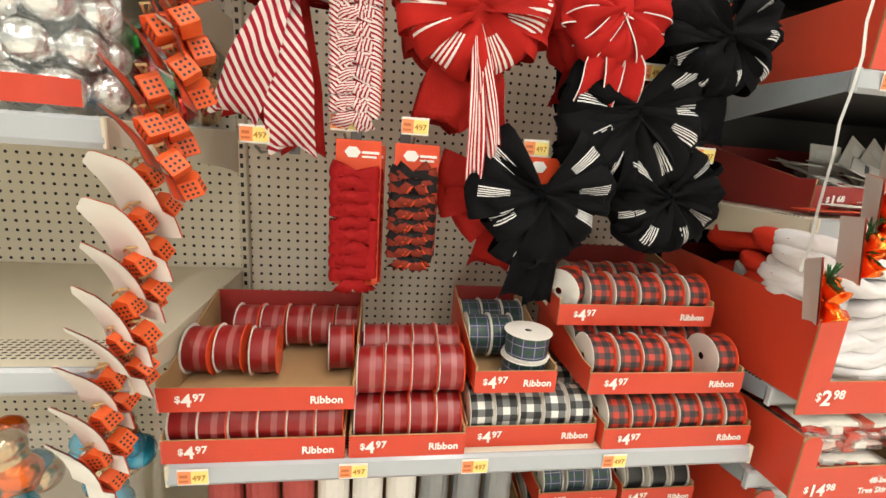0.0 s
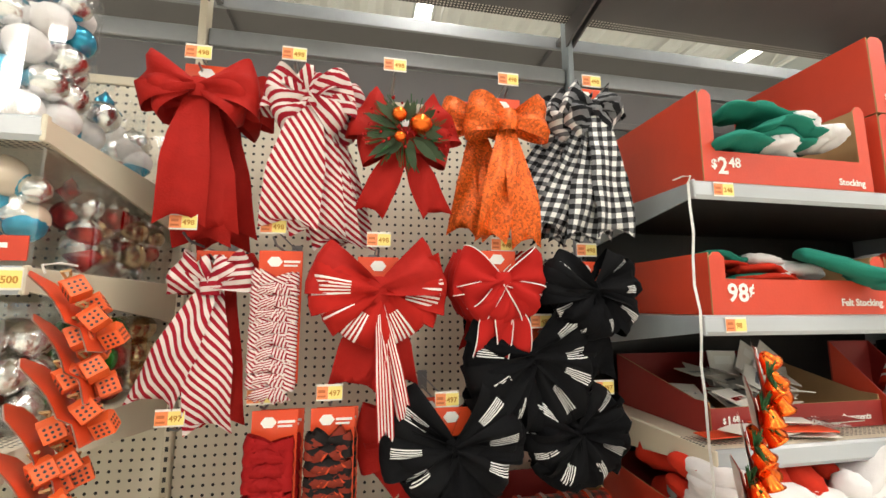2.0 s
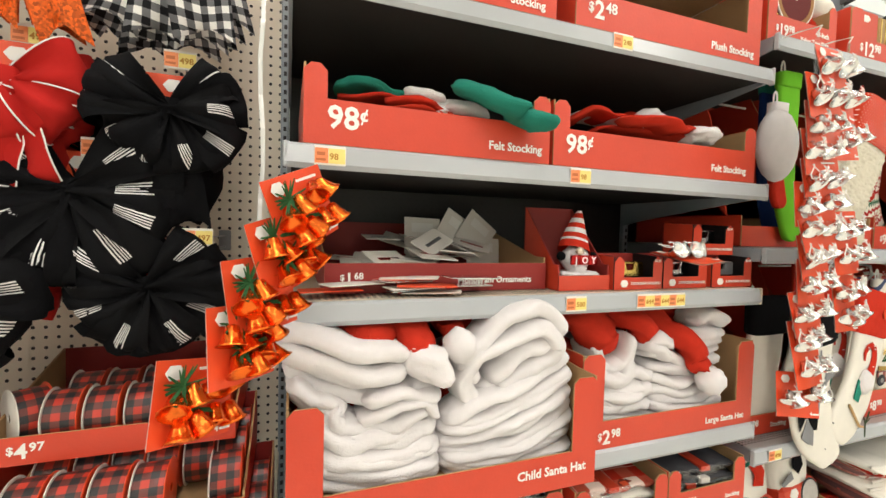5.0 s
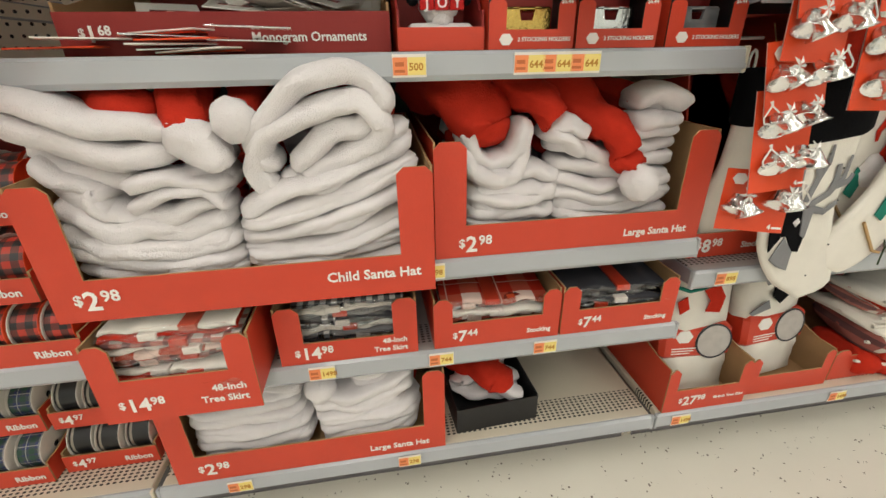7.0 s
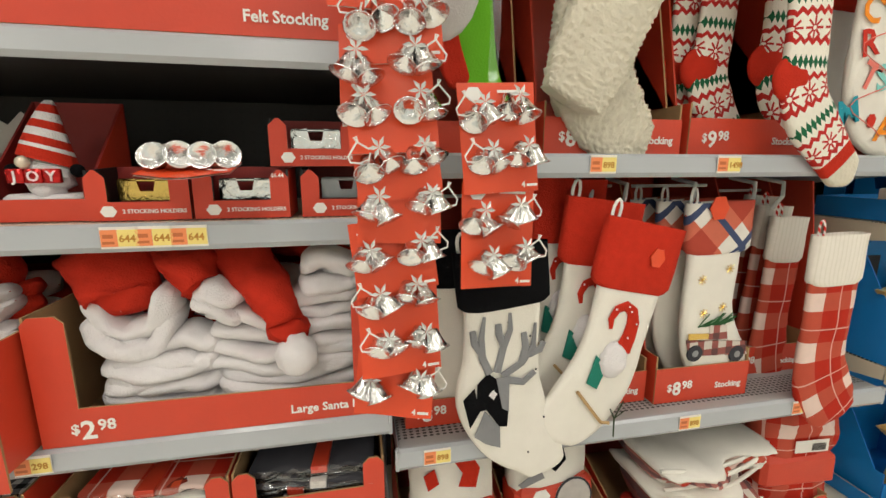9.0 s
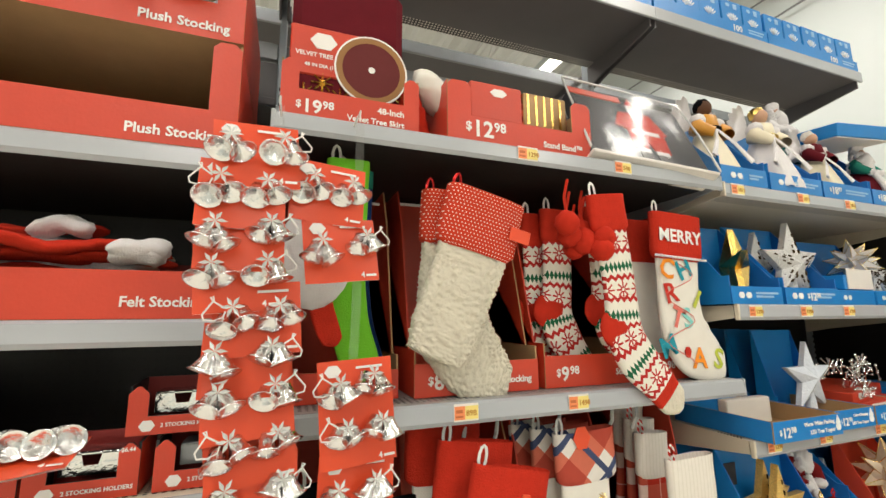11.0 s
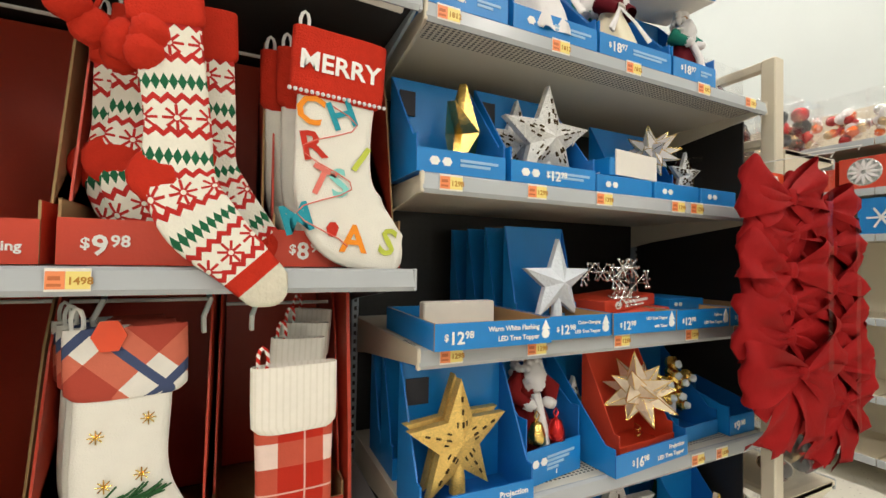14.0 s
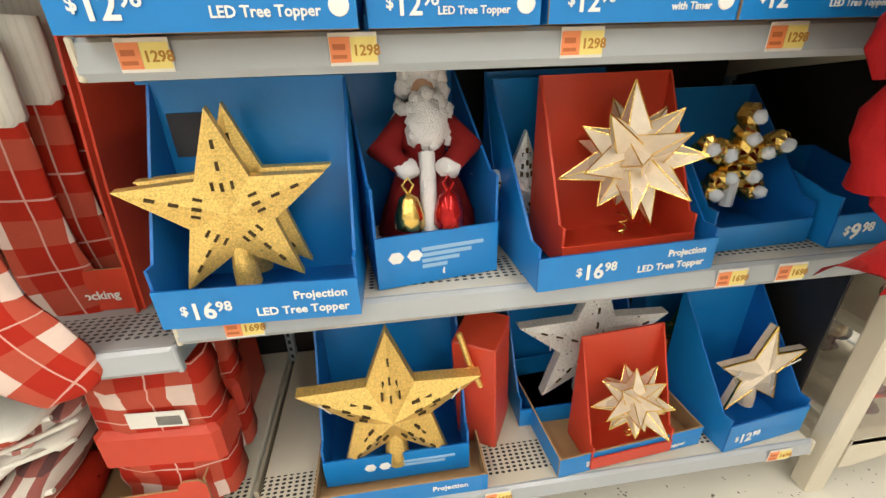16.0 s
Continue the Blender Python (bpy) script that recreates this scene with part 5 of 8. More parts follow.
gnome = tagged(new("gnome_figurine", gn.mesh("gnome_figurine", [REDFELT, PLUSH, CHAR, PEARL, REDB, BLKFAB], True)), "gnome figurine with a striped red hat on a plinth", "figurine")
gnome.matrix_world = pose(1.895, 0.09, 1.056) @ Matrix.Diagonal((1.08, 1.08, 1.12, 1))


def holder_box(x, y, z, clip, label):
    c = carton(x, x + 0.15, z, 0.03, 0.08, 0.085, 0.1, y, RED, BLACK, pw=0.03, label=label, cat="stocking holder", name="stocking_holder_box", group="stocking holder boxes")
    part("badge", G().plate([(0.03 + 0.012 * math.cos(k * math.pi / 3), 0.015 + 0.010 * math.sin(k * math.pi / 3)) for k in range(6)], -0.0015, 0), WHITE, c)
    words(c, "2 STOCKING HOLDERS", 0.05, -0.0015, 0.012, 0.009)
    words(c, "$6.44", 0.123, -0.0015, 0.068, 0.009)
    cl = G()
    cl.plate([(0.032, 0.03), (0.118, 0.03), (0.118, 0.062), (0.09, 0.066), (0.085, 0.045), (0.065, 0.045), (0.06, 0.066), (0.032, 0.062)], 0.03, 0.036)
    cl.box(0.032, 0.118, 0.03, 0.08, 0.06, 0.066, 0, 0.002)
    part("clip", cl, clip, c, "metal holder clip")


holder_box(1.97, 0.03, 1.051, GOLDS, "red box of gold stocking holders")
holder_box(2.125, 0.03, 1.051, SILVER, "red box of silver stocking holders")
holder_box(2.295, 0.03, 1.051, STEEL, "red box of dark stocking holders")
holder_box(2.245, 0.05, 1.137, SILVER, "red box of silver stocking holders stacked on others")


# ---- bell cards ----
def bell(g, m, s=1.0, slot=0, seg=10):
    g.lathe([(0.002 * s, 0.024 * s), (0.007 * s, 0.022 * s), (0.0095 * s, 0.012 * s), (0.013 * s, 0.003 * s), (0.0165 * s, 0), (0.0155 * s, 0), (0.011 * s, 0.004 * s), (0.0, 0.014 * s)], seg, m=m, slot=slot)


def bell_card(tag_mat, bell_mat, kind, seed, rows=1):
    random.seed(seed)
    c = empty("bell_pack", (0, 0, -50), "orange card of four silver jingle bells" if kind == "silver" else "orange card of shiny orange bells with greenery", "bell pack", kind + " bell packs")
    w, h = 0.125, 0.11 if rows == 1 else 0.165
    part("card", G().grid([[(x, 0.004 * math.sin(40 * x + seed) * q / 6, -h * q / 6) for x in [-w / 2 + w * k / 8 for k in range(9)]] for q in range(7)]), tag_mat, c, "orange printed card", smooth=True)
    part("rear_card", G().grid([[(x, 0.0025 + 0.004 * math.sin(40 * x + seed) * q / 6, -h * q / 6) for x in [-w / 2 + 0.001 + (w - 0.002) * k / 8 for k in range(9)]] for q in range(7)]), PAPER, c, "white card back", smooth=True)
    part("badge", G().plate([(-0.038 + 0.014 * math.cos(k * math.pi / 3), -0.017 + 0.011 * math.sin(k * math.pi / 3)) for k in range(6)], -0.004, -0.003), WHITE, c)
    part("small_print", G().box(0.0, 0.045, -0.004, -0.003, -0.016, -0.012), WHITE, c)
    words(c, "4", 0.03, -0.006, -h + 0.006, 0.013)
    part("print_line", G().box(0.039, 0.057, -0.006, -0.005, -h + 0.007, -h + 0.011), WHITE, c)
    spots = [(-0.034, -0.07), (0.034, -0.062)] if rows == 1 else [(-0.034, -0.065), (0.026, -0.055), (-0.026, -0.13), (0.032, -0.122)]
    if kind == "orange":
        spots = [(-0.03, -0.06), (0.03, -0.05), (-0.018, -0.095), (0.034, -0.09)]
    for i, (bx, bz) in enumerate(spots):
        bx, bz = bx + random.uniform(-0.005, 0.005), bz + random.uniform(-0.006, 0.006)
        for q in (-1, 1):
            g = G()
            m = pose(bx + q * 0.0165, -0.022, bz + random.uniform(-0.008, 0.006), random.uniform(-38, 0), q * random.uniform(-32, -8), random.uniform(-20, 20))
            bell(g, m, 1.32 if kind == "silver" else 1.25, seg=14)
            part("bell", g, bell_mat, c, "shiny metal bell", smooth=True)
        if kind == "silver":
            fl = G()
            for k in range(6):
                a, r = k * math.pi / 3 + i, 0.017
                fx, fz = bx, bz + 0.026
                fl.add([(fx, -0.032, fz), (fx + r * 0.5 * math.cos(a + 0.36), -0.034, fz + r * 0.5 * math.sin(a + 0.36)), (fx + r * math.cos(a), -0.03, fz + r * math.sin(a)), (fx + r * 0.5 * math.cos(a - 0.36), -0.034, fz + r * 0.5 * math.sin(a - 0.36))], [(0, 1, 2), (0, 2, 3)])
            part("flower", fl, STEEL2, c, "silver poinsettia")
            if i % 2 == seed % 2:
                sx = -1 if bx < 0 else 1
                st = [(bx + sx * (0.012 + 0.024 * math.sin(t * 0.5) + 0.008 * math.sin(t * 2)), -0.024, bz + 0.026 + 0.018 * math.sin(t)) for t in [k * 0.6 for k in range(11)]]
                part("cord", G().tube(st, 0.0014, 5), STRINGS, c, "white hanging cord")
        elif i % 2 == 0:
            nd = G()
            for k in range(26):
                a = random.uniform(0, 6.28)
                nd.tube([(bx, -0.012, bz + 0.03), (bx + 0.028 * math.cos(a), -0.012 - random.uniform(0, 0.018), bz + 0.03 + 0.028 * math.sin(a))], [0.003, 0.001], 4)
            tagged(part("greenery", nd, NEEDLE, c, "green pine sprig"), kind="stuff")
    return c


STEEL2 = M("matt_silver_leaf", (0.72, 0.72, 0.7), 0.4, 0.7)
SILCARD = [bell_card(ORANGE, SILVER, "silver", q) for q in (1, 2, 3)]
SILLONG = [bell_card(ORANGE, SILVER, "silver", q, 2) for q in (6, 7)]
ORCARD = [bell_card(ORANGE, COPPER, "orange", q) for q in (4, 5)]
random.seed(77)


def clip_strip(x, y, z0, z1, label, wd=0.006, wave=1.0, mat=None):
    s = empty("clip_strip", (x, y, z1), label, "clip strip", "clip strips")
    n = 12
    rows = [[(sx * wd + 0.005 * wave * math.sin(i * 1.4), 0.006 * wave * math.sin(i * 2.1), (z0 - z1) * i / n) for sx in (-1, 1)] for i in range(n + 1)]
    part("strip", G().grid(rows), mat or FILM2, s)
    part("hook", G().tube([(0, 0.0, 0), (0, -0.008, 0.012), (0, -y * 0.5, 0.018), (0, 0.014 - y, 0.018)], 0.002, 5), STRINGS, s)
    return s


FILM2 = M("frosted_plastic_strip", (0.62, 0.62, 0.6), 0.2)
clip_strip(2.46, -0.088, 0.75, 1.7, "clear plastic clip strip hung with bell packs", 0.008, 0.4, FILM)
for i, bz in enumerate((1.64, 1.575, 1.51, 1.45, 1.385, 1.325, 1.265, 1.2, 1.135, 1.06, 0.985, 0.85)):
    copy_thing(SILLONG[0] if i == 10 else SILCARD[i % 3], pose(2.443 + random.uniform(-.01, .01) - (0.02 if i < 4 else 0.0), -0.128 + 0.003 * i, bz, -8 + random.uniform(-3, 3), random.uniform(-6, 6), random.uniform(-10, 10)))
clip_strip(2.6, -0.08, 0.98, 1.7, "clear plastic clip strip hung with bell packs", 0.008, 0.4, FILM)
for q, (bx, bz, ry) in enumerate(((2.55, 1.6, 4), (2.565, 1.5, -5), (2.6, 1.262, -3), (2.608, 1.112, 3))):
    copy_thing(SILLONG[q - 2] if q > 1 else SILCARD[q + 1], pose(bx, -0.09 - 0.004 * (q % 2), bz, -6, ry, random.uniform(-8, 8)))
# silver bells pack lying on the boxes
copy_thing(SILCARD[1], pose(2.14, 0.04, 1.145, -80, 0, 4))
clip_strip(1.19, -0.03, 0.95, 1.62, "white plastic clip strip hung with orange bell packs", 0.0035, 0.6)
for i, (cx, cz, ry, rz) in enumerate(((1.235, 1.265, -20, 46), (1.215, 1.2, -14, 50), (1.19, 1.14, -4, 48), (1.17, 1.07, 4, 52), (1.115, 0.995, 12, 50))):
    copy_thing(ORCARD[i % 2], pose(cx, -0.11, cz, -8, ry, rz))


# ---- orange lantern cubes ----
def cube_card(seed):
    random.seed(seed)
    c = empty("lantern_ornament_card", (0, 0, -50), "white backed card with small orange pierced house ornaments", "ornament pack", "orange ornament packs")
    rows = [[(x * (0.12 if i == 0 else 0.9 if i == 1 else 1.0), -0.016 * math.sin(math.pi * i / 9) - 0.002 * i * (i > 6), -0.0165 * i) for x in (-0.04, 0.0, 0.04)] for i in range(10)]
    part("card", G().grid(rows), ORANGE, c, "orange card front", smooth=True)
    part("rear_card", G().grid([[(p[0] * 0.99, p[1] + 0.002, p[2]) for p in r] for r in rows]), PAPER, c, "white card back", smooth=True)
    for i, (bx, bz) in enumerate(((-0.018, -0.058), (0.02, -0.082), (-0.016, -0.108), (0.016, -0.135))):
        m = pose(bx, -0.038, bz, random.uniform(-15, 15), random.uniform(-25, 25), random.uniform(-30, 30)) @ Matrix.Scale(0.7, 4)
        g = G()
        g.box(-0.019, 0.019, -0.019, 0.019, -0.019, 0.017, 0, 0.0015)
        g.plate([(-0.019, 0.016), (0.019, 0.016), (0.0, 0.029)], -0.019, 0.019)
        h = G()
        for a in (-0.0095, 0, 0.0095):
            for b in (-0.011, -0.001, 0.009):
                ring = [(a + 0.003 * math.cos(k), b + 0.003 * math.sin(k)) for k in (0.5, 1.55, 2.6, 3.65, 4.7, 5.75)]
                for ax in "xy":
                    h.plate(ring, 0.019, 0.0197, ax)
                    h.plate(ring, -0.0197, -0.019, ax)
        house = part("ornament", g, CUBE, c, "orange pierced house ornament", at=m)
        tagged(part("hole_pattern", h, INK, house), kind="stuff")
        part("twine", G().tube([(0, 0, 0.028), (0.012, -0.008, 0.04), (-0.016, -0.006, 0.038), (-0.006, 0.006, 0.044), (0.018, 0.0, 0.034)], 0.003, 5), TWINE, house)
    return c


CUBE = M("orange_wood", (0.75, 0.11, 0.02), 0.5, var=0.1)
CUBES = [cube_card(q) for q in (11, 12)]


def CUBEX(t):
    return 0.035 - 0.13 * t ** 1.6


random.seed(91)
clip_strip(0.02, -0.06, 0.5, 1.4, "clear plastic clip strip hung with orange ornament packs", 0.006, 1.0, FILM)
for i in range(13):
    t = i / 12
    copy_thing(CUBES[i % 2], pose(CUBEX(t) + random.uniform(-.008, .008), -0.1 - 0.02 * t, 1.4 - 0.0605 * i, -30 + 1.2 * i + random.uniform(-4, 4), 4 + random.uniform(-8, 8), (104 if i < 5 else 148) + random.uniform(-9, 9)))


# ---- upper cartons of the hat section ----
def plush_heap(x0, x1, y, z, mats, n, label, r=0.026, cat="stocking"):
    for i in range(n):
        w = (x1 - x0) * random.uniform(0.45, 0.7)
        cx = random.uniform(x0 + w / 2, x1 - w / 2)
        h = empty("folded_stocking", (cx, y + random.uniform(0, 0.12), z + i * r * 0.6), label, cat, "folded stockings", (0, random.uniform(-8, 8), random.uniform(-12, 12)))
        g = G()
        fold(g, [(-w / 2, 0, 0), (-w / 4, -0.02, 0.012), (0.02, -0.01, 0.004), (w / 4, 0.01, 0.016), (w / 2, -0.01, 0)], r * 1.7, 0.24)
        part("cloth", g, mats[i % len(mats)], h, smooth=True)
        g = G()
        fold(g, [(w / 2 - 0.09, -0.03, 0.004), (w / 2 - 0.04, -0.035, 0.01), (w / 2, -0.03, 0.0)], r * 1.25, 0.5)
        part("cuff", g, PLUSH, h, "white plush cuff", smooth=True)


c = carton(1.255, 1.755, 1.331, 0.08, 0.14, 0.14, 0.45, 0.0, label="red carton of felt stockings", pw=0.04)
price(c, 0.04, -0.0015, 0.03, 0.042, "98", "¢", sign="")
words(c, "Felt Stocking", 0.48, -0.0015, 0.02, 0.024, align="RIGHT")
plush_heap(1.3, 1.72, 0.04, 1.4, [REDFELT, GREENFELT, REDFELT], 5, "folded felt stocking with a white cuff")
tl = empty("teal_felt_stocking", (1.64, -0.01, 1.45), "teal green felt stocking hanging over a carton edge", "stocking")
gg = G()
fold(gg, [(-0.09, 0.06, 0.03), (-0.03, 0.0, 0.0), (0.03, -0.025, -0.035), (0.08, -0.03, -0.055)], 0.045, 0.4)
part("cloth", gg, GREENFELT, tl, smooth=True)
c = carton(1.765, 2.39, 1.331, 0.08, 0.14, 0.14, 0.45, 0.0, label="red carton of felt stockings", pw=0.04)
price(c, 0.03, -0.0015, 0.03, 0.042, "98", "¢", sign="")
words(c, "Felt Stocking", 0.59, -0.0015, 0.02, 0.024, align="RIGHT")
plush_heap(1.82, 2.35, 0.04, 1.4, [REDFELT, PLUSH, REDFELT], 6, "folded red and white felt stocking")
c = carton(1.262, 1.76, 1.636, 0.075, 0.225, 0.225, 0.45, 0.0, label="tall red carton of plush stockings", pw=0.035)
price(c, 0.02, -0.0015, 0.02, 0.042, "2", "48")
words(c, "Stocking", 0.47, -0.0015, 0.012, 0.024, align="RIGHT")
plush_heap(1.3, 1.72, 0.03, 1.69, [GREENFELT], 7, "folded green plush stocking", 0.034)
for k, zz in ((0, 1.636), (1, 1.855)):
    c = carton(1.81, 2.385, zz, 0.075, 0.215, 0.215, 0.42, 0.0, label="tall red carton of plush stockings", pw=0.05)
    price(c, 0.03, -0.0015, 0.022, 0.04, "2", "48")
    words(c, "Plush Stocking", 0.55, -0.0015, 0.015, 0.026, align="RIGHT")
    plush_heap(1.86, 2.34, 0.03, zz + 0.03 + 0.03 * k, [REDFELT, PLUSH], 2 if k == 0 else 3, "folded red plush stocking", 0.03)
draped_hat([(1.9, 0.12, 1.99), (1.98, 0.05, 2.0), (2.1, 0.02, 1.955), (2.22, 0.01, 1.985), (2.27, 0.0, 1.98)], 0.05, 0.8, 0, 0.042, "red plush stocking with a white cuff draped in a carton")


# ---- stockings ----
def stocking_geo(pts, thick=0.024, seg=16, n=6, lump=0.0):
    """pts: x, z, width along the leg and foot. Returns a soft flat sleeve with UVs in metres."""
    P = [Vector((p[0], 0, p[1])) for p in pts]
    W = [p[2] for p in pts]
    fine = []
    k = len(P)
    for i in range((k - 1) * n + 1):
        t = i / n
        a = min(int(t), k - 2)
        u = t - a
        q = [P[max(a - 1, 0)], P[a], P[a + 1], P[min(a + 2, k - 1)]]
        w = [W[max(a - 1, 0)], W[a], W[a + 1], W[min(a + 2, k - 1)]]

        def cr(v):
            return 0.5 * (2 * v[1] + (v[2] - v[0]) * u + (2 * v[0] - 5 * v[1] + 4 * v[2] - v[3]) * u * u + (3 * v[1] - v[0] - 3 * v[2] + v[3]) * u ** 3)
        fine.append((cr(q), cr(w)))
    rows, uvs, ln = [], [], 0.0
    m = len(fine)
    for i, (p, w) in enumerate(fine):
        d = (fine[min(i + 1, m - 1)][0] - fine[max(i - 1, 0)][0]).normalized()
        sd = Vector((d.z, 0, -d.x)) * -1
        e = min(1.0, (m - 1 - i) / 5.0 + 0.0006) ** 0.5
        if i:
            ln += (p - fine[i - 1][0]).length
        row, ur = [], []
        for j in range(seg + 1):
            a = 2 * math.pi * j / seg
            ca, sa = math.cos(a), math.sin(a)
            cx = math.copysign(abs(ca) ** 0.7, ca)
            sy = math.copysign(abs(sa) ** 0.5, sa)
            rip = 0.0035 * noise.noise((p.x * 18 + ca, p.z * 18, sa * 2 + 5))
            wob = 1.0
            if lump:
                q3 = Vector((cx * w * 76, ln * 152 + 3, sa * 2)) + noise.noise_vector((cx * w * 40, ln * 80, sa)) * 0.9
                tuft = 0.9 - 1.7 * noise.voronoi(q3)[0][0]
                rip -= math.copysign(1, sa) * lump * tuft * abs(sy)
                wob += lump * 10 * tuft * abs(cx) ** 3
            row.append(p + sd * cx * w / 2 * e * wob + Vector((0, -sy * thick / 2 * (0.4 + 0.6 * e) + rip, 0)))
            ur.append((cx * w / 2, ln))
        rows.append(row)
        uvs.append(ur)
    return rows, uvs


FOOT_R = [(0, 0, 0.13), (0, -0.1, 0.125), (0.0, -0.2, 0.12), (0.005, -0.27, 0.125), (0.03, -0.325, 0.135), (0.075, -0.355, 0.11), (0.115, -0.37, 0.095), (0.14, -0.375, 0.07)]


def stocking(x, y, z, mat, cuffmat, cuff=0.09, scale=1.0, flip=False, rz=0.0, lean=0.0, label="", pts=FOOT_R, loop=STRINGS, toe=None, cuffw=1.18, thick=0.024, heel=None, lump=0.0, group="hanging stockings"):
    s = empty("christmas_stocking", (x, y, z), label, "stocking", group, (0, lean, rz))
    q = [((-a if flip else a) * scale, b * scale, w * scale) for a, b, w in pts]
    rows, uvs = stocking_geo(q, thick, 110, 30, lump) if lump else stocking_geo(q, thick)
    cut = len(rows) - (9 if toe else 0)
    band = 3 if toe and toe is not REDFELT else 0
    part("leg", G().grid(rows[:cut - band + 1], 0, uvs[:cut - band + 1]), mat, s, smooth=True)
    if band:
        part("toe_band", G().grid(rows[cut - band:cut + 1], 0, uvs[cut - band:cut + 1]), REDFELT, s, "red knitted band", smooth=True)
    if toe:
        part("toe", G().grid(rows[cut:], 0, uvs[cut:]), toe, s, smooth=True)
    w = q[0][2] * cuffw
    cr, cu = stocking_geo([(q[0][0], 0.012, w), (q[0][0], -cuff * 0.5, w * 1.0), (q[0][0], -cuff, w * 0.98), (q[0][0], -cuff - 0.002, w * 0.97)], thick * 1.35, 16, 4)
    part("cuff", G().grid(cr[:-3] if len(cr) > 8 else cr, 0, cu[:-3] if len(cr) > 8 else cu), cuffmat, s, smooth=True)
    lp = [(-0.008 * math.sin(t) - (w / 2 - 0.02), 0, 0.022 * (1 - math.cos(t))) for t in [k * 0.62 for k in range(11)]]
    part("hanging_loop", G().tube(lp, 0.0035, 5, flat=0.5), loop, s)
    return s


def felt(parent, pts, y, mat, name="applique", t=0.002):
    part(name, G().plate(pts, y - t, y), mat, parent)


def tall_box(x0, x1, z0, h, lip, yf=0.06, depth=0.4, label="", mat=RED, text="Stocking", whole="8", cents="98", pricex=0.03, words_on=True, outer=KRAFT):
    c = carton(x0, x1, z0, lip, lip, h, depth, yf, mat, KRAFT, label=label or "tall red display box of hanging stockings", side=lip + 0.03, cat="stocking display", name="stocking_display_box", group="stocking display boxes")
    w = x1 - x0
    for q in (0.0, w - 0.004):
        part("side_wall", G().plate([(depth * 0.12, lip + 0.03), (depth - 0.006, lip + 0.03), (depth - 0.006, h), (depth * 0.42, h), (depth * 0.3, h * 0.8)], q, q + 0.004, "x", 0, 1, 1), [mat, outer if q else RED], c)
    part("back_liner", G().box(0.006, w - 0.006, depth - 0.012, depth - 0.006, 0.01, h + 0.03, c=0.001), mat, c)
    part("header_rod", G().tube([(0.01, depth * 0.45, h - 0.03), (w - 0.01, depth * 0.45, h - 0.03)], 0.004, 6), STRINGS, c)
    if words_on:
        price(c, pricex, -0.0015, lip * 0.22, 0.034, whole, cents)
        words(c, text, w - 0.02, -0.0015, lip * 0.3, 0.021, align="RIGHT")
    return c


# second level: tall boxes
Z2 = 1.161
tall_box(2.47, 2.72, Z2, 0.5, 0.06, 0.08, words_on=False)
tall_box(2.75, 3.055, Z2, 0.5, 0.07)
tall_box(3.075, 3.375, Z2, 0.5, 0.075, whole="9")
tall_box(3.39, 3.645, Z2, 0.5, 0.07)
LEG = [(0, 0, 0.09), (0, -0.12, 0.085), (0, -0.22, 0.08), (0.01, -0.33, 0.08), (0.03, -0.4, 0.08), (0.05, -0.45, 0.07), (0.06, -0.475, 0.05)]
for i in range(2):
    stocking(2.6 + 0.02 * i, 0.06 + 0.06 * i, 1.655, LIME if i == 0 else M("navy_felt", (0.01, 0.03, 0.12), 0.9), LIME if i == 0 else GREENFELT, 0.03, label="slim green felt character stocking" if i == 0 else "slim navy felt stocking", pts=LEG, cuffw=1.02)
sf = G()
sf.ball((0, 0, 0), 0.075, 0, 14, 10, 1.35, 0.05)
sw = tagged(new("plush_santa_face", sf.mesh("plush_santa_face", PLUSH, True)), "white plush santa beard hanging among bell packs", "plush decoration")
sw.matrix_world = pose(2.535, 0.04, 1.45) @ Matrix.Diagonal((1, 0.5, 1, 1))
hat = stocking(2.545, 0.05, 1.56, REDFELT, PLUSH, 0.035, 0.6, label="small red felt stocking behind the bell packs", pts=LEG)
st = stocking(2.865, 0.06, 1.6, SHERPA, DOTS, 0.11, 1.0, label="cream sherpa stocking with a dotted red cuff", pts=[(0, 0, 0.17), (-0.005, -0.1, 0.165), (-0.01, -0.2, 0.16), (0.0, -0.3, 0.17), (0.05, -0.37, 0.16), (0.1, -0.4, 0.12), (0.13, -0.41, 0.08)], thick=0.05, lean=4, loop=REDB, lump=0.0068)
st2 = stocking(2.895, 0.0, 1.585, SHERPA, DOTS, 0.12, 1.0, True, label="cream sherpa stocking with a dotted red cuff folded over", pts=[(0, 0, 0.16), (0.0, -0.1, 0.16), (0.01, -0.2, 0.15), (0.025, -0.3, 0.14), (0.035, -0.36, 0.11)], thick=0.05, lean=15, loop=REDB, lump=0.0068)
part("paper_label", G().box(0.06, 0.11, -0.037, -0.035, -0.075, -0.045, c=0.0006), ORANGE, st2, "orange paper label")
KNIT = [(0, 0, 0.095), (0, -0.1, 0.095), (0, -0.2, 0.095), (-0.005, -0.28, 0.105), (0.015, -0.34, 0.115), (0.06, -0.4, 0.095), (0.09, -0.44, 0.085), (0.11, -0.465, 0.06)]
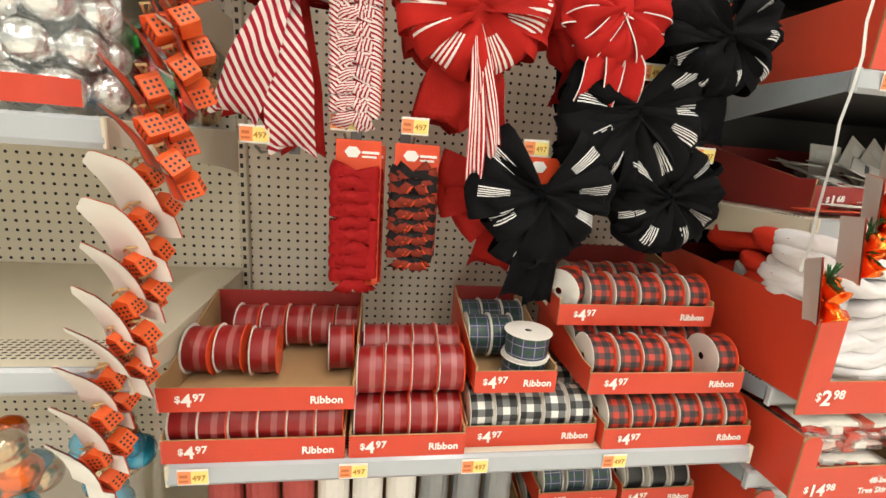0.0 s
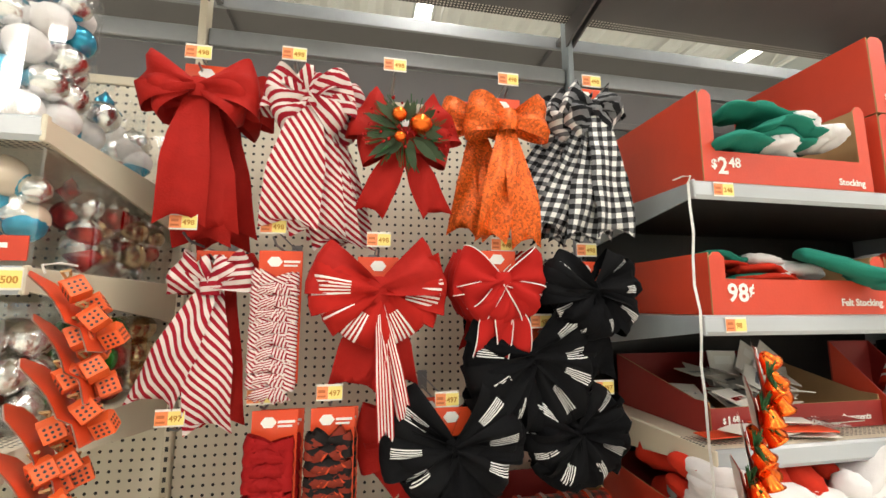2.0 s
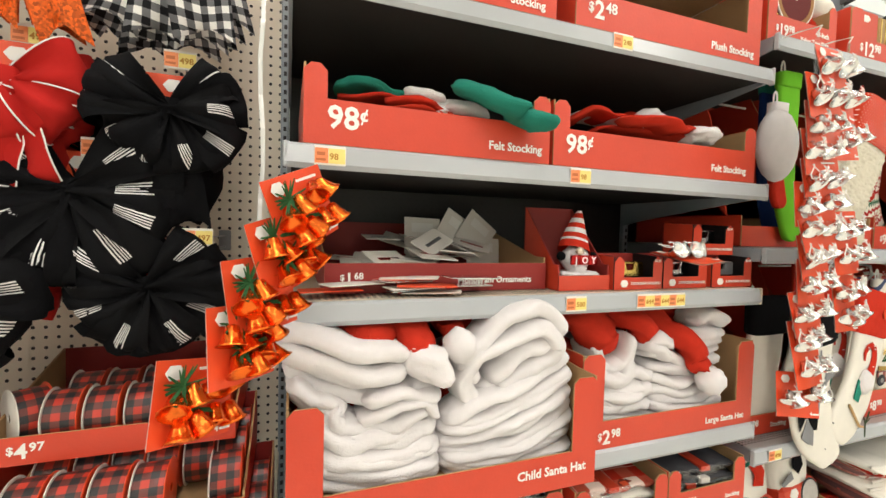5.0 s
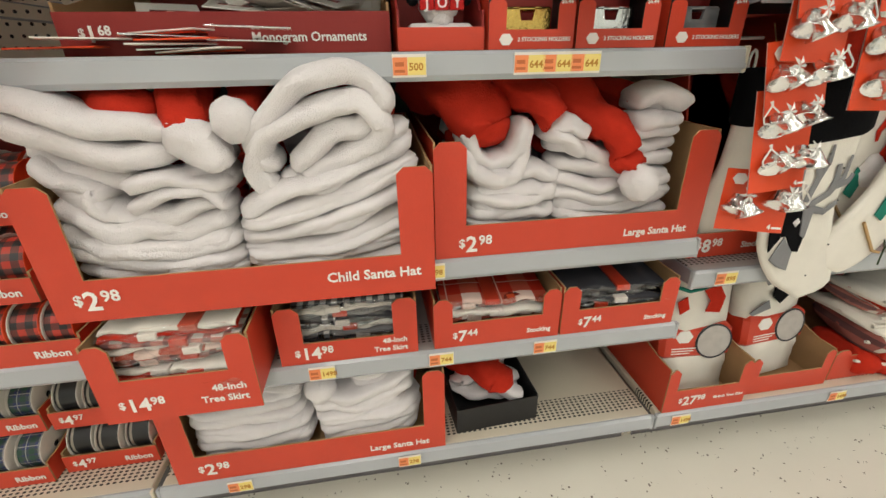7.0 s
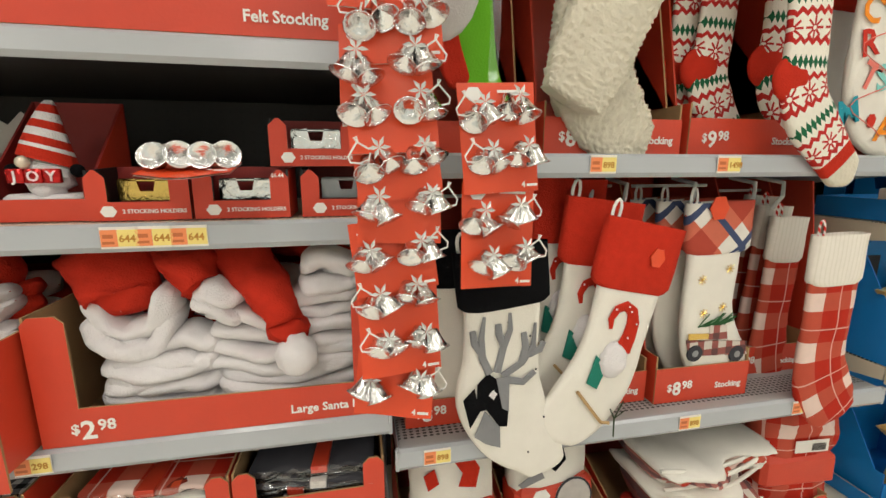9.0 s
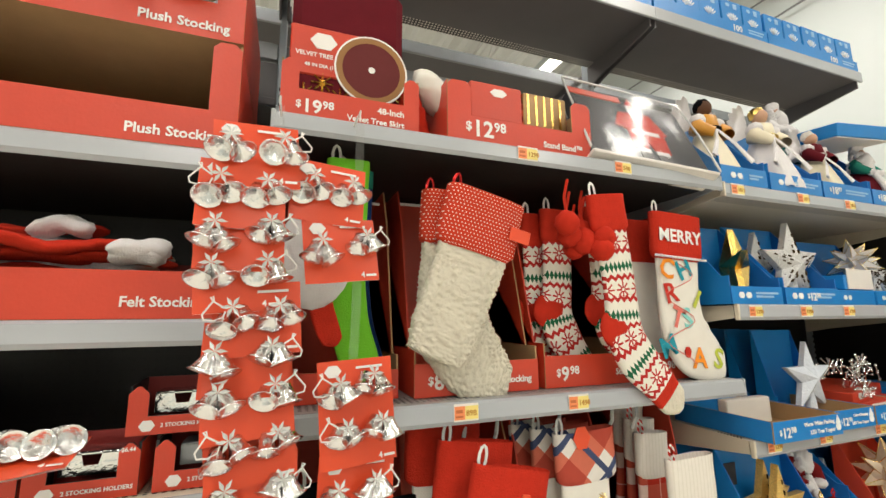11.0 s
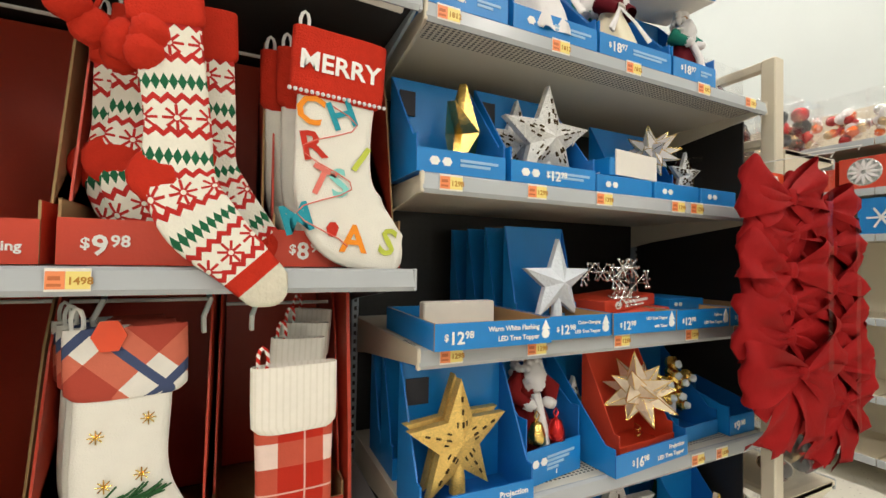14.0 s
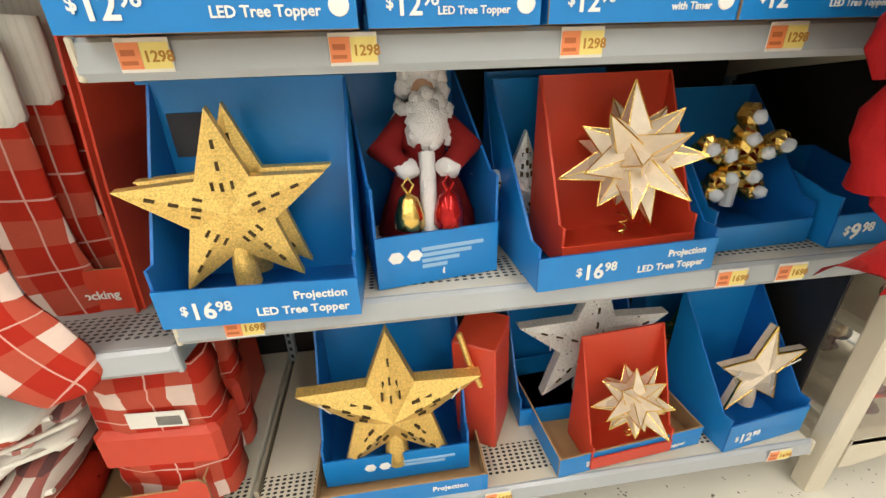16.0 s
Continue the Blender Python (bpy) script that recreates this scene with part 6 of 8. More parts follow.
for i, (sx, sy, sl) in enumerate(((3.13, 0.16, 0), (3.17, 0.12, 2), (3.27, 0.07, -3), (3.215, -0.02, -7))):
    s = stocking(sx, sy, 1.6 + 0.005 * i, FAIR, REDFELT, 0.075, 1.14 if i == 3 else 0.95, flip=False, label="knitted fair isle stocking in red, green and white", pts=[(a, b, w * (0.85 if i == 3 else 0.95)) for a, b, w in KNIT], lean=sl, toe=SHERPA if i == 3 else REDFELT)
    heel = G().ball((-0.025, 0, -0.345 if i == 3 else -0.29), 0.052, seg=14, rings=9)
    part("heel", heel, REDFELT, s, "red knitted heel", smooth=True, at=Matrix.Diagonal((1, 0.27, 0.9, 1)))
for i in range(8):
    px, pz = 3.09 + random.uniform(0, 0.12), 1.52 + random.uniform(-0.035, 0.03)
    p = empty("pompom_tassel", (px, -0.02 + 0.025 * (i % 3), pz), "red yarn pompom hanging on a cord", "pompom", "red pompoms")
    part("pompom", G().ball((0, 0, 0), 0.03, seg=12, rings=9, rough=0.15), REDFELT, p, smooth=True)
    part("cord", G().tube([(0, 0, 0.02), (0.01, 0.02, 0.07), (0.03, 0.03, 0.12)], 0.004, 5), REDFELT, p)
mst = stocking(3.505, 0.035, 1.6, CANVAS, REDFELT, 0.115, 1.0, label="white quilted stocking with coloured felt letters", pts=[(0, 0, 0.155), (0.0, -0.1, 0.15), (0.0, -0.2, 0.145), (0.01, -0.29, 0.155), (0.045, -0.35, 0.165), (0.1, -0.385, 0.125), (0.14, -0.4, 0.085), (0.155, -0.402, 0.06)], lean=3)
for sx in (-0.03, -0.06):
    stocking(3.505 + sx, 0.1 - sx, 1.6, CANVAS, REDFELT, 0.11, 1.0, label="white quilted stocking behind another", pts=[(0, 0, 0.14), (0, -0.2, 0.14), (0.02, -0.32, 0.15), (0.09, -0.39, 0.1)], lean=0)
trim = G()
for k in range(19):
    trim.ball((-0.09 + 0.01 * k, -0.017, -0.113), 0.0042, seg=6, rings=4)
tagged(part("cuff_trim", trim, PLUSH, mst, "white corded trim"), kind="stuff")
words(mst, "MERRY", 0, -0.0175, -0.07, 0.05, WHITE, "CENTER")
for i, (ch, lx, lz, rot) in enumerate((("C", -0.055, -0.17, 10), ("H", 0.02, -0.165, -25), ("R", -0.035, -0.235, -15), ("I", 0.04, -0.245, 30), ("S", 0.02, -0.3, -15), ("T", -0.03, -0.3, 20), ("M", -0.05, -0.375, -20), ("A", 0.05, -0.405, 0), ("S", 0.115, -0.405, 10))):
    part("felt_letter", lettering(ch, 0.075, LETTER[(0, 1, 2, 3, 4, 5, 1, 0, 3)[i]], "CENTER"), None, mst, at=pose(lx, -0.0145, lz, 0, rot, 0))
felt(mst, [(0.008 + 0.012 * math.cos(k), -0.365 + 0.015 * math.sin(k)) for k in (0.3, 1.2, 2.1, 3.0, 4.0, 4.7, 5.4)], -0.0135, LETTER[2])
lights = [(-0.01 + 0.05 * math.sin(t * 2.1), -0.015, -0.13 - 0.04 * t) for t in [k * 0.35 for k in range(20)]]
part("stitched_cord", G().tube(lights, 0.0012, 4), LETTER[5], mst)

# third level
Z3 = 0.598
tall_box(2.47, 2.7, Z3, 0.5, 0.06, words_on=True, pricex=0.02)
tall_box(2.75, 3.03, Z3, 0.52, 0.075)
tall_box(3.04, 3.29, Z3, 0.52, 0.085, 0.04, outer=RED)
tall_box(3.3, 3.55, Z3, 0.5, 0.075, 0.12, outer=RED)
DEER = [(0, 0, 0.155), (-0.005, -0.1, 0.15), (-0.015, -0.2, 0.15), (-0.025, -0.28, 0.175), (0.0, -0.36, 0.16), (0.04, -0.42, 0.12), (0.06, -0.455, 0.09), (0.065, -0.47, 0.06)]
dst = stocking(2.64, -0.02, 0.985, CANVAS, BLKFAB, 0.1, 1.0, label="white felt stocking with a grey deer and a black cuff", lean=-6, pts=DEER)
felt(dst, [(-0.07, -0.243), (-0.047, -0.224), (-0.028, -0.243), (-0.014, -0.311), (-0.019, -0.342), (-0.035, -0.338), (-0.057, -0.298), (-0.076, -0.298)], -0.0135, BLKFAB)
felt(dst, [(-0.033, -0.236), (-0.007, -0.236), (-0.014, -0.31), (-0.026, -0.3)], -0.0155, GREY)
felt(dst, [(-0.085, -0.35), (-0.06, -0.3), (-0.033, -0.34), (-0.036, -0.385), (-0.065, -0.37)], -0.0132, GREY)
felt(dst, [(-0.1, -0.27), (-0.076, -0.25), (-0.07, -0.3), (-0.092, -0.33)], -0.0132, BLKFAB)
felt(dst, [(-0.05, -0.268), (-0.04, -0.258), (-0.034, -0.268), (-0.042, -0.278)], -0.0157, PLUSH)
for pth in ([(-0.045, -0.225), (-0.056, -0.19), (-0.054, -0.15), (-0.045, -0.112)], [(-0.056, -0.18), (-0.068, -0.16), (-0.07, -0.135)], [(-0.03, -0.225), (-0.015, -0.18), (0.002, -0.145), (0.004, -0.112)], [(-0.012, -0.175), (-0.02, -0.15), (-0.02, -0.13)],
            [(-0.02, -0.235), (0.02, -0.215), (0.045, -0.185), (0.052, -0.14)], [(0.02, -0.213), (0.03, -0.185), (0.028, -0.155)], [(0.035, -0.2), (0.058, -0.195), (0.066, -0.18)], [(-0.01, -0.245), (0.02, -0.255), (0.045, -0.238)]):
    part("antler", G().tube([(p[0], -0.0145, p[1]) for p in pth], [0.008, 0.0075, 0.006, 0.003][:len(pth)], 6, flat=0.3), GREY, dst)
for k in range(9):
    part("dot", G().ball((0.0 + 0.06 * math.sin(k * 2.4), -0.0135, -0.13 - 0.035 * k), 0.0022, seg=6, rings=4), CHAR, dst)
stocking(2.6, 0.08, 1.0, CANVAS, BLKFAB, 0.1, 1.0, label="white felt stocking with a black cuff behind another", pts=DEER)
GN = [(0, 0, 0.15), (0.0, -0.1, 0.14), (0.0, -0.22, 0.135), (-0.01, -0.31, 0.15), (-0.04, -0.38, 0.15), (-0.075, -0.43, 0.12), (-0.09, -0.455, 0.07)]
for i in range(3):
    gst = stocking(2.93 - 0.05 * i, -0.02 + 0.06 * i, 1.02 + 0.04 * i, CANVAS, REDFELT, 0.12, 1.0, label="cream stocking with a skiing gnome and red cuff", lean=12 - 5 * i, pts=[(-a, b, w) for a, b, w in GN], flip=True)
    hat = [(0.014, -0.015, -0.245), (0.02, -0.015, -0.215), (0.021, -0.015, -0.185), (0.013, -0.015, -0.162), (-0.004, -0.015, -0.153), (-0.021, -0.015, -0.162), (-0.029, -0.015, -0.183), (-0.024, -0.015, -0.203)]
    part("gnome_hat", G().tube(hat, [0.019, 0.016, 0.014, 0.012, 0.0105, 0.009, 0.007, 0.004], 8, flat=0.25), REDFELT, gst, "red dotted gnome hat")
    for k, (dx, _, dz) in enumerate(hat[:6]):
        part("dot", G().ball((dx + 0.005 * (-1) ** k, -0.0195, dz), 0.002, seg=6, rings=4), PLUSH, gst)
    part("paper_label", G().plate([(0.03 + 0.016 * math.cos(k * math.pi / 3), -0.05 + 0.02 * math.sin(k * math.pi / 3)) for k in range(6)], -0.0215, -0.019), ORANGE, gst, "red paper label")
    part("gnome_beard", G().ball((0.0, -0.016, -0.265), 0.032, seg=10, rings=7, squash=1.2, rough=0.2), PLUSH, gst, smooth=True, at=Matrix.Diagonal((1, 0.5, 1, 1)) @ pose(0, -0.012, 0))
    felt(gst, [(-0.04, -0.26), (-0.01, -0.28), (-0.02, -0.33), (-0.045, -0.32)], -0.015, GREENFELT)
    part("ski", G().tube([(-0.06, -0.016, -0.34), (0.01, -0.016, -0.4), (0.03, -0.016, -0.4)], 0.0035, 5), TWINE, gst)
    part("twig", G().tube([(0.05, -0.015, -0.43), (0.04, -0.015, -0.39), (0.05, -0.015, -0.35)], 0.002, 4).tube([(0.04, -0.015, -0.39), (0.06, -0.015, -0.37)], 0.0015, 4).tube([(0.04, -0.015, -0.39), (0.025, -0.015, -0.37)], 0.0015, 4), LEAF, gst)
TRUCK = plaid("muted_plaid_patch", (0.6, 0.54, 0.48), (0.3, 0.1, 0.085), (0.13, 0.06, 0.06), 26.0, 0.45)
TR = [(0, 0, 0.13), (-0.005, -0.1, 0.12), (-0.01, -0.2, 0.12), (0.0, -0.27, 0.135), (0.03, -0.33, 0.14), (0.075, -0.36, 0.11), (0.105, -0.37, 0.07)]
for i in range(3):
    t_ = stocking(3.172 - 0.025 * i, 0.06 + 0.06 * i, 1.05, CANVAS, TARTAN, 0.1, 1.12, label="cream stocking with an appliqued truck and plaid cuff", pts=TR, lean=-2)
    if i:
        continue
    part("paper_label", G().plate([(-0.02 + 0.024 * math.cos(k * math.pi / 3), 0.0 + 0.028 * math.sin(k * math.pi / 3)) for k in range(6)], -0.0225, -0.02), ORANGE, t_, "red paper label")
    for fx, fz in ((-0.04, -0.16), (0.03, -0.14), (0.02, -0.23), (-0.03, -0.24)):
        sg = G()
        for a in range(4):
            ca, sa = 0.011 * math.cos(a * 0.785), 0.011 * math.sin(a * 0.785)
            sg.tube([(fx - ca, -0.0145, fz - sa), (fx + ca, -0.0145, fz + sa)], 0.0011, 4)
        part("stitched_snowflake", sg, GOLDS, t_)
    felt(t_, [(-0.07, -0.3), (0.09, -0.32), (0.1, -0.355), (-0.06, -0.34)], -0.0135, TRUCK)
    felt(t_, [(-0.01, -0.27), (0.035, -0.275), (0.04, -0.31), (-0.01, -0.305)], -0.014, TRUCK)
    felt(t_, [(-0.065, -0.285), (-0.012, -0.29), (-0.012, -0.303), (-0.065, -0.3)], -0.0145, GOLDS)
    for wx, wz in ((-0.045, -0.335), (0.07, -0.35)):
        part("wheel", G().lathe([(0.0, 0.004), (0.012, 0.004), (0.02, 0.003), (0.021, 0)], 14, m=pose(wx, -0.0135, wz, 90)), CHAR, t_)
        part("hub", G().lathe([(0.0, 0.0055), (0.008, 0.005), (0.009, 0.003)], 10, m=pose(wx, -0.0135, wz, 90)), STEEL, t_)
    tw = G()
    for k in range(22):
        a = random.uniform(-0.3, 0.7)
        ox = random.uniform(-0.05, 0.03)
        tw.tube([(ox, -0.0145, -0.272), (ox + 0.035 * math.cos(a), -0.0145, -0.272 + 0.03 * math.sin(a) + 0.01)], 0.0016, 4)
    part("pine_branch", tw, NEEDLE, t_)
RIBBED = stripes("ribbed_cream_knit", (0.82, 0.77, 0.69), (0.76, 0.71, 0.62), 90.0, 0.0, 0.3, 0.0)
PL = [(0, 0, 0.14), (0, -0.1, 0.135), (0.0, -0.2, 0.13), (0.0, -0.29, 0.14), (0.02, -0.355, 0.16), (0.05, -0.405, 0.145), (0.07, -0.43, 0.115), (0.078, -0.445, 0.08)]
CANDY = stripes("red_white_twist", (0.6, 0.03, 0.02), (0.8, 0.75, 0.7), 60.0, 0.0, 0.45)
for i, (sx, sy, sl, sc) in enumerate(((3.43, -0.005, -1, 1.0), (3.45, 0.13, 2, 0.96), (3.47, 0.19, 3, 0.94), (3.49, 0.25, 4, 0.92))):
    stocking(sx, sy, 0.98 + 0.022 * i, REDPLAID, RIBBED, 0.1, sc, label="red and white plaid stocking with a ribbed cream cuff", pts=[(a, b, w * 0.98) for a, b, w in PL] if i == 0 else [(a * 0.3, b, w * 0.75) for a, b, w in PL], lean=sl, cuffw=1.06, loop=CANDY)
for q in range(2):
    pw_ = empty("display_box_wall", (3.556 + 0.006 * q, 0.1 + 0.01 * q, 0.6), "tall red card side wall of a stocking display box", "display box")
    part("panel", G().plate([(0.0, 0.0), (0.34, 0.0), (0.34, 0.5), (0.07, 0.5), (0.02, 0.2)], 0, 0.004, "x"), RED, pw_)
for hx in (2.95, 3.12, 3.36, 2.87, 3.28):
    h = empty("plastic_hanger_clip", (hx, 0.1, 1.07), "clear plastic stocking hanger clip", "hanger clip", "hanger clips")
    part("clip", G().tube([(0, 0, -0.03), (0.0, -0.02, 0.0), (0.01, -0.01, 0.03), (0.0, 0.05, 0.04)], 0.005, 5), FILM2, h)

# base of the stocking section
c = carton(2.46, 2.7, 0.171, 0.07, 0.14, 0.2, 0.4, 0.0, label="red carton of packed stockings on the base deck", pw=0.03)
price(c, 0.04, -0.0015, 0.02, 0.03, "27", "98")
words(c, "48-Inch Tree Skirt", 0.23, -0.0015, 0.03, 0.012, align="RIGHT")
c = carton(2.72, 2.98, 0.171, 0.06, 0.12, 0.2, 0.4, 0.02, label="red carton of packed stockings on the base deck", pw=0.03)


PALEGREY = M("pale_grey_print", (0.5, 0.47, 0.44), 0.6, var=0.2, scale=40.0)


def skirt_pack(x, y, z, w, h, mat, label, deer=False, lean=8, plain=False):
    p = empty("tree_skirt_pack", (x, y, z), label, "tree skirt pack", "standing tree skirt packs", (-lean, 0, random.uniform(-6, 6)))
    g = G()
    rows = []
    for i in range(17):
        t = i / 16
        rows.append([((-0.5 + q) * w * (1 + 0.05 * noise.noise((t * 6, x, q * 3)) - 0.12 * max(0, t - 0.75)), yy + 0.022 * noise.noise((q * 4, t * 6, x)), t * h + 0.02 * noise.noise((q * 5, x, 2)) * t) for q, yy in ((0, 0.03), (0.03, 0), (0.3, -0.012), (0.7, -0.012), (0.97, 0), (1, 0.03), (0.97, 0.07), (0.03, 0.07))])
    g.grid(rows, 0, [[(r[0], r[2]) for r in rr] for rr in rows], True)
    g.add(rows[-1], [tuple(range(8))], 0)
    part("cloth", g, mat, p, smooth=True)
    part("card_band", G().box(-w / 2 - 0.002, w / 2 + 0.002, -0.02, 0.073, h * 0.3, h * 0.58, c=0.012), RED, p, "red printed card band")
    if plain:
        return p
    part("badge", G().plate([(-w * 0.2 + 0.025 * math.cos(k * math.pi / 3), h * 0.5 + 0.02 * math.sin(k * math.pi / 3)) for k in range(6)], -0.0215, -0.02), WHITE, p)
    part("picture", G().lathe([(0, 0.0022), (h * 0.14, 0.002), (h * 0.15, 0)], 28, m=pose(w * 0.22, -0.02, h * 0.45, 90)), PALEGREY, p, "round picture of a tree skirt")
    part("picture_ring", G().lathe([(h * 0.136, 0.003), (h * 0.15, 0.003), (h * 0.15, 0.001)], 28, m=pose(w * 0.22, -0.02, h * 0.45, 90)), CHAR, p)
    for k in range(3):
        part("print_line", G().box(-w * 0.36, w * (0.0 - 0.05 * k), -0.0215, -0.02, h * (0.395 - 0.022 * k), h * (0.403 - 0.022 * k)), WHITE, p)
    return p


skp = skirt_pack(2.58, 0.07, 0.18, 0.2, 0.34, CANVAS, "cream tree skirt pack with red applique and a card band")
felt(skp, [(0.0, 0.3), (0.04, 0.315), (0.06, 0.28), (0.05, 0.235), (0.01, 0.24), (0.02, 0.27)], -0.016, REDFELT)
felt(skp, [(-0.07, 0.27), (-0.045, 0.285), (-0.035, 0.25), (-0.06, 0.235)], -0.016, REDFELT)
part("garland", G().tube([(-0.08, -0.017, 0.315), (-0.04, -0.018, 0.3), (-0.01, -0.018, 0.305), (0.03, -0.018, 0.325)], 0.005, 6), GREENFELT, skp)
skp = skirt_pack(2.84, 0.09, 0.18, 0.21, 0.34, CANVAS, "white tree skirt pack with a grey deer and a red band", True)
felt(skp, [(-0.02, 0.31), (0.02, 0.3), (0.03, 0.25), (0.0, 0.225), (-0.03, 0.25)], -0.016, BLKFAB)
for sx in (-1, 1):
    part("antler", G().tube([(sx * 0.012, -0.017, 0.3), (sx * 0.05, -0.017, 0.29), (sx * 0.075, -0.017, 0.325)], 0.006, 6, flat=0.4), GREY, skp)
felt(skp, [(-0.1, 0.21), (-0.04, 0.24), (-0.03, 0.215), (-0.09, 0.2)], -0.016, GREY)
c = carton(3.0, 3.6, 0.171, 0.08, 0.1, 0.22, 0.4, 0.03, RED, label="low red carton of rolled tree skirts", pw=0.05)
price(c, 0.3, -0.0015, 0.02, 0.03, "27", "98")
for i, (mm, th, x0, x1, z0, z1) in enumerate(((REDFELT, 0.05, 3.06, 3.36, 0.235, 0.235), (TRUCK, 0.034, 3.07, 3.37, 0.305, 0.325), (CANVAS, 0.017, 3.06, 3.4, 0.355, 0.385), (CHECKC, 0.018, 3.07, 3.41, 0.385, 0.415), (REDPLAID, 0.014, 3.09, 3.37, 0.405, 0.435), (CANVAS, 0.014, 3.06, 3.39, 0.43, 0.46))):
    r = empty("folded_tree_skirt", (x0, 0.11, z0), "folded cream and red plaid tree skirt lying in a carton", "tree skirt", "folded tree skirts", (random.uniform(-6, 6), random.uniform(-3, 3), random.uniform(-9, 9)))
    g = G()
    roll(g, [((x1 - x0) * q / 4, -0.02 * math.sin(math.pi * q / 4), (z1 - z0) * q / 4 - 0.012 * math.sin(math.pi * q / 4)) for q in range(5)], 0.08 + 0.01 * (i % 3), th, 0.55)
    part("cloth", g, mm, r, smooth=True)
    part("edge_binding", G().tube([((x1 - x0) * q / 6, -0.085 - 0.02 * math.sin(math.pi * q / 6), (z1 - z0) * q / 6 - 0.012 * math.sin(math.pi * q / 6)) for q in range(7)], 0.005, 6), CANVAS, r, "cream bound edge", smooth=True)
    if i == 1:
        part("band", G().box(0.06, 0.2, -0.118, 0.06, -0.06, 0.03, c=0.012), RED, r, "red printed card band")
        part("badge", G().plate([(0.1 + 0.018 * math.cos(k * math.pi / 3), -0.01 + 0.014 * math.sin(k * math.pi / 3)) for k in range(6)], -0.1195, -0.118), WHITE, r)
for i in range(2):
    pk = skirt_pack(3.53, 0.07 + 0.1 * i, 0.19, 0.22, 0.32, REDPLAID, "red plaid tree skirt pack with a barcode label", lean=2, plain=True)
    part("barcode_label", G().box(-0.03, 0.07, -0.0225, -0.021, 0.2, 0.235, c=0.0004), PAPER, pk)
    bc = G()
    for k in range(14):
        bc.box(0.02 + k * 0.003, 0.0215 + k * 0.003, -0.0232, -0.0225, 0.205, 0.225)
    part("barcode", bc, INK, pk)

OCHRE = M("ochre_satin", (0.6, 0.27, 0.03), 0.45, var=0.1)
BRONZE = M("brown_gold_print", (0.3, 0.17, 0.06), 0.35, 0.3, var=0.2)
SKIN_PRINT = M("pale_pink_print", (0.6, 0.34, 0.25), 0.7)
# top of the stocking section
c = carton(2.455, 2.75, 1.731, 0.07, 0.135, 0.14, 0.3, 0.03, label="red carton of velvet tree skirts", pw=0.035)
price(c, 0.03, -0.0015, 0.02, 0.03, "19", "98")
words(c, "48-Inch", 0.26, -0.0015, 0.04, 0.02, align="RIGHT")
words(c, "Velvet Tree Skirt", 0.26, -0.0015, 0.015, 0.018, align="RIGHT")
v = empty("velvet_tree_skirt_pack", (2.6, 0.09, 1.74), "tall maroon velvet tree skirt pack with a red band", "tree skirt pack")
part("cloth", G().box(-0.13, 0.13, 0, 0.12, 0, 0.4, c=0.02), MAROON, v)
part("card_band", G().box(-0.132, 0.05, -0.004, 0.1, 0.13, 0.25, c=0.003), RED, v, "red printed band")
part("badge", G().plate([(-0.06 + 0.03 * math.cos(k * math.pi / 3), 0.215 + 0.022 * math.sin(k * math.pi / 3)) for k in range(6)], -0.006, -0.004), WHITE, v)
words(v, "VELVET TREE SKIRT", -0.12, -0.005, 0.175, 0.014)
words(v, "48 IN DIA (122 cm)", -0.1, -0.005, 0.15, 0.012)
part("picture", G().lathe([(0, 0.003), (0.08, 0.0028), (0.085, 0)], 32, m=pose(0.05, -0.004, 0.165, 90)), M("brown_velvet_print", (0.14, 0.03, 0.03), 0.7), v, "round picture of a tree skirt")
part("picture_ring", G().lathe([(0.068, 0.0036), (0.082, 0.0036)], 32, m=pose(0.05, -0.004, 0.165, 90)), M("bronze_print", (0.33, 0.17, 0.07), 0.6), v)
part("picture_rim", G().lathe([(0.082, 0.0036), (0.086, 0.0034), (0.086, 0)], 32, m=pose(0.05, -0.004, 0.165, 90)), WHITE, v)
part("picture_hub", G().lathe([(0, 0.0045), (0.008, 0.0042)], 12, m=pose(0.05, -0.004, 0.165, 90)), WHITE, v)
fl = G()
for k in range(6):
    cx, cz = -0.1 + k * 0.04, 0.085 + 0.03 * (k % 2)
    for a in range(8):
        fl.tube([(cx, -0.002, cz), (cx + 0.024 * math.cos(a * 0.785), -0.002, cz + 0.024 * math.sin(a * 0.785))], 0.0024, 4)
part("embroidery", fl, GOLDS, v, "gold snowflake embroidery")
wf = empty("white_plush_stocking_top", (2.8, 0.12, 1.735), "white and red plush stocking lying between cartons", "stocking")
g = G()
fold(g, [(-0.06, 0.02, 0.17), (-0.05, 0, 0.1), (-0.03, 0.0, 0.05), (0.0, 0, 0.0)], 0.035, 0.9)
part("cloth", g, REDFELT, wf, smooth=True)
g = G()
fold(g, [(-0.04, 0, 0.19), (0.0, -0.01, 0.17), (0.04, -0.01, 0.13), (0.08, 0.0, 0.09)], 0.036, 0.9)
part("cuff", g, CANVAS, wf, "cream plush cuff", smooth=True)
c = carton(2.82, 3.23, 1.731, 0.075, 0.16, 0.16, 0.32, 0.03, label="red carton of tree stand bands", pw=0.06)
price(c, 0.045, -0.0015, 0.025, 0.042, "12", "98")
words(c, "Stand Band™", 0.38, -0.0015, 0.022, 0.022, align="RIGHT")
sb = empty("stand_band_pack", (2.9, 0.08, 1.74), "plaid stand band pack with gold buckle print", "band pack")
part("cloth", G().box(0, 0.3, 0, 0.15, 0, 0.16, c=0.01), BUFFALO, sb)
part("card_band", G().box(0.0, 0.15, -0.004, 0.152, 0.09, 0.19, c=0.003), RED, sb)
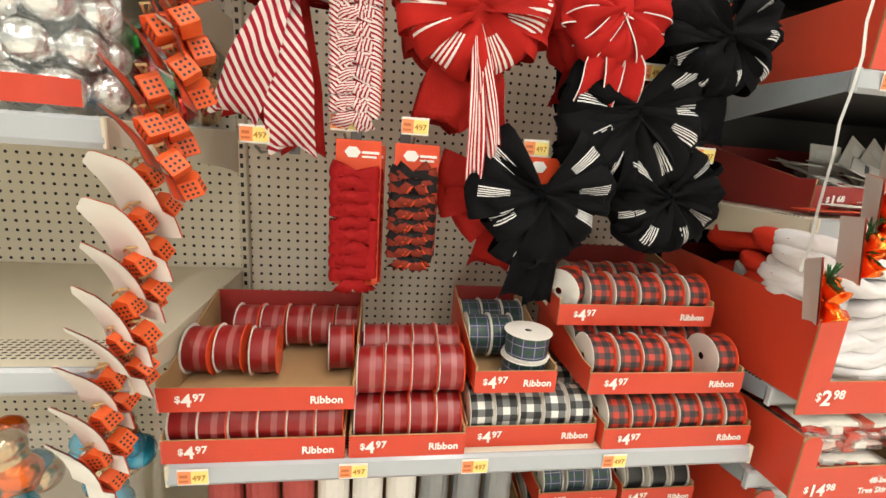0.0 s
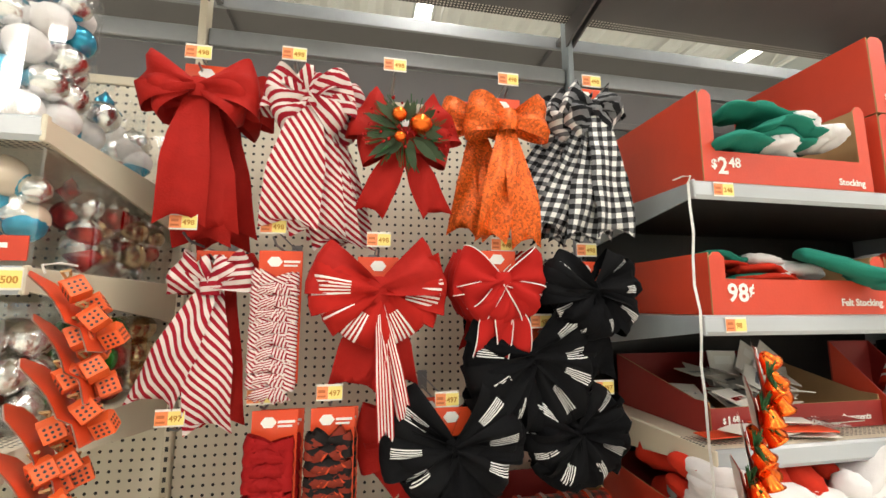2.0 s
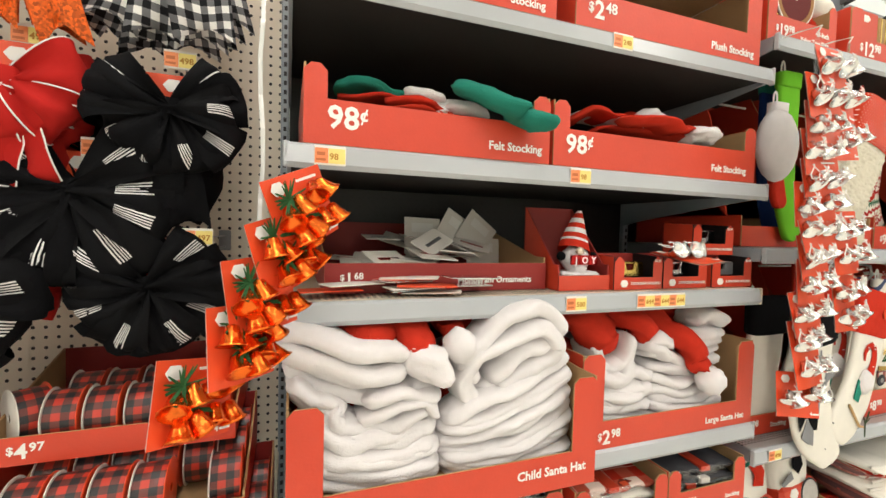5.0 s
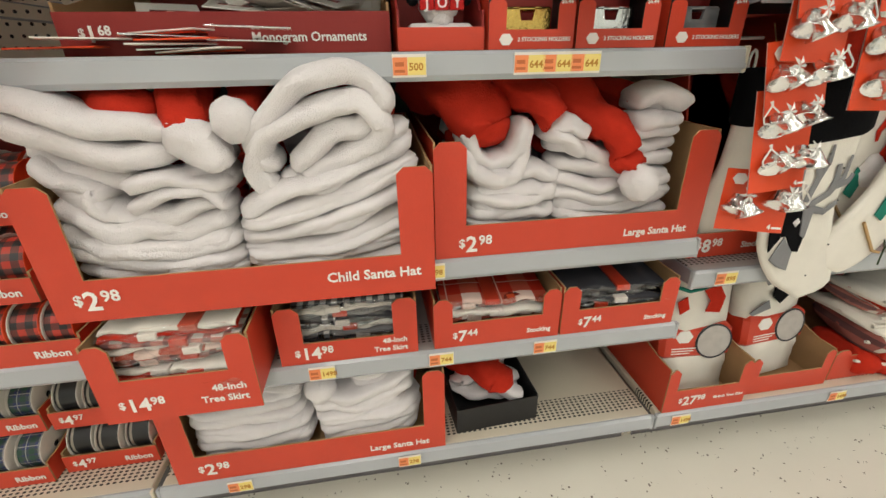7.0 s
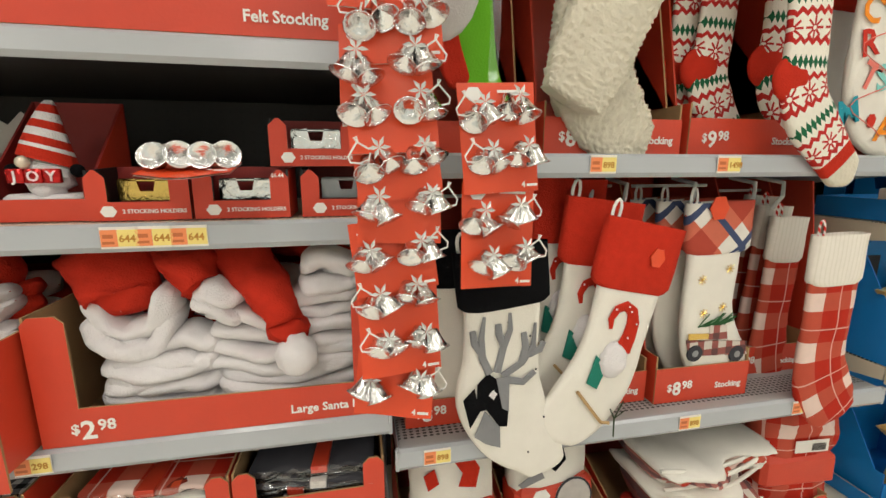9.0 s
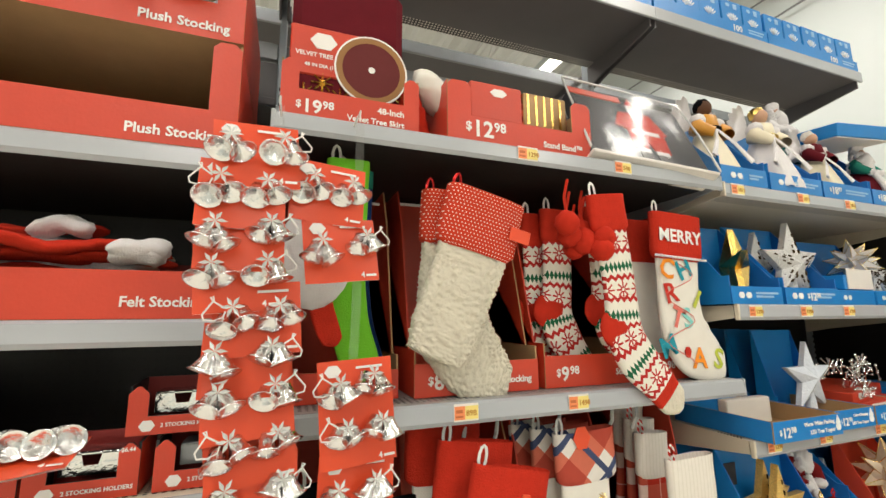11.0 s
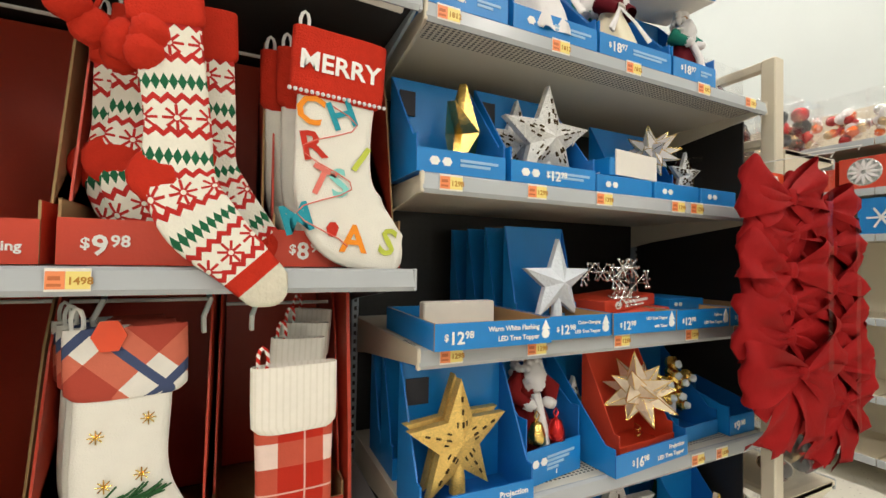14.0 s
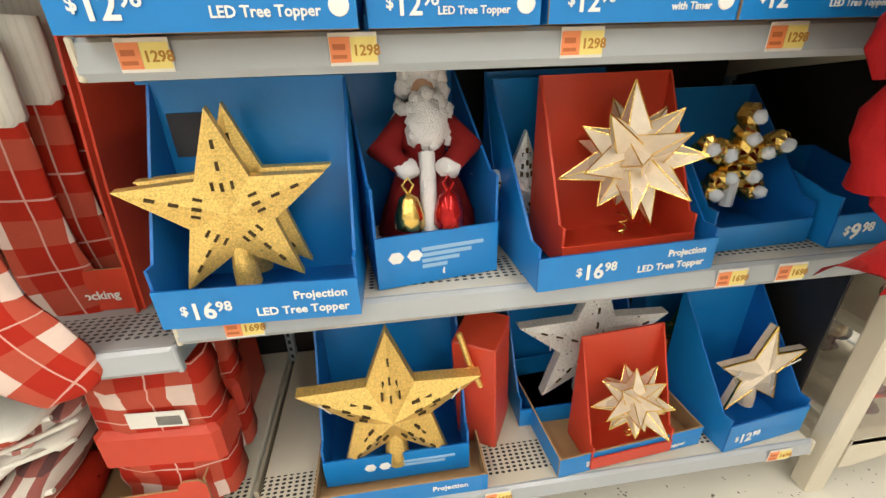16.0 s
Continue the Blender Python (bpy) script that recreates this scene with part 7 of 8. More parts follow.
part("badge", G().plate([(0.08 + 0.025 * math.cos(k * math.pi / 3), 0.165 + 0.012 * math.sin(k * math.pi / 3)) for k in range(6)], -0.006, -0.004), WHITE, sb)
part("gold_panel", G().box(0.155, 0.29, -0.004, 0.15, 0.09, 0.185, c=0.003), BRONZE, sb)
for k in range(5):
    part("print_line", G().box(0.165 + k * 0.025, 0.172 + k * 0.025, -0.0052, -0.004, 0.095, 0.18), GOLDS, sb)
bag = empty("bagged_tree_skirt", (3.42, 0.05, 1.745), "charcoal tree skirt with a santa picture in a plastic bag", "tree skirt pack", "", (-30, 3, -4))
part("cloth", G().box(-0.21, 0.21, 0, 0.05, 0, 0.26, c=0.012), CHAR, bag)
part("header", G().box(-0.21, -0.02, -0.004, 0.0, 0.235, 0.262, c=0.002), RED, bag, "red printed header")
part("santa_coat", G().plate([(-0.05, 0.19), (0.07, 0.2), (0.1, 0.12), (0.085, 0.115), (0.075, 0.04), (0.025, 0.04), (0.01, 0.08), (-0.005, 0.04), (-0.05, 0.045), (-0.045, 0.12), (-0.085, 0.13)], -0.003, 0), REDFELT, bag, "red santa coat picture")
part("santa_beard", G().plate([(-0.01, 0.23), (0.03, 0.235), (0.04, 0.19), (0.015, 0.155), (-0.01, 0.19)], -0.0045, -0.003), PLUSH, bag)
part("santa_hat_picture", G().plate([(-0.012, 0.225), (0.032, 0.23), (0.012, 0.262)], -0.0045, -0.003), REDFELT, bag)
part("santa_face", G().plate([(0.0, 0.222), (0.024, 0.224), (0.022, 0.205), (0.002, 0.204)], -0.0055, -0.0045), SKIN_PRINT, bag)
part("boot", G().box(-0.04, -0.003, -0.003, 0, 0.005, 0.03).box(0.02, 0.064, -0.003, 0, 0.003, 0.028), INK, bag)
part("trim", G().box(-0.035, 0.065, -0.0045, -0.003, 0.105, 0.12).box(-0.04, 0.0, -0.0045, -0.003, 0.03, 0.045).box(0.02, 0.065, -0.0045, -0.003, 0.028, 0.042), PLUSH, bag)
rows = [[(-0.23 + 0.46 * q / 10, -0.012 + 0.008 * noise.noise((q * 0.7, t * 2.2, 3)), -0.012 + 0.3 * t) for q in range(11)] for t in [k / 10 for k in range(11)]]
part("bag_front", G().grid(rows), FILM, bag, "glossy clear bag", smooth=True)
bag.matrix_world = pose(3.42, 0.0, 1.745, -27, 4, -4) @ Matrix.Diagonal((0.95, 1, 1.1, 1))
part("bag_base", G().box(-0.22, 0.22, -0.012, 0.06, -0.012, -0.002, c=0.003), PAPER, bag)
part("bag_edge", G().tube([(-0.225, -0.012, 0.0), (-0.228, -0.014, 0.15), (-0.225, -0.01, 0.29), (0.0, -0.012, 0.285), (0.225, -0.01, 0.275), (0.228, -0.014, 0.13), (0.225, -0.012, 0.0)], 0.0035, 5), FILM2, bag, "white welded bag edge")


# ---- tree toppers ----
def star_geo(r, inner=0.42, depth=0.3, points=5, turn=0.0, sharp=None):
    g = G()
    ring = []
    for i in range(points * 2):
        a = math.pi / 2 + turn + math.pi * i / points
        q = r if i % 2 == 0 else r * inner
        ring.append((q * math.cos(a), q * math.sin(a)))
    rim = r * 0.07
    vs = [(x, -rim, z) for x, z in ring] + [(x, rim, z) for x, z in ring] + [(0, -r * depth, 0), (0, r * depth, 0)]
    n = points * 2
    fs = [(i, (i + 1) % n, 2 * n) for i in range(n)] + [((i + 1) % n + n, i + n, 2 * n + 1) for i in range(n)] + [(i, i + n, (i + 1) % n + n, (i + 1) % n) for i in range(n)]
    return g.add(vs, fs)


def burst_geo(r, inner=0.42, seed=1):
    g = G()
    rnd = random.Random(seed)
    n = 22
    for i in range(n):
        h = 1 - 2 * (i + 0.5) / n
        q = math.sqrt(1 - h * h)
        d = Vector((q * math.cos(i * 2.39996), q * math.sin(i * 2.39996), h))
        u = d.orthogonal().normalized()
        v = d.cross(u)
        w, c = r * 0.27, d * r * inner * 0.62
        g.add([c + u * w, c + v * w, c - u * w, c - v * w, d * r * rnd.uniform(0.85, 1.1)], [(0, 1, 4), (1, 2, 4), (2, 3, 4), (3, 0, 4)])
    return g


def star(x, y, z, r, mat, label, rz=0.0, lean=0.0, inner=0.42, depth=0.28, base=True, name="star_tree_topper", basemat=None):
    """z: where its base stands."""
    s = empty(name, (x, y, z), label, "tree topper", "star tree toppers", (0, lean, rz))
    up = r * 0.84
    part("star", star_geo(r, inner, depth), mat, s, at=pose(0, 0, up))
    if mat in (GOLD, SILGLIT):
        for k in range(5):
            a = math.pi / 2 + k * 2 * math.pi / 5
            for q, da in ((0.42, 0.16), (0.42, -0.16), (0.6, 0.09), (0.6, -0.09), (0.28, 0.0), (0.48, 0.0), (0.68, 0.0), (0.3, 0.3), (0.3, -0.3)):
                cx, cz = r * q * math.cos(a + da), r * q * math.sin(a + da)
                yy = -r * depth * (1 - q) * 0.98 - r * 0.07 * q + r * (0.1 if da else 0.012) * (q + 0.1) - 0.004
                ux, uz, l = math.cos(a), math.sin(a), r * 0.042
                part("pierced_slot", G().plate([(cx - ux * l - uz * 0.0019, cz - uz * l + ux * 0.0019), (cx + ux * l - uz * 0.0019, cz + uz * l + ux * 0.0019), (cx + ux * l + uz * 0.0019, cz + uz * l - ux * 0.0019), (cx - ux * l + uz * 0.0019, cz - uz * l - ux * 0.0019)], yy, yy + 0.012), SLOTM, s, at=pose(0, 0, up))
    if mat is PEARL:
        edge = [(r * (1 if i % 2 == 0 else inner) * math.cos(math.pi / 2 + math.pi * i / 5), -r * 0.07, r * (1 if i % 2 == 0 else inner) * math.sin(math.pi / 2 + math.pi * i / 5)) for i in range(11)]
        part("gold_edge", G().tube(edge, 0.0028, 5), GOLDS, s, at=pose(0, 0, up))
    part("base_cone", G().lathe([(0.0, 0), (r * 0.14, 0), (r * 0.13, r * 0.2), (r * 0.09, r * 0.45), (0, r * 0.5)], 14), basemat or mat, s, smooth=False)
    return s


SLOTM = M("dark_slot", (0.07, 0.045, 0.02), 0.8, bump=0)


def wires(s, r):
    g = G()
    for sx in (-1, 1):
        g.tube([(sx * r * 0.7, -r * 0.1, r * 1.0), (sx * r * 0.78, -r * 0.25, r * 1.3)], 0.0015, 4)
    part("twist_tie", g, STRINGS, s, "white twist tie")


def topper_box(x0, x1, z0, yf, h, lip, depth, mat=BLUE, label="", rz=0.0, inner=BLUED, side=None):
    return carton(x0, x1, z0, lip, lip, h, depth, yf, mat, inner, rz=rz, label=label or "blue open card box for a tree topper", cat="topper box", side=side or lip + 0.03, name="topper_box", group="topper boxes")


def badges(c, x, z, n=2, r=0.012):
    for i in range(n):
        part("badge", G().plate([(x + i * r * 2.4 + r * math.cos(k * math.pi / 3), z + r * 0.85 * math.sin(k * math.pi / 3)) for k in range(6)], -0.0015, 0), WHITE, c)


def lines(c, x0, x1, z, n=2, h=0.006):
    g = G()
    for i in range(n):
        g.box(x0, x1 - 0.02 * i, -0.0012, 0, z - i * h * 1.6, z - i * h * 1.6 + h)
    part("small_print", g, PALEPRINT, c)


PALEPRINT = M("pale_blue_print", (0.3, 0.5, 0.72), 0.5, bump=0)
# level at 0.645: projection toppers
Z = 0.646
c = topper_box(3.665, 3.93, Z, -0.03, 0.3, 0.058, 0.15, label="blue display box with a gold glitter star", rz=-2)
price(c, 0.03, -0.0015, 0.014, 0.026, "16", "98")
words(c, "Projection", 0.25, -0.0015, 0.034, 0.017, align="RIGHT")
words(c, "LED Tree Topper", 0.25, -0.0015, 0.012, 0.017, align="RIGHT")
part("photo", G().box(0.015, 0.07, 0.142, 0.1455, 0.2, 0.26), CHAR, c, "small product photo")
part("top_flap", G().box(0.0, 0.265, 0.12, 0.15, 0.3, 0.304), BLUE, c)
s = star(3.772, 0.02, Z + 0.036, 0.132, GOLD, "large gold glitter star topper with pierced slots", rz=8, depth=0.16)
star(3.778, 0.062, Z + 0.036, 0.132, GOLD, "large gold glitter star topper behind another", rz=8, depth=0.16)
for i in range(2):
    topper_box(3.68 + 0.0 * i, 3.93, Z, 0.18 + 0.1 * i, 0.3, 0.05, 0.1)
c = topper_box(3.955, 4.15, Z, 0.02, 0.3, 0.085, 0.22, label="blue box holding a santa doll", rz=9, side=0.16)
badges(c, 0.03, 0.05)
lines(c, 0.07, 0.17, 0.055, 4)
c = topper_box(4.188, 4.488, Z, -0.03, 0.28, 0.055, 0.25, label="low blue tray with a red star box", side=0.07, rz=4)
price(c, 0.06, -0.0015, 0.012, 0.026, "16", "98")
words(c, "Projection", 0.28, -0.0015, 0.033, 0.016, align="RIGHT")
words(c, "LED Tree Topper", 0.28, -0.0015, 0.012, 0.016, align="RIGHT")
c = topper_box(4.235, 4.465, Z + 0.02, 0.0, 0.27, 0.035, 0.13, RED, "red open box for a pearly star", inner=RED, rz=4)


def burst(x, y, z, r, label, mat=PEARL, seed=1):
    s = empty("burst_tree_topper", (x, y, z), label, "tree topper", "burst tree toppers")
    part("burst", burst_geo(r, 0.5, seed), mat, s, at=pose(0, 0, r * 1.25, 20, 15, 0))
    be = G()
    src = burst_geo(r, 0.5, seed)
    for k in range(0, len(src.v), 5):
        for q in range(4):
            be.tube([src.v[k + q], src.v[k + 4]], 0.0011, 4)
    tagged(part("gold_edge", be, GOLDS, s, "fine gold wire edges", at=pose(0, 0, r * 1.25, 20, 15, 0)), kind="stuff")
    part("spring", G().tube([(0.008 * math.cos(t), 0.008 * math.sin(t), 0.004 * t / 1.6) for t in [k * 0.8 for k in range(20)]], 0.0015, 4), GOLDS, s, "gold wire spring")
    return s


burst(4.352, 0.045, Z + 0.048, 0.104, "pearly champagne many pointed star topper")
star(4.22, 0.16, Z + 0.02, 0.1, SILGLIT, "silver glitter star in a blue box")
topper_box(4.17, 4.4, Z, 0.14, 0.29, 0.05, 0.12)
c = topper_box(4.52, 4.72, Z, 0.04, 0.25, 0.045, 0.2, label="blue box with a gold tinsel flower star", rz=3)
s = empty("flower_star_tree_topper", (4.61, 0.13, Z + 0.05), "gold tinsel star topper with clear flowers", "tree topper")
fg = G()
for k in range(5):
    a = math.pi / 2 + k * 2 * math.pi / 5
    for q in (0.3, 0.65, 1.0):
        fg.ball((0.075 * q * math.cos(a), 0, 0.09 + 0.075 * q * math.sin(a)), 0.022, 0, 8, 6, 1, 0.4)
    for q in (0.5, 1.0):
        part("flower_bead", G().ball((0.075 * q * math.cos(a), -0.022, 0.09 + 0.075 * q * math.sin(a)), 0.012, 0, 8, 6, 1, 0.3), ICE, s, "clear flower bead", smooth=True)
part("tinsel", fg, GOLDS, s)
part("stem", G().tube([(0, 0, 0), (0, 0, 0.06)], 0.012, 8), ICE, s)
c = topper_box(4.73, 4.86, Z, 0.02, 0.13, 0.06, 0.2, label="small blue tree topper box")
price(c, 0.02, -0.0015, 0.015, 0.03, "9", "98")

# level at 1.0
Z = 1.001
for x0, x1, yf, w1, w2 in ((3.68, 3.965, -0.05, "Warm White Flashing", "LED Tree Topper"), (3.975, 4.165, -0.03, "Color-Changing", "LED Tree Topper"), (4.175, 4.405, -0.03, "LED Tree Topper", "with Timer"), (4.41, 4.64, -0.03, "Light-up", "LED Tree Topper"), (4.645, 4.85, -0.03, "Light-up", "LED Tree Topper")):
    c = topper_box(x0, x1, Z, yf, 0.055, 0.054, 0.3, label="low blue card tray of tree toppers", inner=KRAFT, side=0.054)
    w = x1 - x0
    price(c, 0.02, -0.0015, 0.012, 0.026 if w > 0.25 else 0.022, "12", "98")
    words(c, w1, w - 0.035, -0.0015, 0.033, 0.0145 if w > 0.25 else 0.011, align="RIGHT")
    words(c, w2, w - 0.035, -0.0015, 0.012, 0.0145 if w > 0.25 else 0.011, align="RIGHT")
    tr = G().plate([(w - 0.028, 0.03), (w - 0.006, 0.03), (w - 0.017, 0.052)], -0.0015, 0)
    part("tree_mark", tr.lathe([(0.0, 0.0018), (0.010, 0.0016), (0.0105, 0)], 16, m=pose(w - 0.017, 0, 0.021, 90)), WHITE, c, "white tree mark")
wb_ = empty("white_box_flap", (3.83, 0.1, Z + 0.006), "plain white inner box in a blue tray", "box")
part("box", G().box(-0.11, 0.08, 0, 0.03, 0, 0.075, c=0.003), PAPER, wb_)
for i in range(4):
    topper_box(4.0 + 0.0 * i - 0.015 * i, 4.205 - 0.015 * i, Z + 0.006, 0.13 + 0.08 * i, 0.27, 0.03, 0.07, label="blue box with a clear star" if i == 0 else "blue tree topper box in a row")
s = star(4.105, 0.1, Z + 0.03, 0.115, ICE, "clear acrylic star topper", inner=0.4, basemat=ICE)
for x0, zz, rz in ((4.22, 0.0, -6), (4.23, 0.035, 8)):
    b = empty("red_topper_box", (x0, 0.05, Z + 0.006 + zz), "red box of silver snowflake toppers", "box", "red boxes", (0, -4, rz))
    part("box", G().box(0, 0.24, 0, 0.16, 0, 0.034, c=0.002), RED, b)
    part("badge", G().plate([(0.06 + 0.016 * math.cos(k * math.pi / 3), 0.017 + 0.012 * math.sin(k * math.pi / 3)) for k in range(6)], -0.0015, 0), WHITE, b)
    part("small_print", G().box(0.09, 0.2, -0.0012, 0, 0.018, 0.026).box(0.09, 0.18, -0.0012, 0, 0.008, 0.013), WHITE, b)
sf_ = empty("snowflake_topper_bundle", (4.29, 0.1, Z + 0.08), "silver snowflake tinsel topper bundle", "tree topper")
for k in range(20):
    g = G()
    cx, cy, cz = random.uniform(-0.08, 0.11), random.uniform(-0.06, 0.04), random.uniform(0.0, 0.09)
    for a in range(6):
        ca, sa = math.cos(a * 1.047), math.sin(a * 1.047)
        g.tube([(cx, cy, cz), (cx + 0.026 * ca, cy + 0.012 * math.sin(a + k), cz + 0.026 * sa)], 0.0018, 5)
        g.ball((cx + 0.026 * ca, cy + 0.012 * math.sin(a + k), cz + 0.026 * sa), 0.0042, 0, 6, 4)
    part("snowflake", g, SILVER, sf_)
for i, (x0, zz) in enumerate(((4.5, 0.0), (4.5, 0.035), (4.67, 0.0))):
    b = empty("flat_blue_box", (x0, 0.06, Z + 0.006 + zz), "flat blue tree topper box", "box", "flat blue boxes")
    part("box", G().box(0, 0.16, 0, 0.16, 0, 0.034, c=0.002), BLUE, b)
    badges(b, 0.03, 0.017, 2, 0.008)

# level at 1.36
Z = 1.361
for x0, x1, h in ((3.655, 3.87, 0.26), (3.885, 4.14, 0.27)):
    c = topper_box(x0, x1, Z, 0.0, h, 0.05, 0.18)
    badges(c, 0.04, 0.025)
    lines(c, 0.1, x1 - x0 - 0.02, 0.028)
    part("photo", G().box(0.02, 0.06, 0.168, 0.174, h - 0.09, h - 0.03), CHAR, c, "small product photo")
price(c, 0.1, -0.0015, 0.012, 0.024, "12", "98")
s = star(3.805, 0.09, Z + 0.02, 0.12, GOLDS, "shiny gold faceted star topper", inner=0.32, rz=50, depth=0.35)
s = star(4.04, 0.07, Z + 0.015, 0.14, SILGLIT, "large silver glitter star topper")
wires(s, 0.11)
star(4.0, 0.15, Z + 0.015, 0.13, SILGLIT, "silver glitter star topper behind another")
for x0, x1, zz in ((4.155, 4.36, 0.0), (4.37, 4.56, 0.0), (4.57, 4.74, 0.0), (4.2, 4.4, 0.05)):
    b = empty("flat_blue_box", (x0, 0.01, Z + zz), "flat blue tree topper box", "box", "flat blue boxes", (0, 0, 6 if zz else 0))
    part("box", G().box(0, x1 - x0, 0, 0.2, 0, 0.048, c=0.002), BLUE, b)
    badges(b, 0.04, 0.024, 2, 0.01)
    if zz:
        part("end_flap", G().box(0.02, 0.2, -0.004, 0, 0.002, 0.07, c=0.001), PAPER, b, "white end flap")
c = topper_box(4.33, 4.6, Z + 0.05, 0.12, 0.2, 0.03, 0.1)
burst(4.49, 0.12, Z + 0.06, 0.085, "frosted white many pointed star topper", PLUSH, 5)
star(4.68, 0.14, Z + 0.05, 0.08, SILGLIT, "small silver star topper")
sw2 = empty("white_snowflake_topper", (4.2, 0.1, Z + 0.05), "white plastic snowflake topper lying flat", "tree topper")
g = G()
for a in range(8):
    g.tube([(0, 0, 0.01), (0.06 * math.cos(a * 0.785), 0.06 * math.sin(a * 0.785), 0.01)], 0.005, 5)
part("snowflake", g, PLUSH, sw2)

# base deck at 0.165
Z = 0.166
c = topper_box(3.79, 4.13, Z, -0.0, 0.05, 0.045, 0.34, label="open blue tray with a kraft inside", inner=KRAFT, side=0.045)
words(c, "Projection", 0.3, -0.0015, 0.02, 0.017, align="RIGHT")
c = topper_box(3.81, 4.1, Z + 0.02, 0.04, 0.4, 0.07, 0.2, label="blue display box with a gold pierced star", side=0.1)
badges(c, 0.09, 0.04, 2, 0.012)
lines(c, 0.15, 0.26, 0.042, 2)
s = star(3.955, 0.06, Z + 0.055, 0.178, GOLD, "gold pierced glitter star topper")
wires(s, 0.16)
b = empty("red_star_box", (4.17, 0.09, Z), "red card box turned sideways with a gold star", "box", "", (0, -6, 60))
part("box", G().box(0, 0.11, 0, 0.09, 0, 0.3, c=0.003), RED, b)
part("gold_edge", G().tube([(-0.004, 0.03, 0.2), (-0.012, 0.05, 0.27), (-0.004, 0.07, 0.33)], 0.006, 6), GOLD, b)
topper_box(4.24, 4.55, Z, 0.14, 0.32, 0.05, 0.2)
s = star(4.405, 0.175, Z + 0.06, 0.18, SILGLIT, "large silver pierced star topper", depth=0.14)
wires(s, 0.14)
c = topper_box(4.28, 4.62, Z, 0.0, 0.06, 0.052, 0.3, label="low blue tray with a kraft inside", inner=KRAFT, side=0.052, rz=5)
price(c, 0.06, -0.0015, 0.01, 0.026, "22", "98")
words(c, "LED Tree Topper", 0.3, -0.0015, 0.012, 0.015, align="RIGHT")
c = topper_box(4.35, 4.54, Z + 0.01, 0.0, 0.27, 0.03, 0.1, RED, "red open box for a pearly star", inner=RED, rz=5)
burst(4.45, 0.045, Z + 0.04, 0.085, "pearly champagne many pointed star topper", PEARL, 3)
c = topper_box(4.655, 4.87, Z, 0.0, 0.3, 0.075, 0.2, label="blue box with a champagne star", rz=7, side=0.09)
price(c, 0.02, -0.0015, 0.02, 0.026, "12", "98")
s = star(4.76, 0.08, Z + 0.05, 0.12, PEARL, "champagne and clear star topper", rz=6, depth=0.2)
wires(s, 0.1)
topper_box(4.62, 4.8, Z, 0.24, 0.34, 0.05, 0.12)
star(4.68, 0.24, Z + 0.05, 0.11, GOLDS, "gold star topper behind others", inner=0.35)


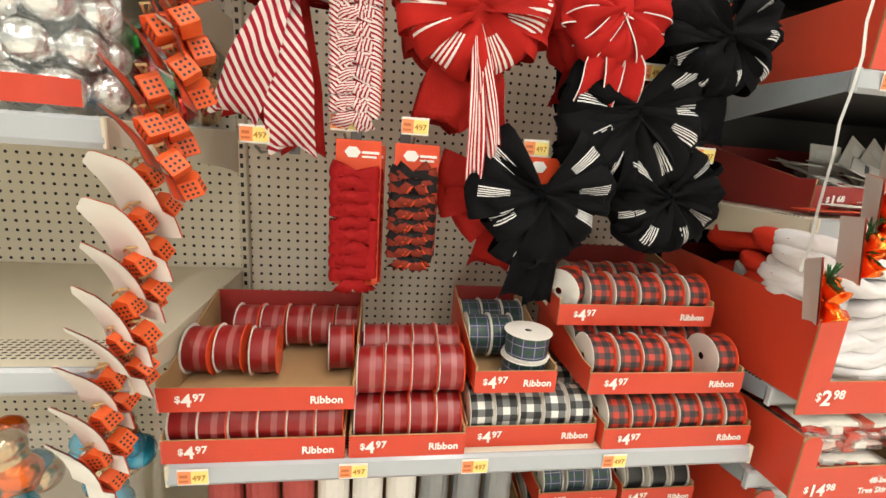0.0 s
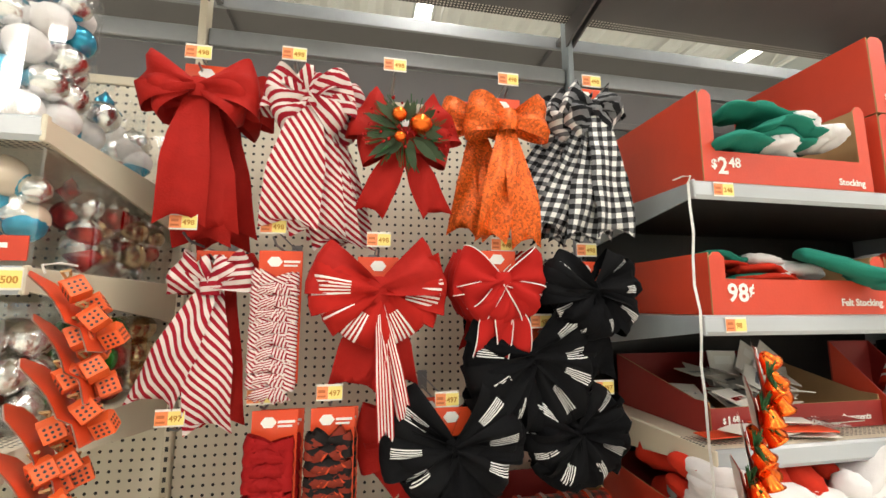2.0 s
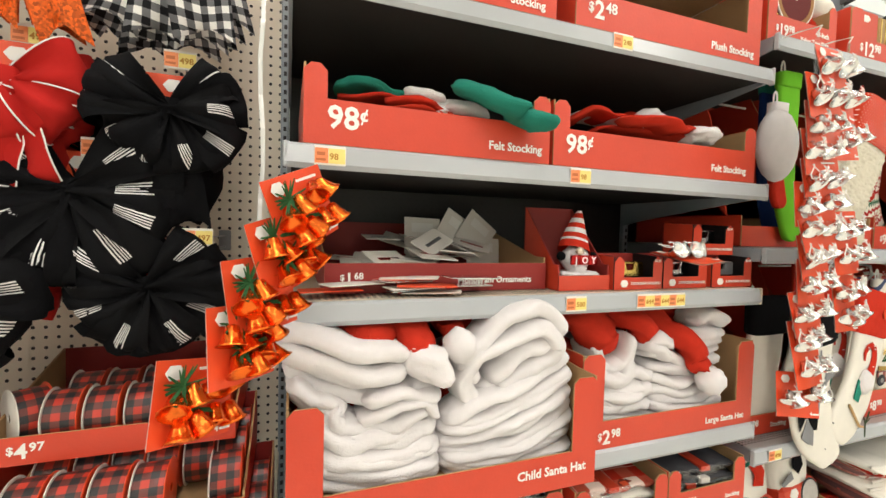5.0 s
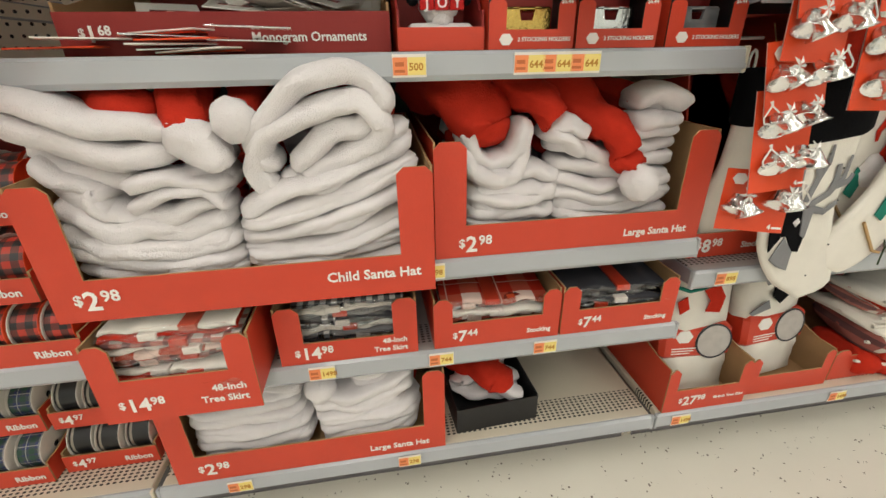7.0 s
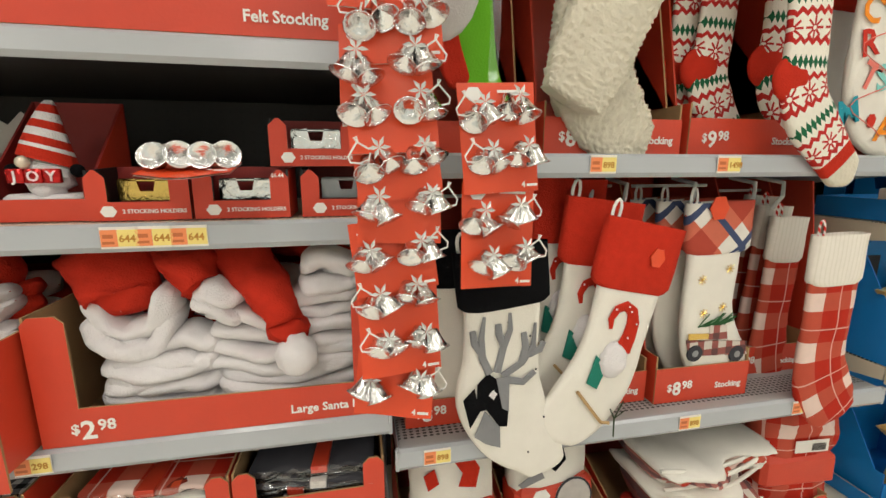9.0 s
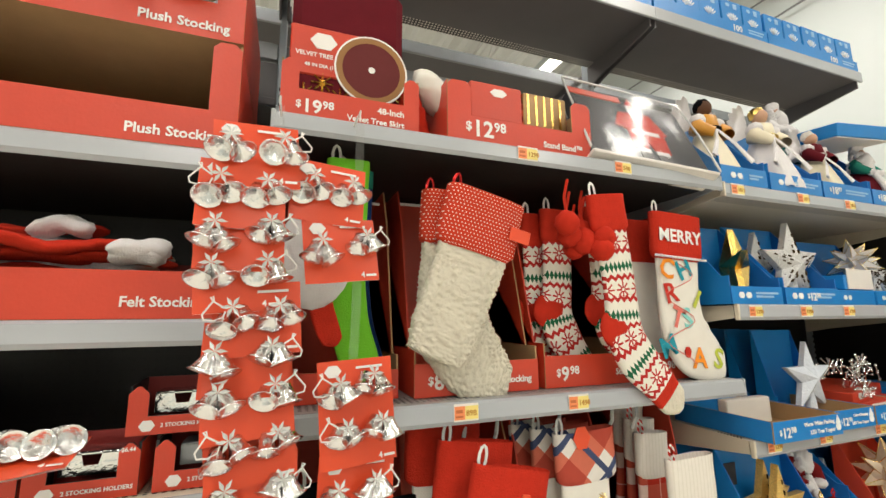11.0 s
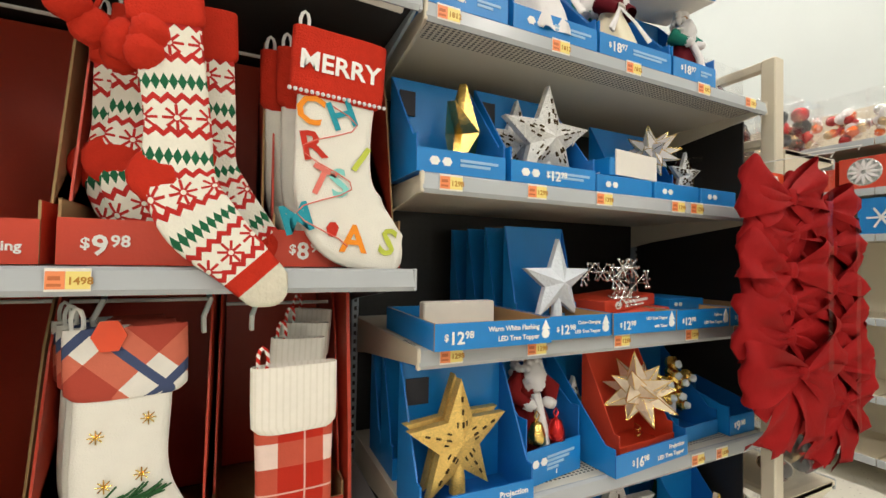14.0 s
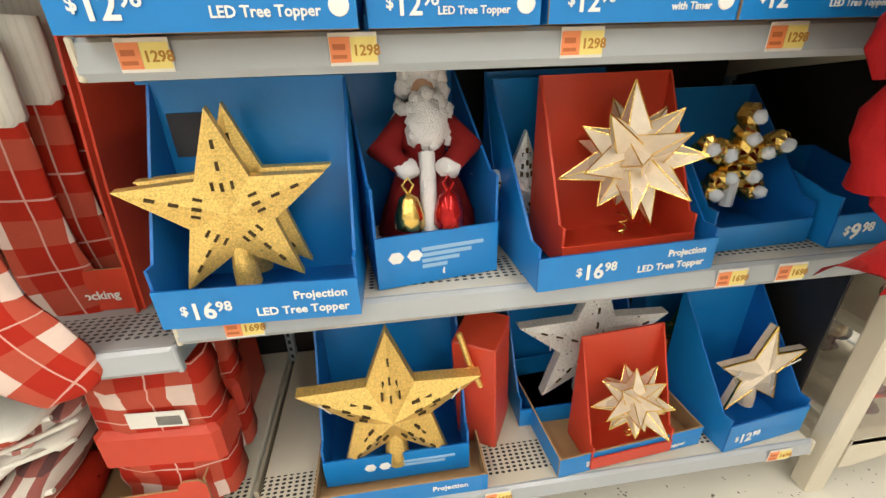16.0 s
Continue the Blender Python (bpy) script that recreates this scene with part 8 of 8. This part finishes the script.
# ---- dolls on the top topper shelf ----
def angel(x, y, z, h, dress, top, face, wings, label, beard=False, hat=None):
    g = G()
    ph = random.uniform(0, 6)
    rows = []
    for r, hh, rip in ((0.27, 0.0, 0.1), (0.265, 0.05, 0.1), (0.23, 0.2, 0.08), (0.18, 0.35, 0.06), (0.12, 0.5, 0.03), (0.09, 0.6, 0.0)):
        rows.append([(h * r * (1 + rip * math.cos(7 * a + ph + 3 * hh) + rip * 0.6 * math.cos(11 * a)) * math.cos(a), h * r * (1 + rip * math.cos(7 * a + ph + 3 * hh)) * math.sin(a), h * hh) for a in [2 * math.pi * j / 36 for j in range(36)]])
    g.grid(rows, 0, None, True)
    g.lathe([(h * 0.09, h * 0.5), (h * 0.13, h * 0.6), (h * 0.11, h * 0.72), (h * 0.035, h * 0.76)], 14, slot=1)
    for sx in (-1, 1):
        g.tube([(sx * h * 0.09, 0, h * 0.7), (sx * h * 0.2, -h * 0.06, h * 0.56), (sx * h * 0.1, -h * 0.17, h * 0.5)], [h * 0.05, h * 0.085, h * 0.05], 10, 1)
    if not beard:
        for sx in (-1, 1):
            g.ball((sx * h * 0.14, -h * 0.03, h * 0.66), h * 0.075, 3, 10, 7, 0.9, 0.35)
            g.tube([(0, -h * 0.12, h * 0.56), (sx * h * 0.12, -h * 0.2, h * 0.4), (sx * h * 0.26, -h * 0.26, h * 0.2)], [h * 0.02, h * 0.025, h * 0.04], 6, 3, 0.3)
        g.tube([(h * 0.13 * math.cos(t), -abs(h * 0.13 * math.sin(t)), h * 0.58) for t in [math.pi * k / 8 for k in range(9)]], h * 0.018, 6, 4)
    g.ball((0, -h * (0.03 if beard else 0.01), h * 0.83), h * (0.058 if beard else 0.075), 2, 12, 9, 1.1)
    g.ball((0, h * 0.015, h * 0.86), h * 0.082, 4, 10, 7, 1.0, 0.3)
    if beard:
        g.ball((0, h * 0.0, h * 0.93), h * 0.085, 3, 12, 8, 0.75, 0.35)
        for k in range(90):
            e = random.uniform(0.0, 1.0)
            a = random.choice((-1, 1)) * random.uniform(0.7 if 0.1 < e < 0.3 else 0.0, 2.7)
            rr = h * (0.08 + 0.06 * e)
            g.ball((rr * math.sin(a), -rr * math.cos(a) * (0.35 if e < 0.3 else 0.9), h * (0.93 - 0.36 * e)), h * random.uniform(0.022, 0.042), 3, 7, 5, 1.0, 0.5)
        g.ball((0, -h * 0.07, h * 0.68), h * 0.1, 3, 12, 9, 1.3, 0.5)
        g.tube([(0, -h * 0.12, h * 0.56), (-h * 0.01, -h * 0.24, h * 0.3), (-h * 0.02, -h * 0.3, h * 0.03)], h * 0.04, 8, 3)
        for sx in (-1, 1):
            g.ball((sx * h * 0.1, -h * 0.17, h * 0.5), h * 0.06, 3, 10, 7, 0.8, 0.35)
        for k in range(22):
            a = 2 * math.pi * k / 22
            g.ball((h * 0.29 * math.cos(a), h * 0.29 * math.sin(a), h * 0.045), h * random.uniform(0.045, 0.06), 3, 8, 6, 0.9, 0.4)
    if wings:
        for sx in (-1, 1):
            fan = [(sx * h * (0.03 + (0.3 + 0.035 * (k % 2)) * math.cos(-0.5 + 0.155 * k)), h * (0.68 + (0.3 + 0.035 * (k % 2)) * math.sin(-0.5 + 0.155 * k))) for k in range(13)]
            g.plate([(sx * h * 0.03, h * 0.66)] + fan, h * 0.09, h * 0.1, "y", 3, 3, 3)
    ob = tagged(new("doll_tree_topper", g.mesh("doll_tree_topper", [dress, top, face, PLUSH, hat or (PLUSH if beard else HAIR)], True)), label, "doll", "doll tree toppers")
    ob.matrix_world = pose(x, y, z)
    return ob


Z = 1.716
for x0, x1 in ((3.67, 3.87), (3.885, 4.14), (4.15, 4.42), (4.43, 4.62)):
    c = topper_box(x0, x1, Z, 0.0, 0.28, 0.055, 0.2, label="blue open box for a doll tree topper")
    if x0 > 4.1:
        price(c, 0.03, -0.0015, 0.015, 0.026, "18", "97")
    else:
        badges(c, 0.05, 0.027)
    lines(c, 0.12, x1 - x0 - 0.02, 0.03)
angel(3.745, 0.09, Z + 0.02, 0.32, SATIN, OCHRE, BROWN, True, "angel doll in ivory satin and maroon", hat=BLKFAB)
angel(4.0, 0.08, Z + 0.02, 0.33, PLUSH, SATIN, SKIN, True, "angel doll in white with wings", hat=GOLDS)
angel(4.27, 0.08, Z + 0.02, 0.28, SATIN, MAROON, SKIN, True, "angel doll in maroon and ivory")
angel(4.29, 0.2, Z + 0.18, 0.28, GREENFELT, PLUSH, SKIN, False, "santa doll in green and white", True)
angel(4.6, 0.1, Z + 0.02, 0.27, MAROON, GREENFELT, SKIN, False, "santa doll in green and maroon", True)
b = empty("blue_lid_box", (4.36, 0.04, 1.98), "blue doll box lying over the others", "box", "", (8, 0, -10))
part("box", G().box(0, 0.26, 0, 0.2, 0, 0.05, c=0.002), BLUE, b)
part("underside", G().box(0.004, 0.256, 0.004, 0.196, -0.004, -0.0005), PAPER, b)
angel(4.045, 0.145, 0.652, 0.325, VELVET, VELVET, SKIN, False, "santa doll with a curly white beard", True)
for i, m in enumerate((GOLDS, REDB)):
    ln = empty("toy_bell" if i == 0 else "toy_lantern", (4.01 + 0.06 * i, 0.055, 0.735), "small gold bell carried by the doll" if i == 0 else "small red lantern carried by the doll", "toy")
    part("body", G().lathe([(0.0, 0), (0.024, 0), (0.022, 0.02), (0.014, 0.045), (0.006, 0.05), (0.0, 0.055)], 12), m, ln, smooth=True)
    part("handle", G().tube([(0, 0, 0.05), (0.008, 0, 0.065), (0, 0, 0.075), (-0.008, 0, 0.065), (0, 0, 0.05)], 0.002, 5), m, ln)

# ---- boxes of lights on the overhead shelf ----
lm = empty("light_set_box", (0, 0, -50), "blue box of one hundred christmas lights", "light box", "light boxes")
part("box", G().box(0, 0.112, 0, 0.1, 0, 0.15, c=0.002), BLUE, lm)
hand = G()
for k in range(6):
    a = math.pi / 2 + (k - 2.5) * 0.33
    hand.plate([(0.056 + 0.012 * math.cos(a), 0.055 + 0.01 * math.sin(a)), (0.056 + 0.034 * math.cos(a - 0.09), 0.055 + 0.034 * math.sin(a - 0.09)), (0.056 + 0.04 * math.cos(a), 0.055 + 0.042 * math.sin(a)), (0.056 + 0.034 * math.cos(a + 0.09), 0.055 + 0.034 * math.sin(a + 0.09))], -0.0015, 0)
part("light_burst_print", hand, WHITE, lm, "white printed light bulbs")
part("badge", G().plate([(0.035 + 0.012 * math.cos(k * math.pi / 3), 0.128 + 0.009 * math.sin(k * math.pi / 3)) for k in range(6)], -0.0012, 0).box(0.065, 0.085, -0.0012, 0, 0.115, 0.138), PALEPRINT, lm)
tm = empty("light_box_tray", (0, 0, -50), "low blue tray marked 100 for light boxes", "light tray", "light trays")
part("front_panel", G().box(0, 0.602, -0.006, -0.002, 0, 0.05), BLUE, tm)
part("side_panel", G().box(0, 0.003, -0.002, 0.12, 0, 0.05), BLUE, tm)
part("side_panel", G().box(0.599, 0.602, -0.002, 0.12, 0, 0.05), BLUE, tm)
words(tm, "100", 0.4, -0.0072, 0.012, 0.036)
part("small_print", G().box(0.49, 0.58, -0.0072, -0.006, 0.03, 0.036).box(0.49, 0.57, -0.0072, -0.006, 0.018, 0.024), PALEPRINT, tm)
for i in range(5):
    for hf in range(2):
        x0 = SEC[i] + 0.004 + hf * 0.607
        copy_thing(tm, pose(x0, 0.172, 2.412))
        for k in range(5):
            copy_thing(lm, pose(x0 + 0.008 + k * 0.1185, 0.172 + random.uniform(0.001, 0.008), 2.412, 0, 0, random.uniform(-1.5, 1.5)))

# ---- section of ornaments ----
def tub(x, y, z, r, h, balls, label, lab=True):
    t = empty("ornament_tub", (x, y, z), label, "ornament tub", "ornament tubs")
    part("tub_wall", G().lathe([(0.0, 0.001), (r, 0.001), (r, h), (r - 0.004, h + 0.003), (0, h + 0.003)], 24), CLEAR, t, "clear plastic tub", smooth=False)
    rb = 0.033
    lay = int(h / (rb * 1.75))
    for k in range(lay):
        for q in range(6):
            a = q * math.pi / 3 + k * 0.5
            part("ornament", G().ball(((r - rb - 0.003) * math.cos(a), (r - rb - 0.003) * math.sin(a), rb + 0.004 + k * rb * 1.78), rb, seg=14, rings=9, squash=0.96, rough=0.05), balls[(k * 2 + q) % len(balls)], t, smooth=True)
    if lab:
        g = G()
        rows = [[((r + 0.001) * math.sin(a), -(r + 0.001) * math.cos(a), zz) for a in [-0.75 + 0.15 * j for j in range(11)]] for zz in (0.012, 0.05)]
        part("label", g.grid(rows), RED, t, "red printed label", smooth=True)


tub(-0.125, 0.06, 1.141, 0.095, 0.215, [SILVER], "clear tub of crinkled silver ball ornaments")
tub(-0.33, 0.06, 1.141, 0.095, 0.215, [SILVER], "clear tub of crinkled silver ball ornaments")
tub(-0.54, 0.06, 1.141, 0.095, 0.215, [SILVER], "clear tub of crinkled silver ball ornaments")
tub(-0.09, 0.28, 1.141, 0.075, 0.2, [REDB, GREENB, REDB, GREENB], "clear tub of red and green ball ornaments", False)
tub(-0.075, 0.42, 1.141, 0.06, 0.18, [CHAMP], "clear tub of champagne ball ornaments", False)
tub(-0.3, 0.3, 1.141, 0.09, 0.2, [SILVER, STEEL], "clear tub of silver ball ornaments", False)


def orn_box(x0, x1, y0, y1, z, h, mats, label, n=9, lab=True):
    b = empty("ornament_box", (x0, y0, z), label, "ornament box", "clear ornament boxes")
    w, d = x1 - x0, y1 - y0
    part("clear_case", G().box(0, w, 0, d, 0.001, h, c=0.003), CLEAR, b, "clear plastic case")
    for i in range(n):
        r = random.uniform(0.022, 0.036)
        cx, cy, cz = random.uniform(r + 0.005, w - r - 0.005), random.uniform(r + 0.005, max(r + 0.006, d * 0.6 - r)), r + 0.008 + (h - 2 * r - 0.015) * (i / max(1, n - 1))
        g = G()
        if i % 3 == 0:
            g.lathe([(0.0, -r * 1.1), (r * 0.35, -r * 0.8), (r, -r * 0.1), (r * 0.5, r * 0.4), (r * 0.55, r * 0.6), (r * 0.15, r * 1.1), (0, r * 1.3)], 14, at=(cx, cy, cz))
        else:
            g.ball((cx, cy, cz), r, seg=14, rings=9)
        part("ornament", g, mats[i % len(mats)], b, smooth=True)
    if lab:
        part("label", G().box(0.005, w - 0.005, -0.002, -0.0005, 0.01, 0.05), RED, b, "red printed label")
        part("badge", G().plate([(w * 0.36 + 0.02 * math.cos(k * math.pi / 3), 0.03 + 0.015 * math.sin(k * math.pi / 3)) for k in range(6)], -0.0032, -0.002), WHITE, b)
        part("small_print", G().box(w * 0.5, w * 0.85, -0.0032, -0.002, 0.03, 0.038).box(w * 0.5, w * 0.75, -0.0032, -0.002, 0.018, 0.024), WHITE, b)


orn_box(-0.235, -0.02, -0.03, 0.12, 1.411, 0.2, [TURQ, PEARL, SILVER, TURQ], "clear case of turquoise and silver glass ornaments", 14)
orn_box(-0.46, -0.245, -0.03, 0.12, 1.411, 0.2, [SILVER, TURQ, PLUSH], "clear case of turquoise and silver glass ornaments", 12)
for i in range(4):
    orn_box(-0.13, -0.02, 0.13 + i * 0.09, 0.215 + i * 0.09, 1.411, 0.2, [SILVER, CHAMP, REDB] if i else [REDB, SILVER], "tall clear case of finial ornaments", 7, False)
tub(-0.12, 0.06, 1.651, 0.095, 0.3, [PLUSH, TURQ, SILVER, PLUSH, SILVER], "tall clear tub of white, blue and silver ball ornaments", False)
for i in range(1, 3):
    orn_box(-0.24, -0.03, -0.02 + i * 0.15 + 0.03, 0.12 + i * 0.15 + 0.03, 1.651, 0.17, [TURQ, SILVER, PLUSH] if i else [REDB, SILVER], "clear case of mixed ornaments on the upper shelf", 10, i == 0)
orn_box(-0.5, -0.26, -0.02, 0.14, 1.651, 0.17, [REDB, SILVER], "clear case of red ornaments on the upper shelf", 10)


def orn_bag(x, y, z, w, h, mats, n, label, film=True):
    b = empty("ornament_bag", (x, y, z), label, "ornament bag", "ornament bags")
    for i in range(n):
        r = random.uniform(0.024, 0.036)
        part("ornament", G().ball((random.uniform(-w / 2 + r, w / 2 - r), random.uniform(-0.03, 0.03), r + random.uniform(0, h - 2 * r)), r, seg=12, rings=8, rough=0.03), mats[i % len(mats)], b, smooth=True)
    if film:
        rows = [[((-0.5 + q / 8) * (w + 0.02), -0.075 + 0.02 * noise.noise((q * 0.9, t * 4, x * 3)), t * (h + 0.03)) for q in range(9)] for t in [k / 8 for k in range(9)]]
        part("bag", G().grid(rows), FILM, b, "crinkled clear bag", smooth=True)


for i, (bx, mm) in enumerate(((-0.1, [TURQ, SILVER, TURQ, CHAMP]), (-0.28, [CHAMP, COPPER, TURQ]), (-0.46, [CHAMP, GOLDS]))):
    orn_bag(bx, 0.02, 0.171, 0.18, 0.24, mm, 24, "clear bag of mixed ball ornaments on the base deck")
    orn_bag(bx - 0.01, 0.04, 0.4, 0.17, 0.22, mm[::-1], 22, "clear bag of mixed ball ornaments piled on another")

# ---- end frame and bows ----
ep = empty("dark_divider", (4.884, 0.07, 0.19), "dark perforated steel divider at the end of the shelving", "divider")
part("panel", G().box(0, 0.006, 0, 0.43, 0, 1.5, c=0.001), PEGD, ep)
for bz in (0.0, 0.75, 1.48):
    part("rail", G().box(-0.004, 0.0, 0.004, 0.43, bz, bz + 0.02), DARK, ep)
ef = empty("shelving_end_rack", (4.9, 0, 0), "cream steel end frame of the shelving", "frame")
for py in (-0.02, 0.5):
    part("post", G().box(0.0, 0.05, py, py + 0.045, 0, 1.87, c=0.004), CREAM, ef)
for bz in (0.12, 1.58, 1.84):
    part("rail", G().box(0.008, 0.042, 0.026, 0.499, bz, bz + 0.03, c=0.003), CREAM, ef)
for z in (0.17, 0.42, 0.72, 1.02, 1.32, 1.57):
    s = empty("end_shelf", (4.955, -0.02, z), "cream end shelf of the gondola", "shelf", "end shelves")
    part("deck", G().box(0, 0.32, 0, 0.55, -0.02, 0, c=0.003), CREAM, s)
    part("price_channel", G().box(0.32, 0.328, 0, 0.55, -0.035, 0.003, c=0.002), STRIP, s)
    part("bracket", G().plate([(0, 0), (0.3, 0), (0.3, -0.025), (0.03, -0.09), (0, -0.09)], 0.0, 0.004, "y"), CREAM, s)
DARKORN = [M("plum_ornament", (0.1, 0.02, 0.03), 0.2, 0.5), CHAR, CHAMP, REDB]
for z in (0.171, 0.421, 0.721, 1.021, 1.321, 1.571):
    for k in range(2):
        orn_box(4.97 + 0.15 * k, 5.11 + 0.15 * k, 0.0, 0.16, z, 0.2 if z != 1.321 else 0.17, DARKORN, "clear box of dark plaid ball ornaments", 8, False)
        orn_box(4.97 + 0.15 * k, 5.11 + 0.15 * k, 0.2, 0.36, z, 0.2 if z != 1.321 else 0.17, DARKORN, "clear box of dark plaid ball ornaments", 6, False)
orn_box(4.64, 4.87, 0.06, 0.28, 1.716, 0.13, DARKORN, "clear box of dark ball ornaments on the topper shelf", 9, False)
orn_box(4.72, 4.87, 0.2, 0.4, 1.362, 0.22, DARKORN, "clear box of dark ball ornaments on the topper shelf", 9, False)
clip_strip(4.785, -0.21, 0.9, 1.48, "clear clip strip hung with red bows", 0.013, 0.3, FILM)
clip_strip(5.05, -0.17, 0.6, 1.545, "clear clip strip hung with red bows", 0.013, 0.3, FILM)
for i, (bx, by, bz, ln) in enumerate(((4.7, -0.13, 1.37, 0.19), (4.73, -0.12, 1.27, 0.2), (4.7, -0.13, 1.17, 0.2), (4.72, -0.12, 1.08, 0.2), (4.69, -0.13, 0.99, 0.21), (4.71, -0.15, 0.9, 0.24),
                                       (4.96, -0.1, 1.36, 0.2), (4.99, -0.1, 1.24, 0.2), (4.97, -0.11, 1.12, 0.21), (5.01, -0.1, 1.0, 0.21), (5.0, -0.11, 0.88, 0.22), (5.06, -0.1, 0.76, 0.22))):
    j = [random.uniform(-10, 10) for _ in range(6)]
    bow(bx, by, bz, [(168 + j[0], ln, 0.17, 0.05), (12 + j[1], ln, 0.17, 0.05), (196 + j[2], ln * 0.85, 0.15, 0.035), (-16 + j[3], ln * 0.85, 0.15, 0.035)],
        [(-30 + j[4], ln * 1.05, 0.13, 0.0), (26 + j[5], ln * 1.1, 0.13, 0.0), (-6, ln * 1.0, 0.12, 0.01)], CRIMSON, label="crimson red fabric bow on a clip strip", uv="m", seed=100 + i * 2, card=i in (0, 5), group="crimson bows")

# ---- wall run of shelves across the end of the aisle ----
for i in range(5):
    y0 = -3.4 + i * 1.22
    fr = empty("wall_shelving", (6.4, y0, 0), "cream wall shelving bay with six shelves", "shelving", "wall shelving bays")
    part("back_panel", G().box(0.5, 0.52, 0, 1.216, 0, 2.2), CREAM, fr)
    for z in (0.17, 0.5, 0.91, 1.36, 1.61, 1.88):
        part("shelf", G().box(0, 0.5, 0.004, 1.212, z - 0.025, z, c=0.003), CREAM, fr)
        part("price_channel", G().box(-0.01, -0.001, 0.0, 1.216, z - 0.038, z + 0.002, c=0.002), STRIP, fr)
    part("upright", G().box(0.46, 0.5, -0.012, 0.012, 0, 2.2, c=0.002), CREAM, fr)
MIXORN = [REDB, COPPER, PLUSH, SILVER, CHAMP]
for i in range(15):
    fb = empty("ornament_bag", (6.47, 0.62 - 0.22 * i, 1.881), "crinkled clear bag of red and white ornaments", "ornament bag", "wall ornament bags")
    for k in range(24):
        r = random.uniform(0.02, 0.034)
        part("ornament", G().ball((random.uniform(-0.03, 0.03), random.uniform(-0.095, 0.095), r + random.uniform(0, 0.15)), r, seg=10, rings=7, rough=0.05), MIXORN[(i + k * (1 + i % 2)) % 5], fb, smooth=True)
    rows = [[(-0.06 + 0.03 * noise.noise((q, t * 5, i)), (-0.5 + q / 8) * 0.24, t * 0.28 + 0.02 * noise.noise((q, i, 4)) * t) for q in range(9)] for t in [k / 8 for k in range(9)]]
    part("film", G().grid(rows), FILM, fb, smooth=True)
for i in range(12):
    b = empty("red_ornament_box", (6.42, 0.55 - 0.24 * i, 1.611), "red box with a round silver snowflake window", "ornament box", "red ornament boxes")
    part("box", G().box(0, 0.12, -0.11, 0.11, 0, 0.18, c=0.003), RED, b)
    part("window", G().lathe([(0.0, 0.003), (0.07, 0.002), (0.075, 0)], 20, m=pose(-0.001, 0, 0.095, 0, -90, 0)), SILVER, b)
    sg = G()
    for a in range(12):
        ca, sa = math.cos(a * 0.5236), math.sin(a * 0.5236)
        sg.tube([(-0.006, 0.012 * ca, 0.095 + 0.012 * sa), (-0.01, 0.045 * ca, 0.095 + 0.045 * sa), (-0.006, 0.068 * ca, 0.095 + 0.068 * sa)], [0.006, 0.01, 0.004], 5)
    part("snowflake", sg, PLUSH, b)
    b = empty("blue_ornament_box", (6.42, 0.5 - 0.26 * i, 1.361), "blue box with a white star or snowflake", "ornament box", "blue ornament boxes")
    part("box", G().box(0, 0.12, -0.1, 0.1, 0, 0.2 if i % 2 else 0.15, c=0.003), BLUE, b)
    g = G()
    for a in range(6):
        g.tube([(-0.005, 0, 0.09), (-0.005, 0.06 * math.cos(a * 1.047), 0.09 + 0.06 * math.sin(a * 1.047))], 0.006, 5)
    part("snowflake", g, PLUSH, b)
sn = G()
sn.ball((0, 0, 0.09), 0.09, 0, 12, 9)
sn.ball((0, 0, 0.22), 0.07, 0, 12, 9)
sn.tube([(0, 0.05, 0.12), (-0.03, 0.12, 0.1)], 0.012, 6, 1)
snow = tagged(new("snowman_decoration", sn.mesh("snowman_decoration", [PLUSH, STEEL], True)), "white snowman decoration on a shelf", "figurine")
snow.matrix_world = pose(6.4, -0.24, 1.361) @ Matrix.Scale(0.85, 4)

# the patterns that the copies were taken from
for master in [*TAGS.values(), *SPOOL.values(), *SILCARD, *SILLONG, *ORCARD, *CUBES, lm, tm]:
    for ob in (*master.children_recursive, master):
        bpy.data.objects.remove(ob)
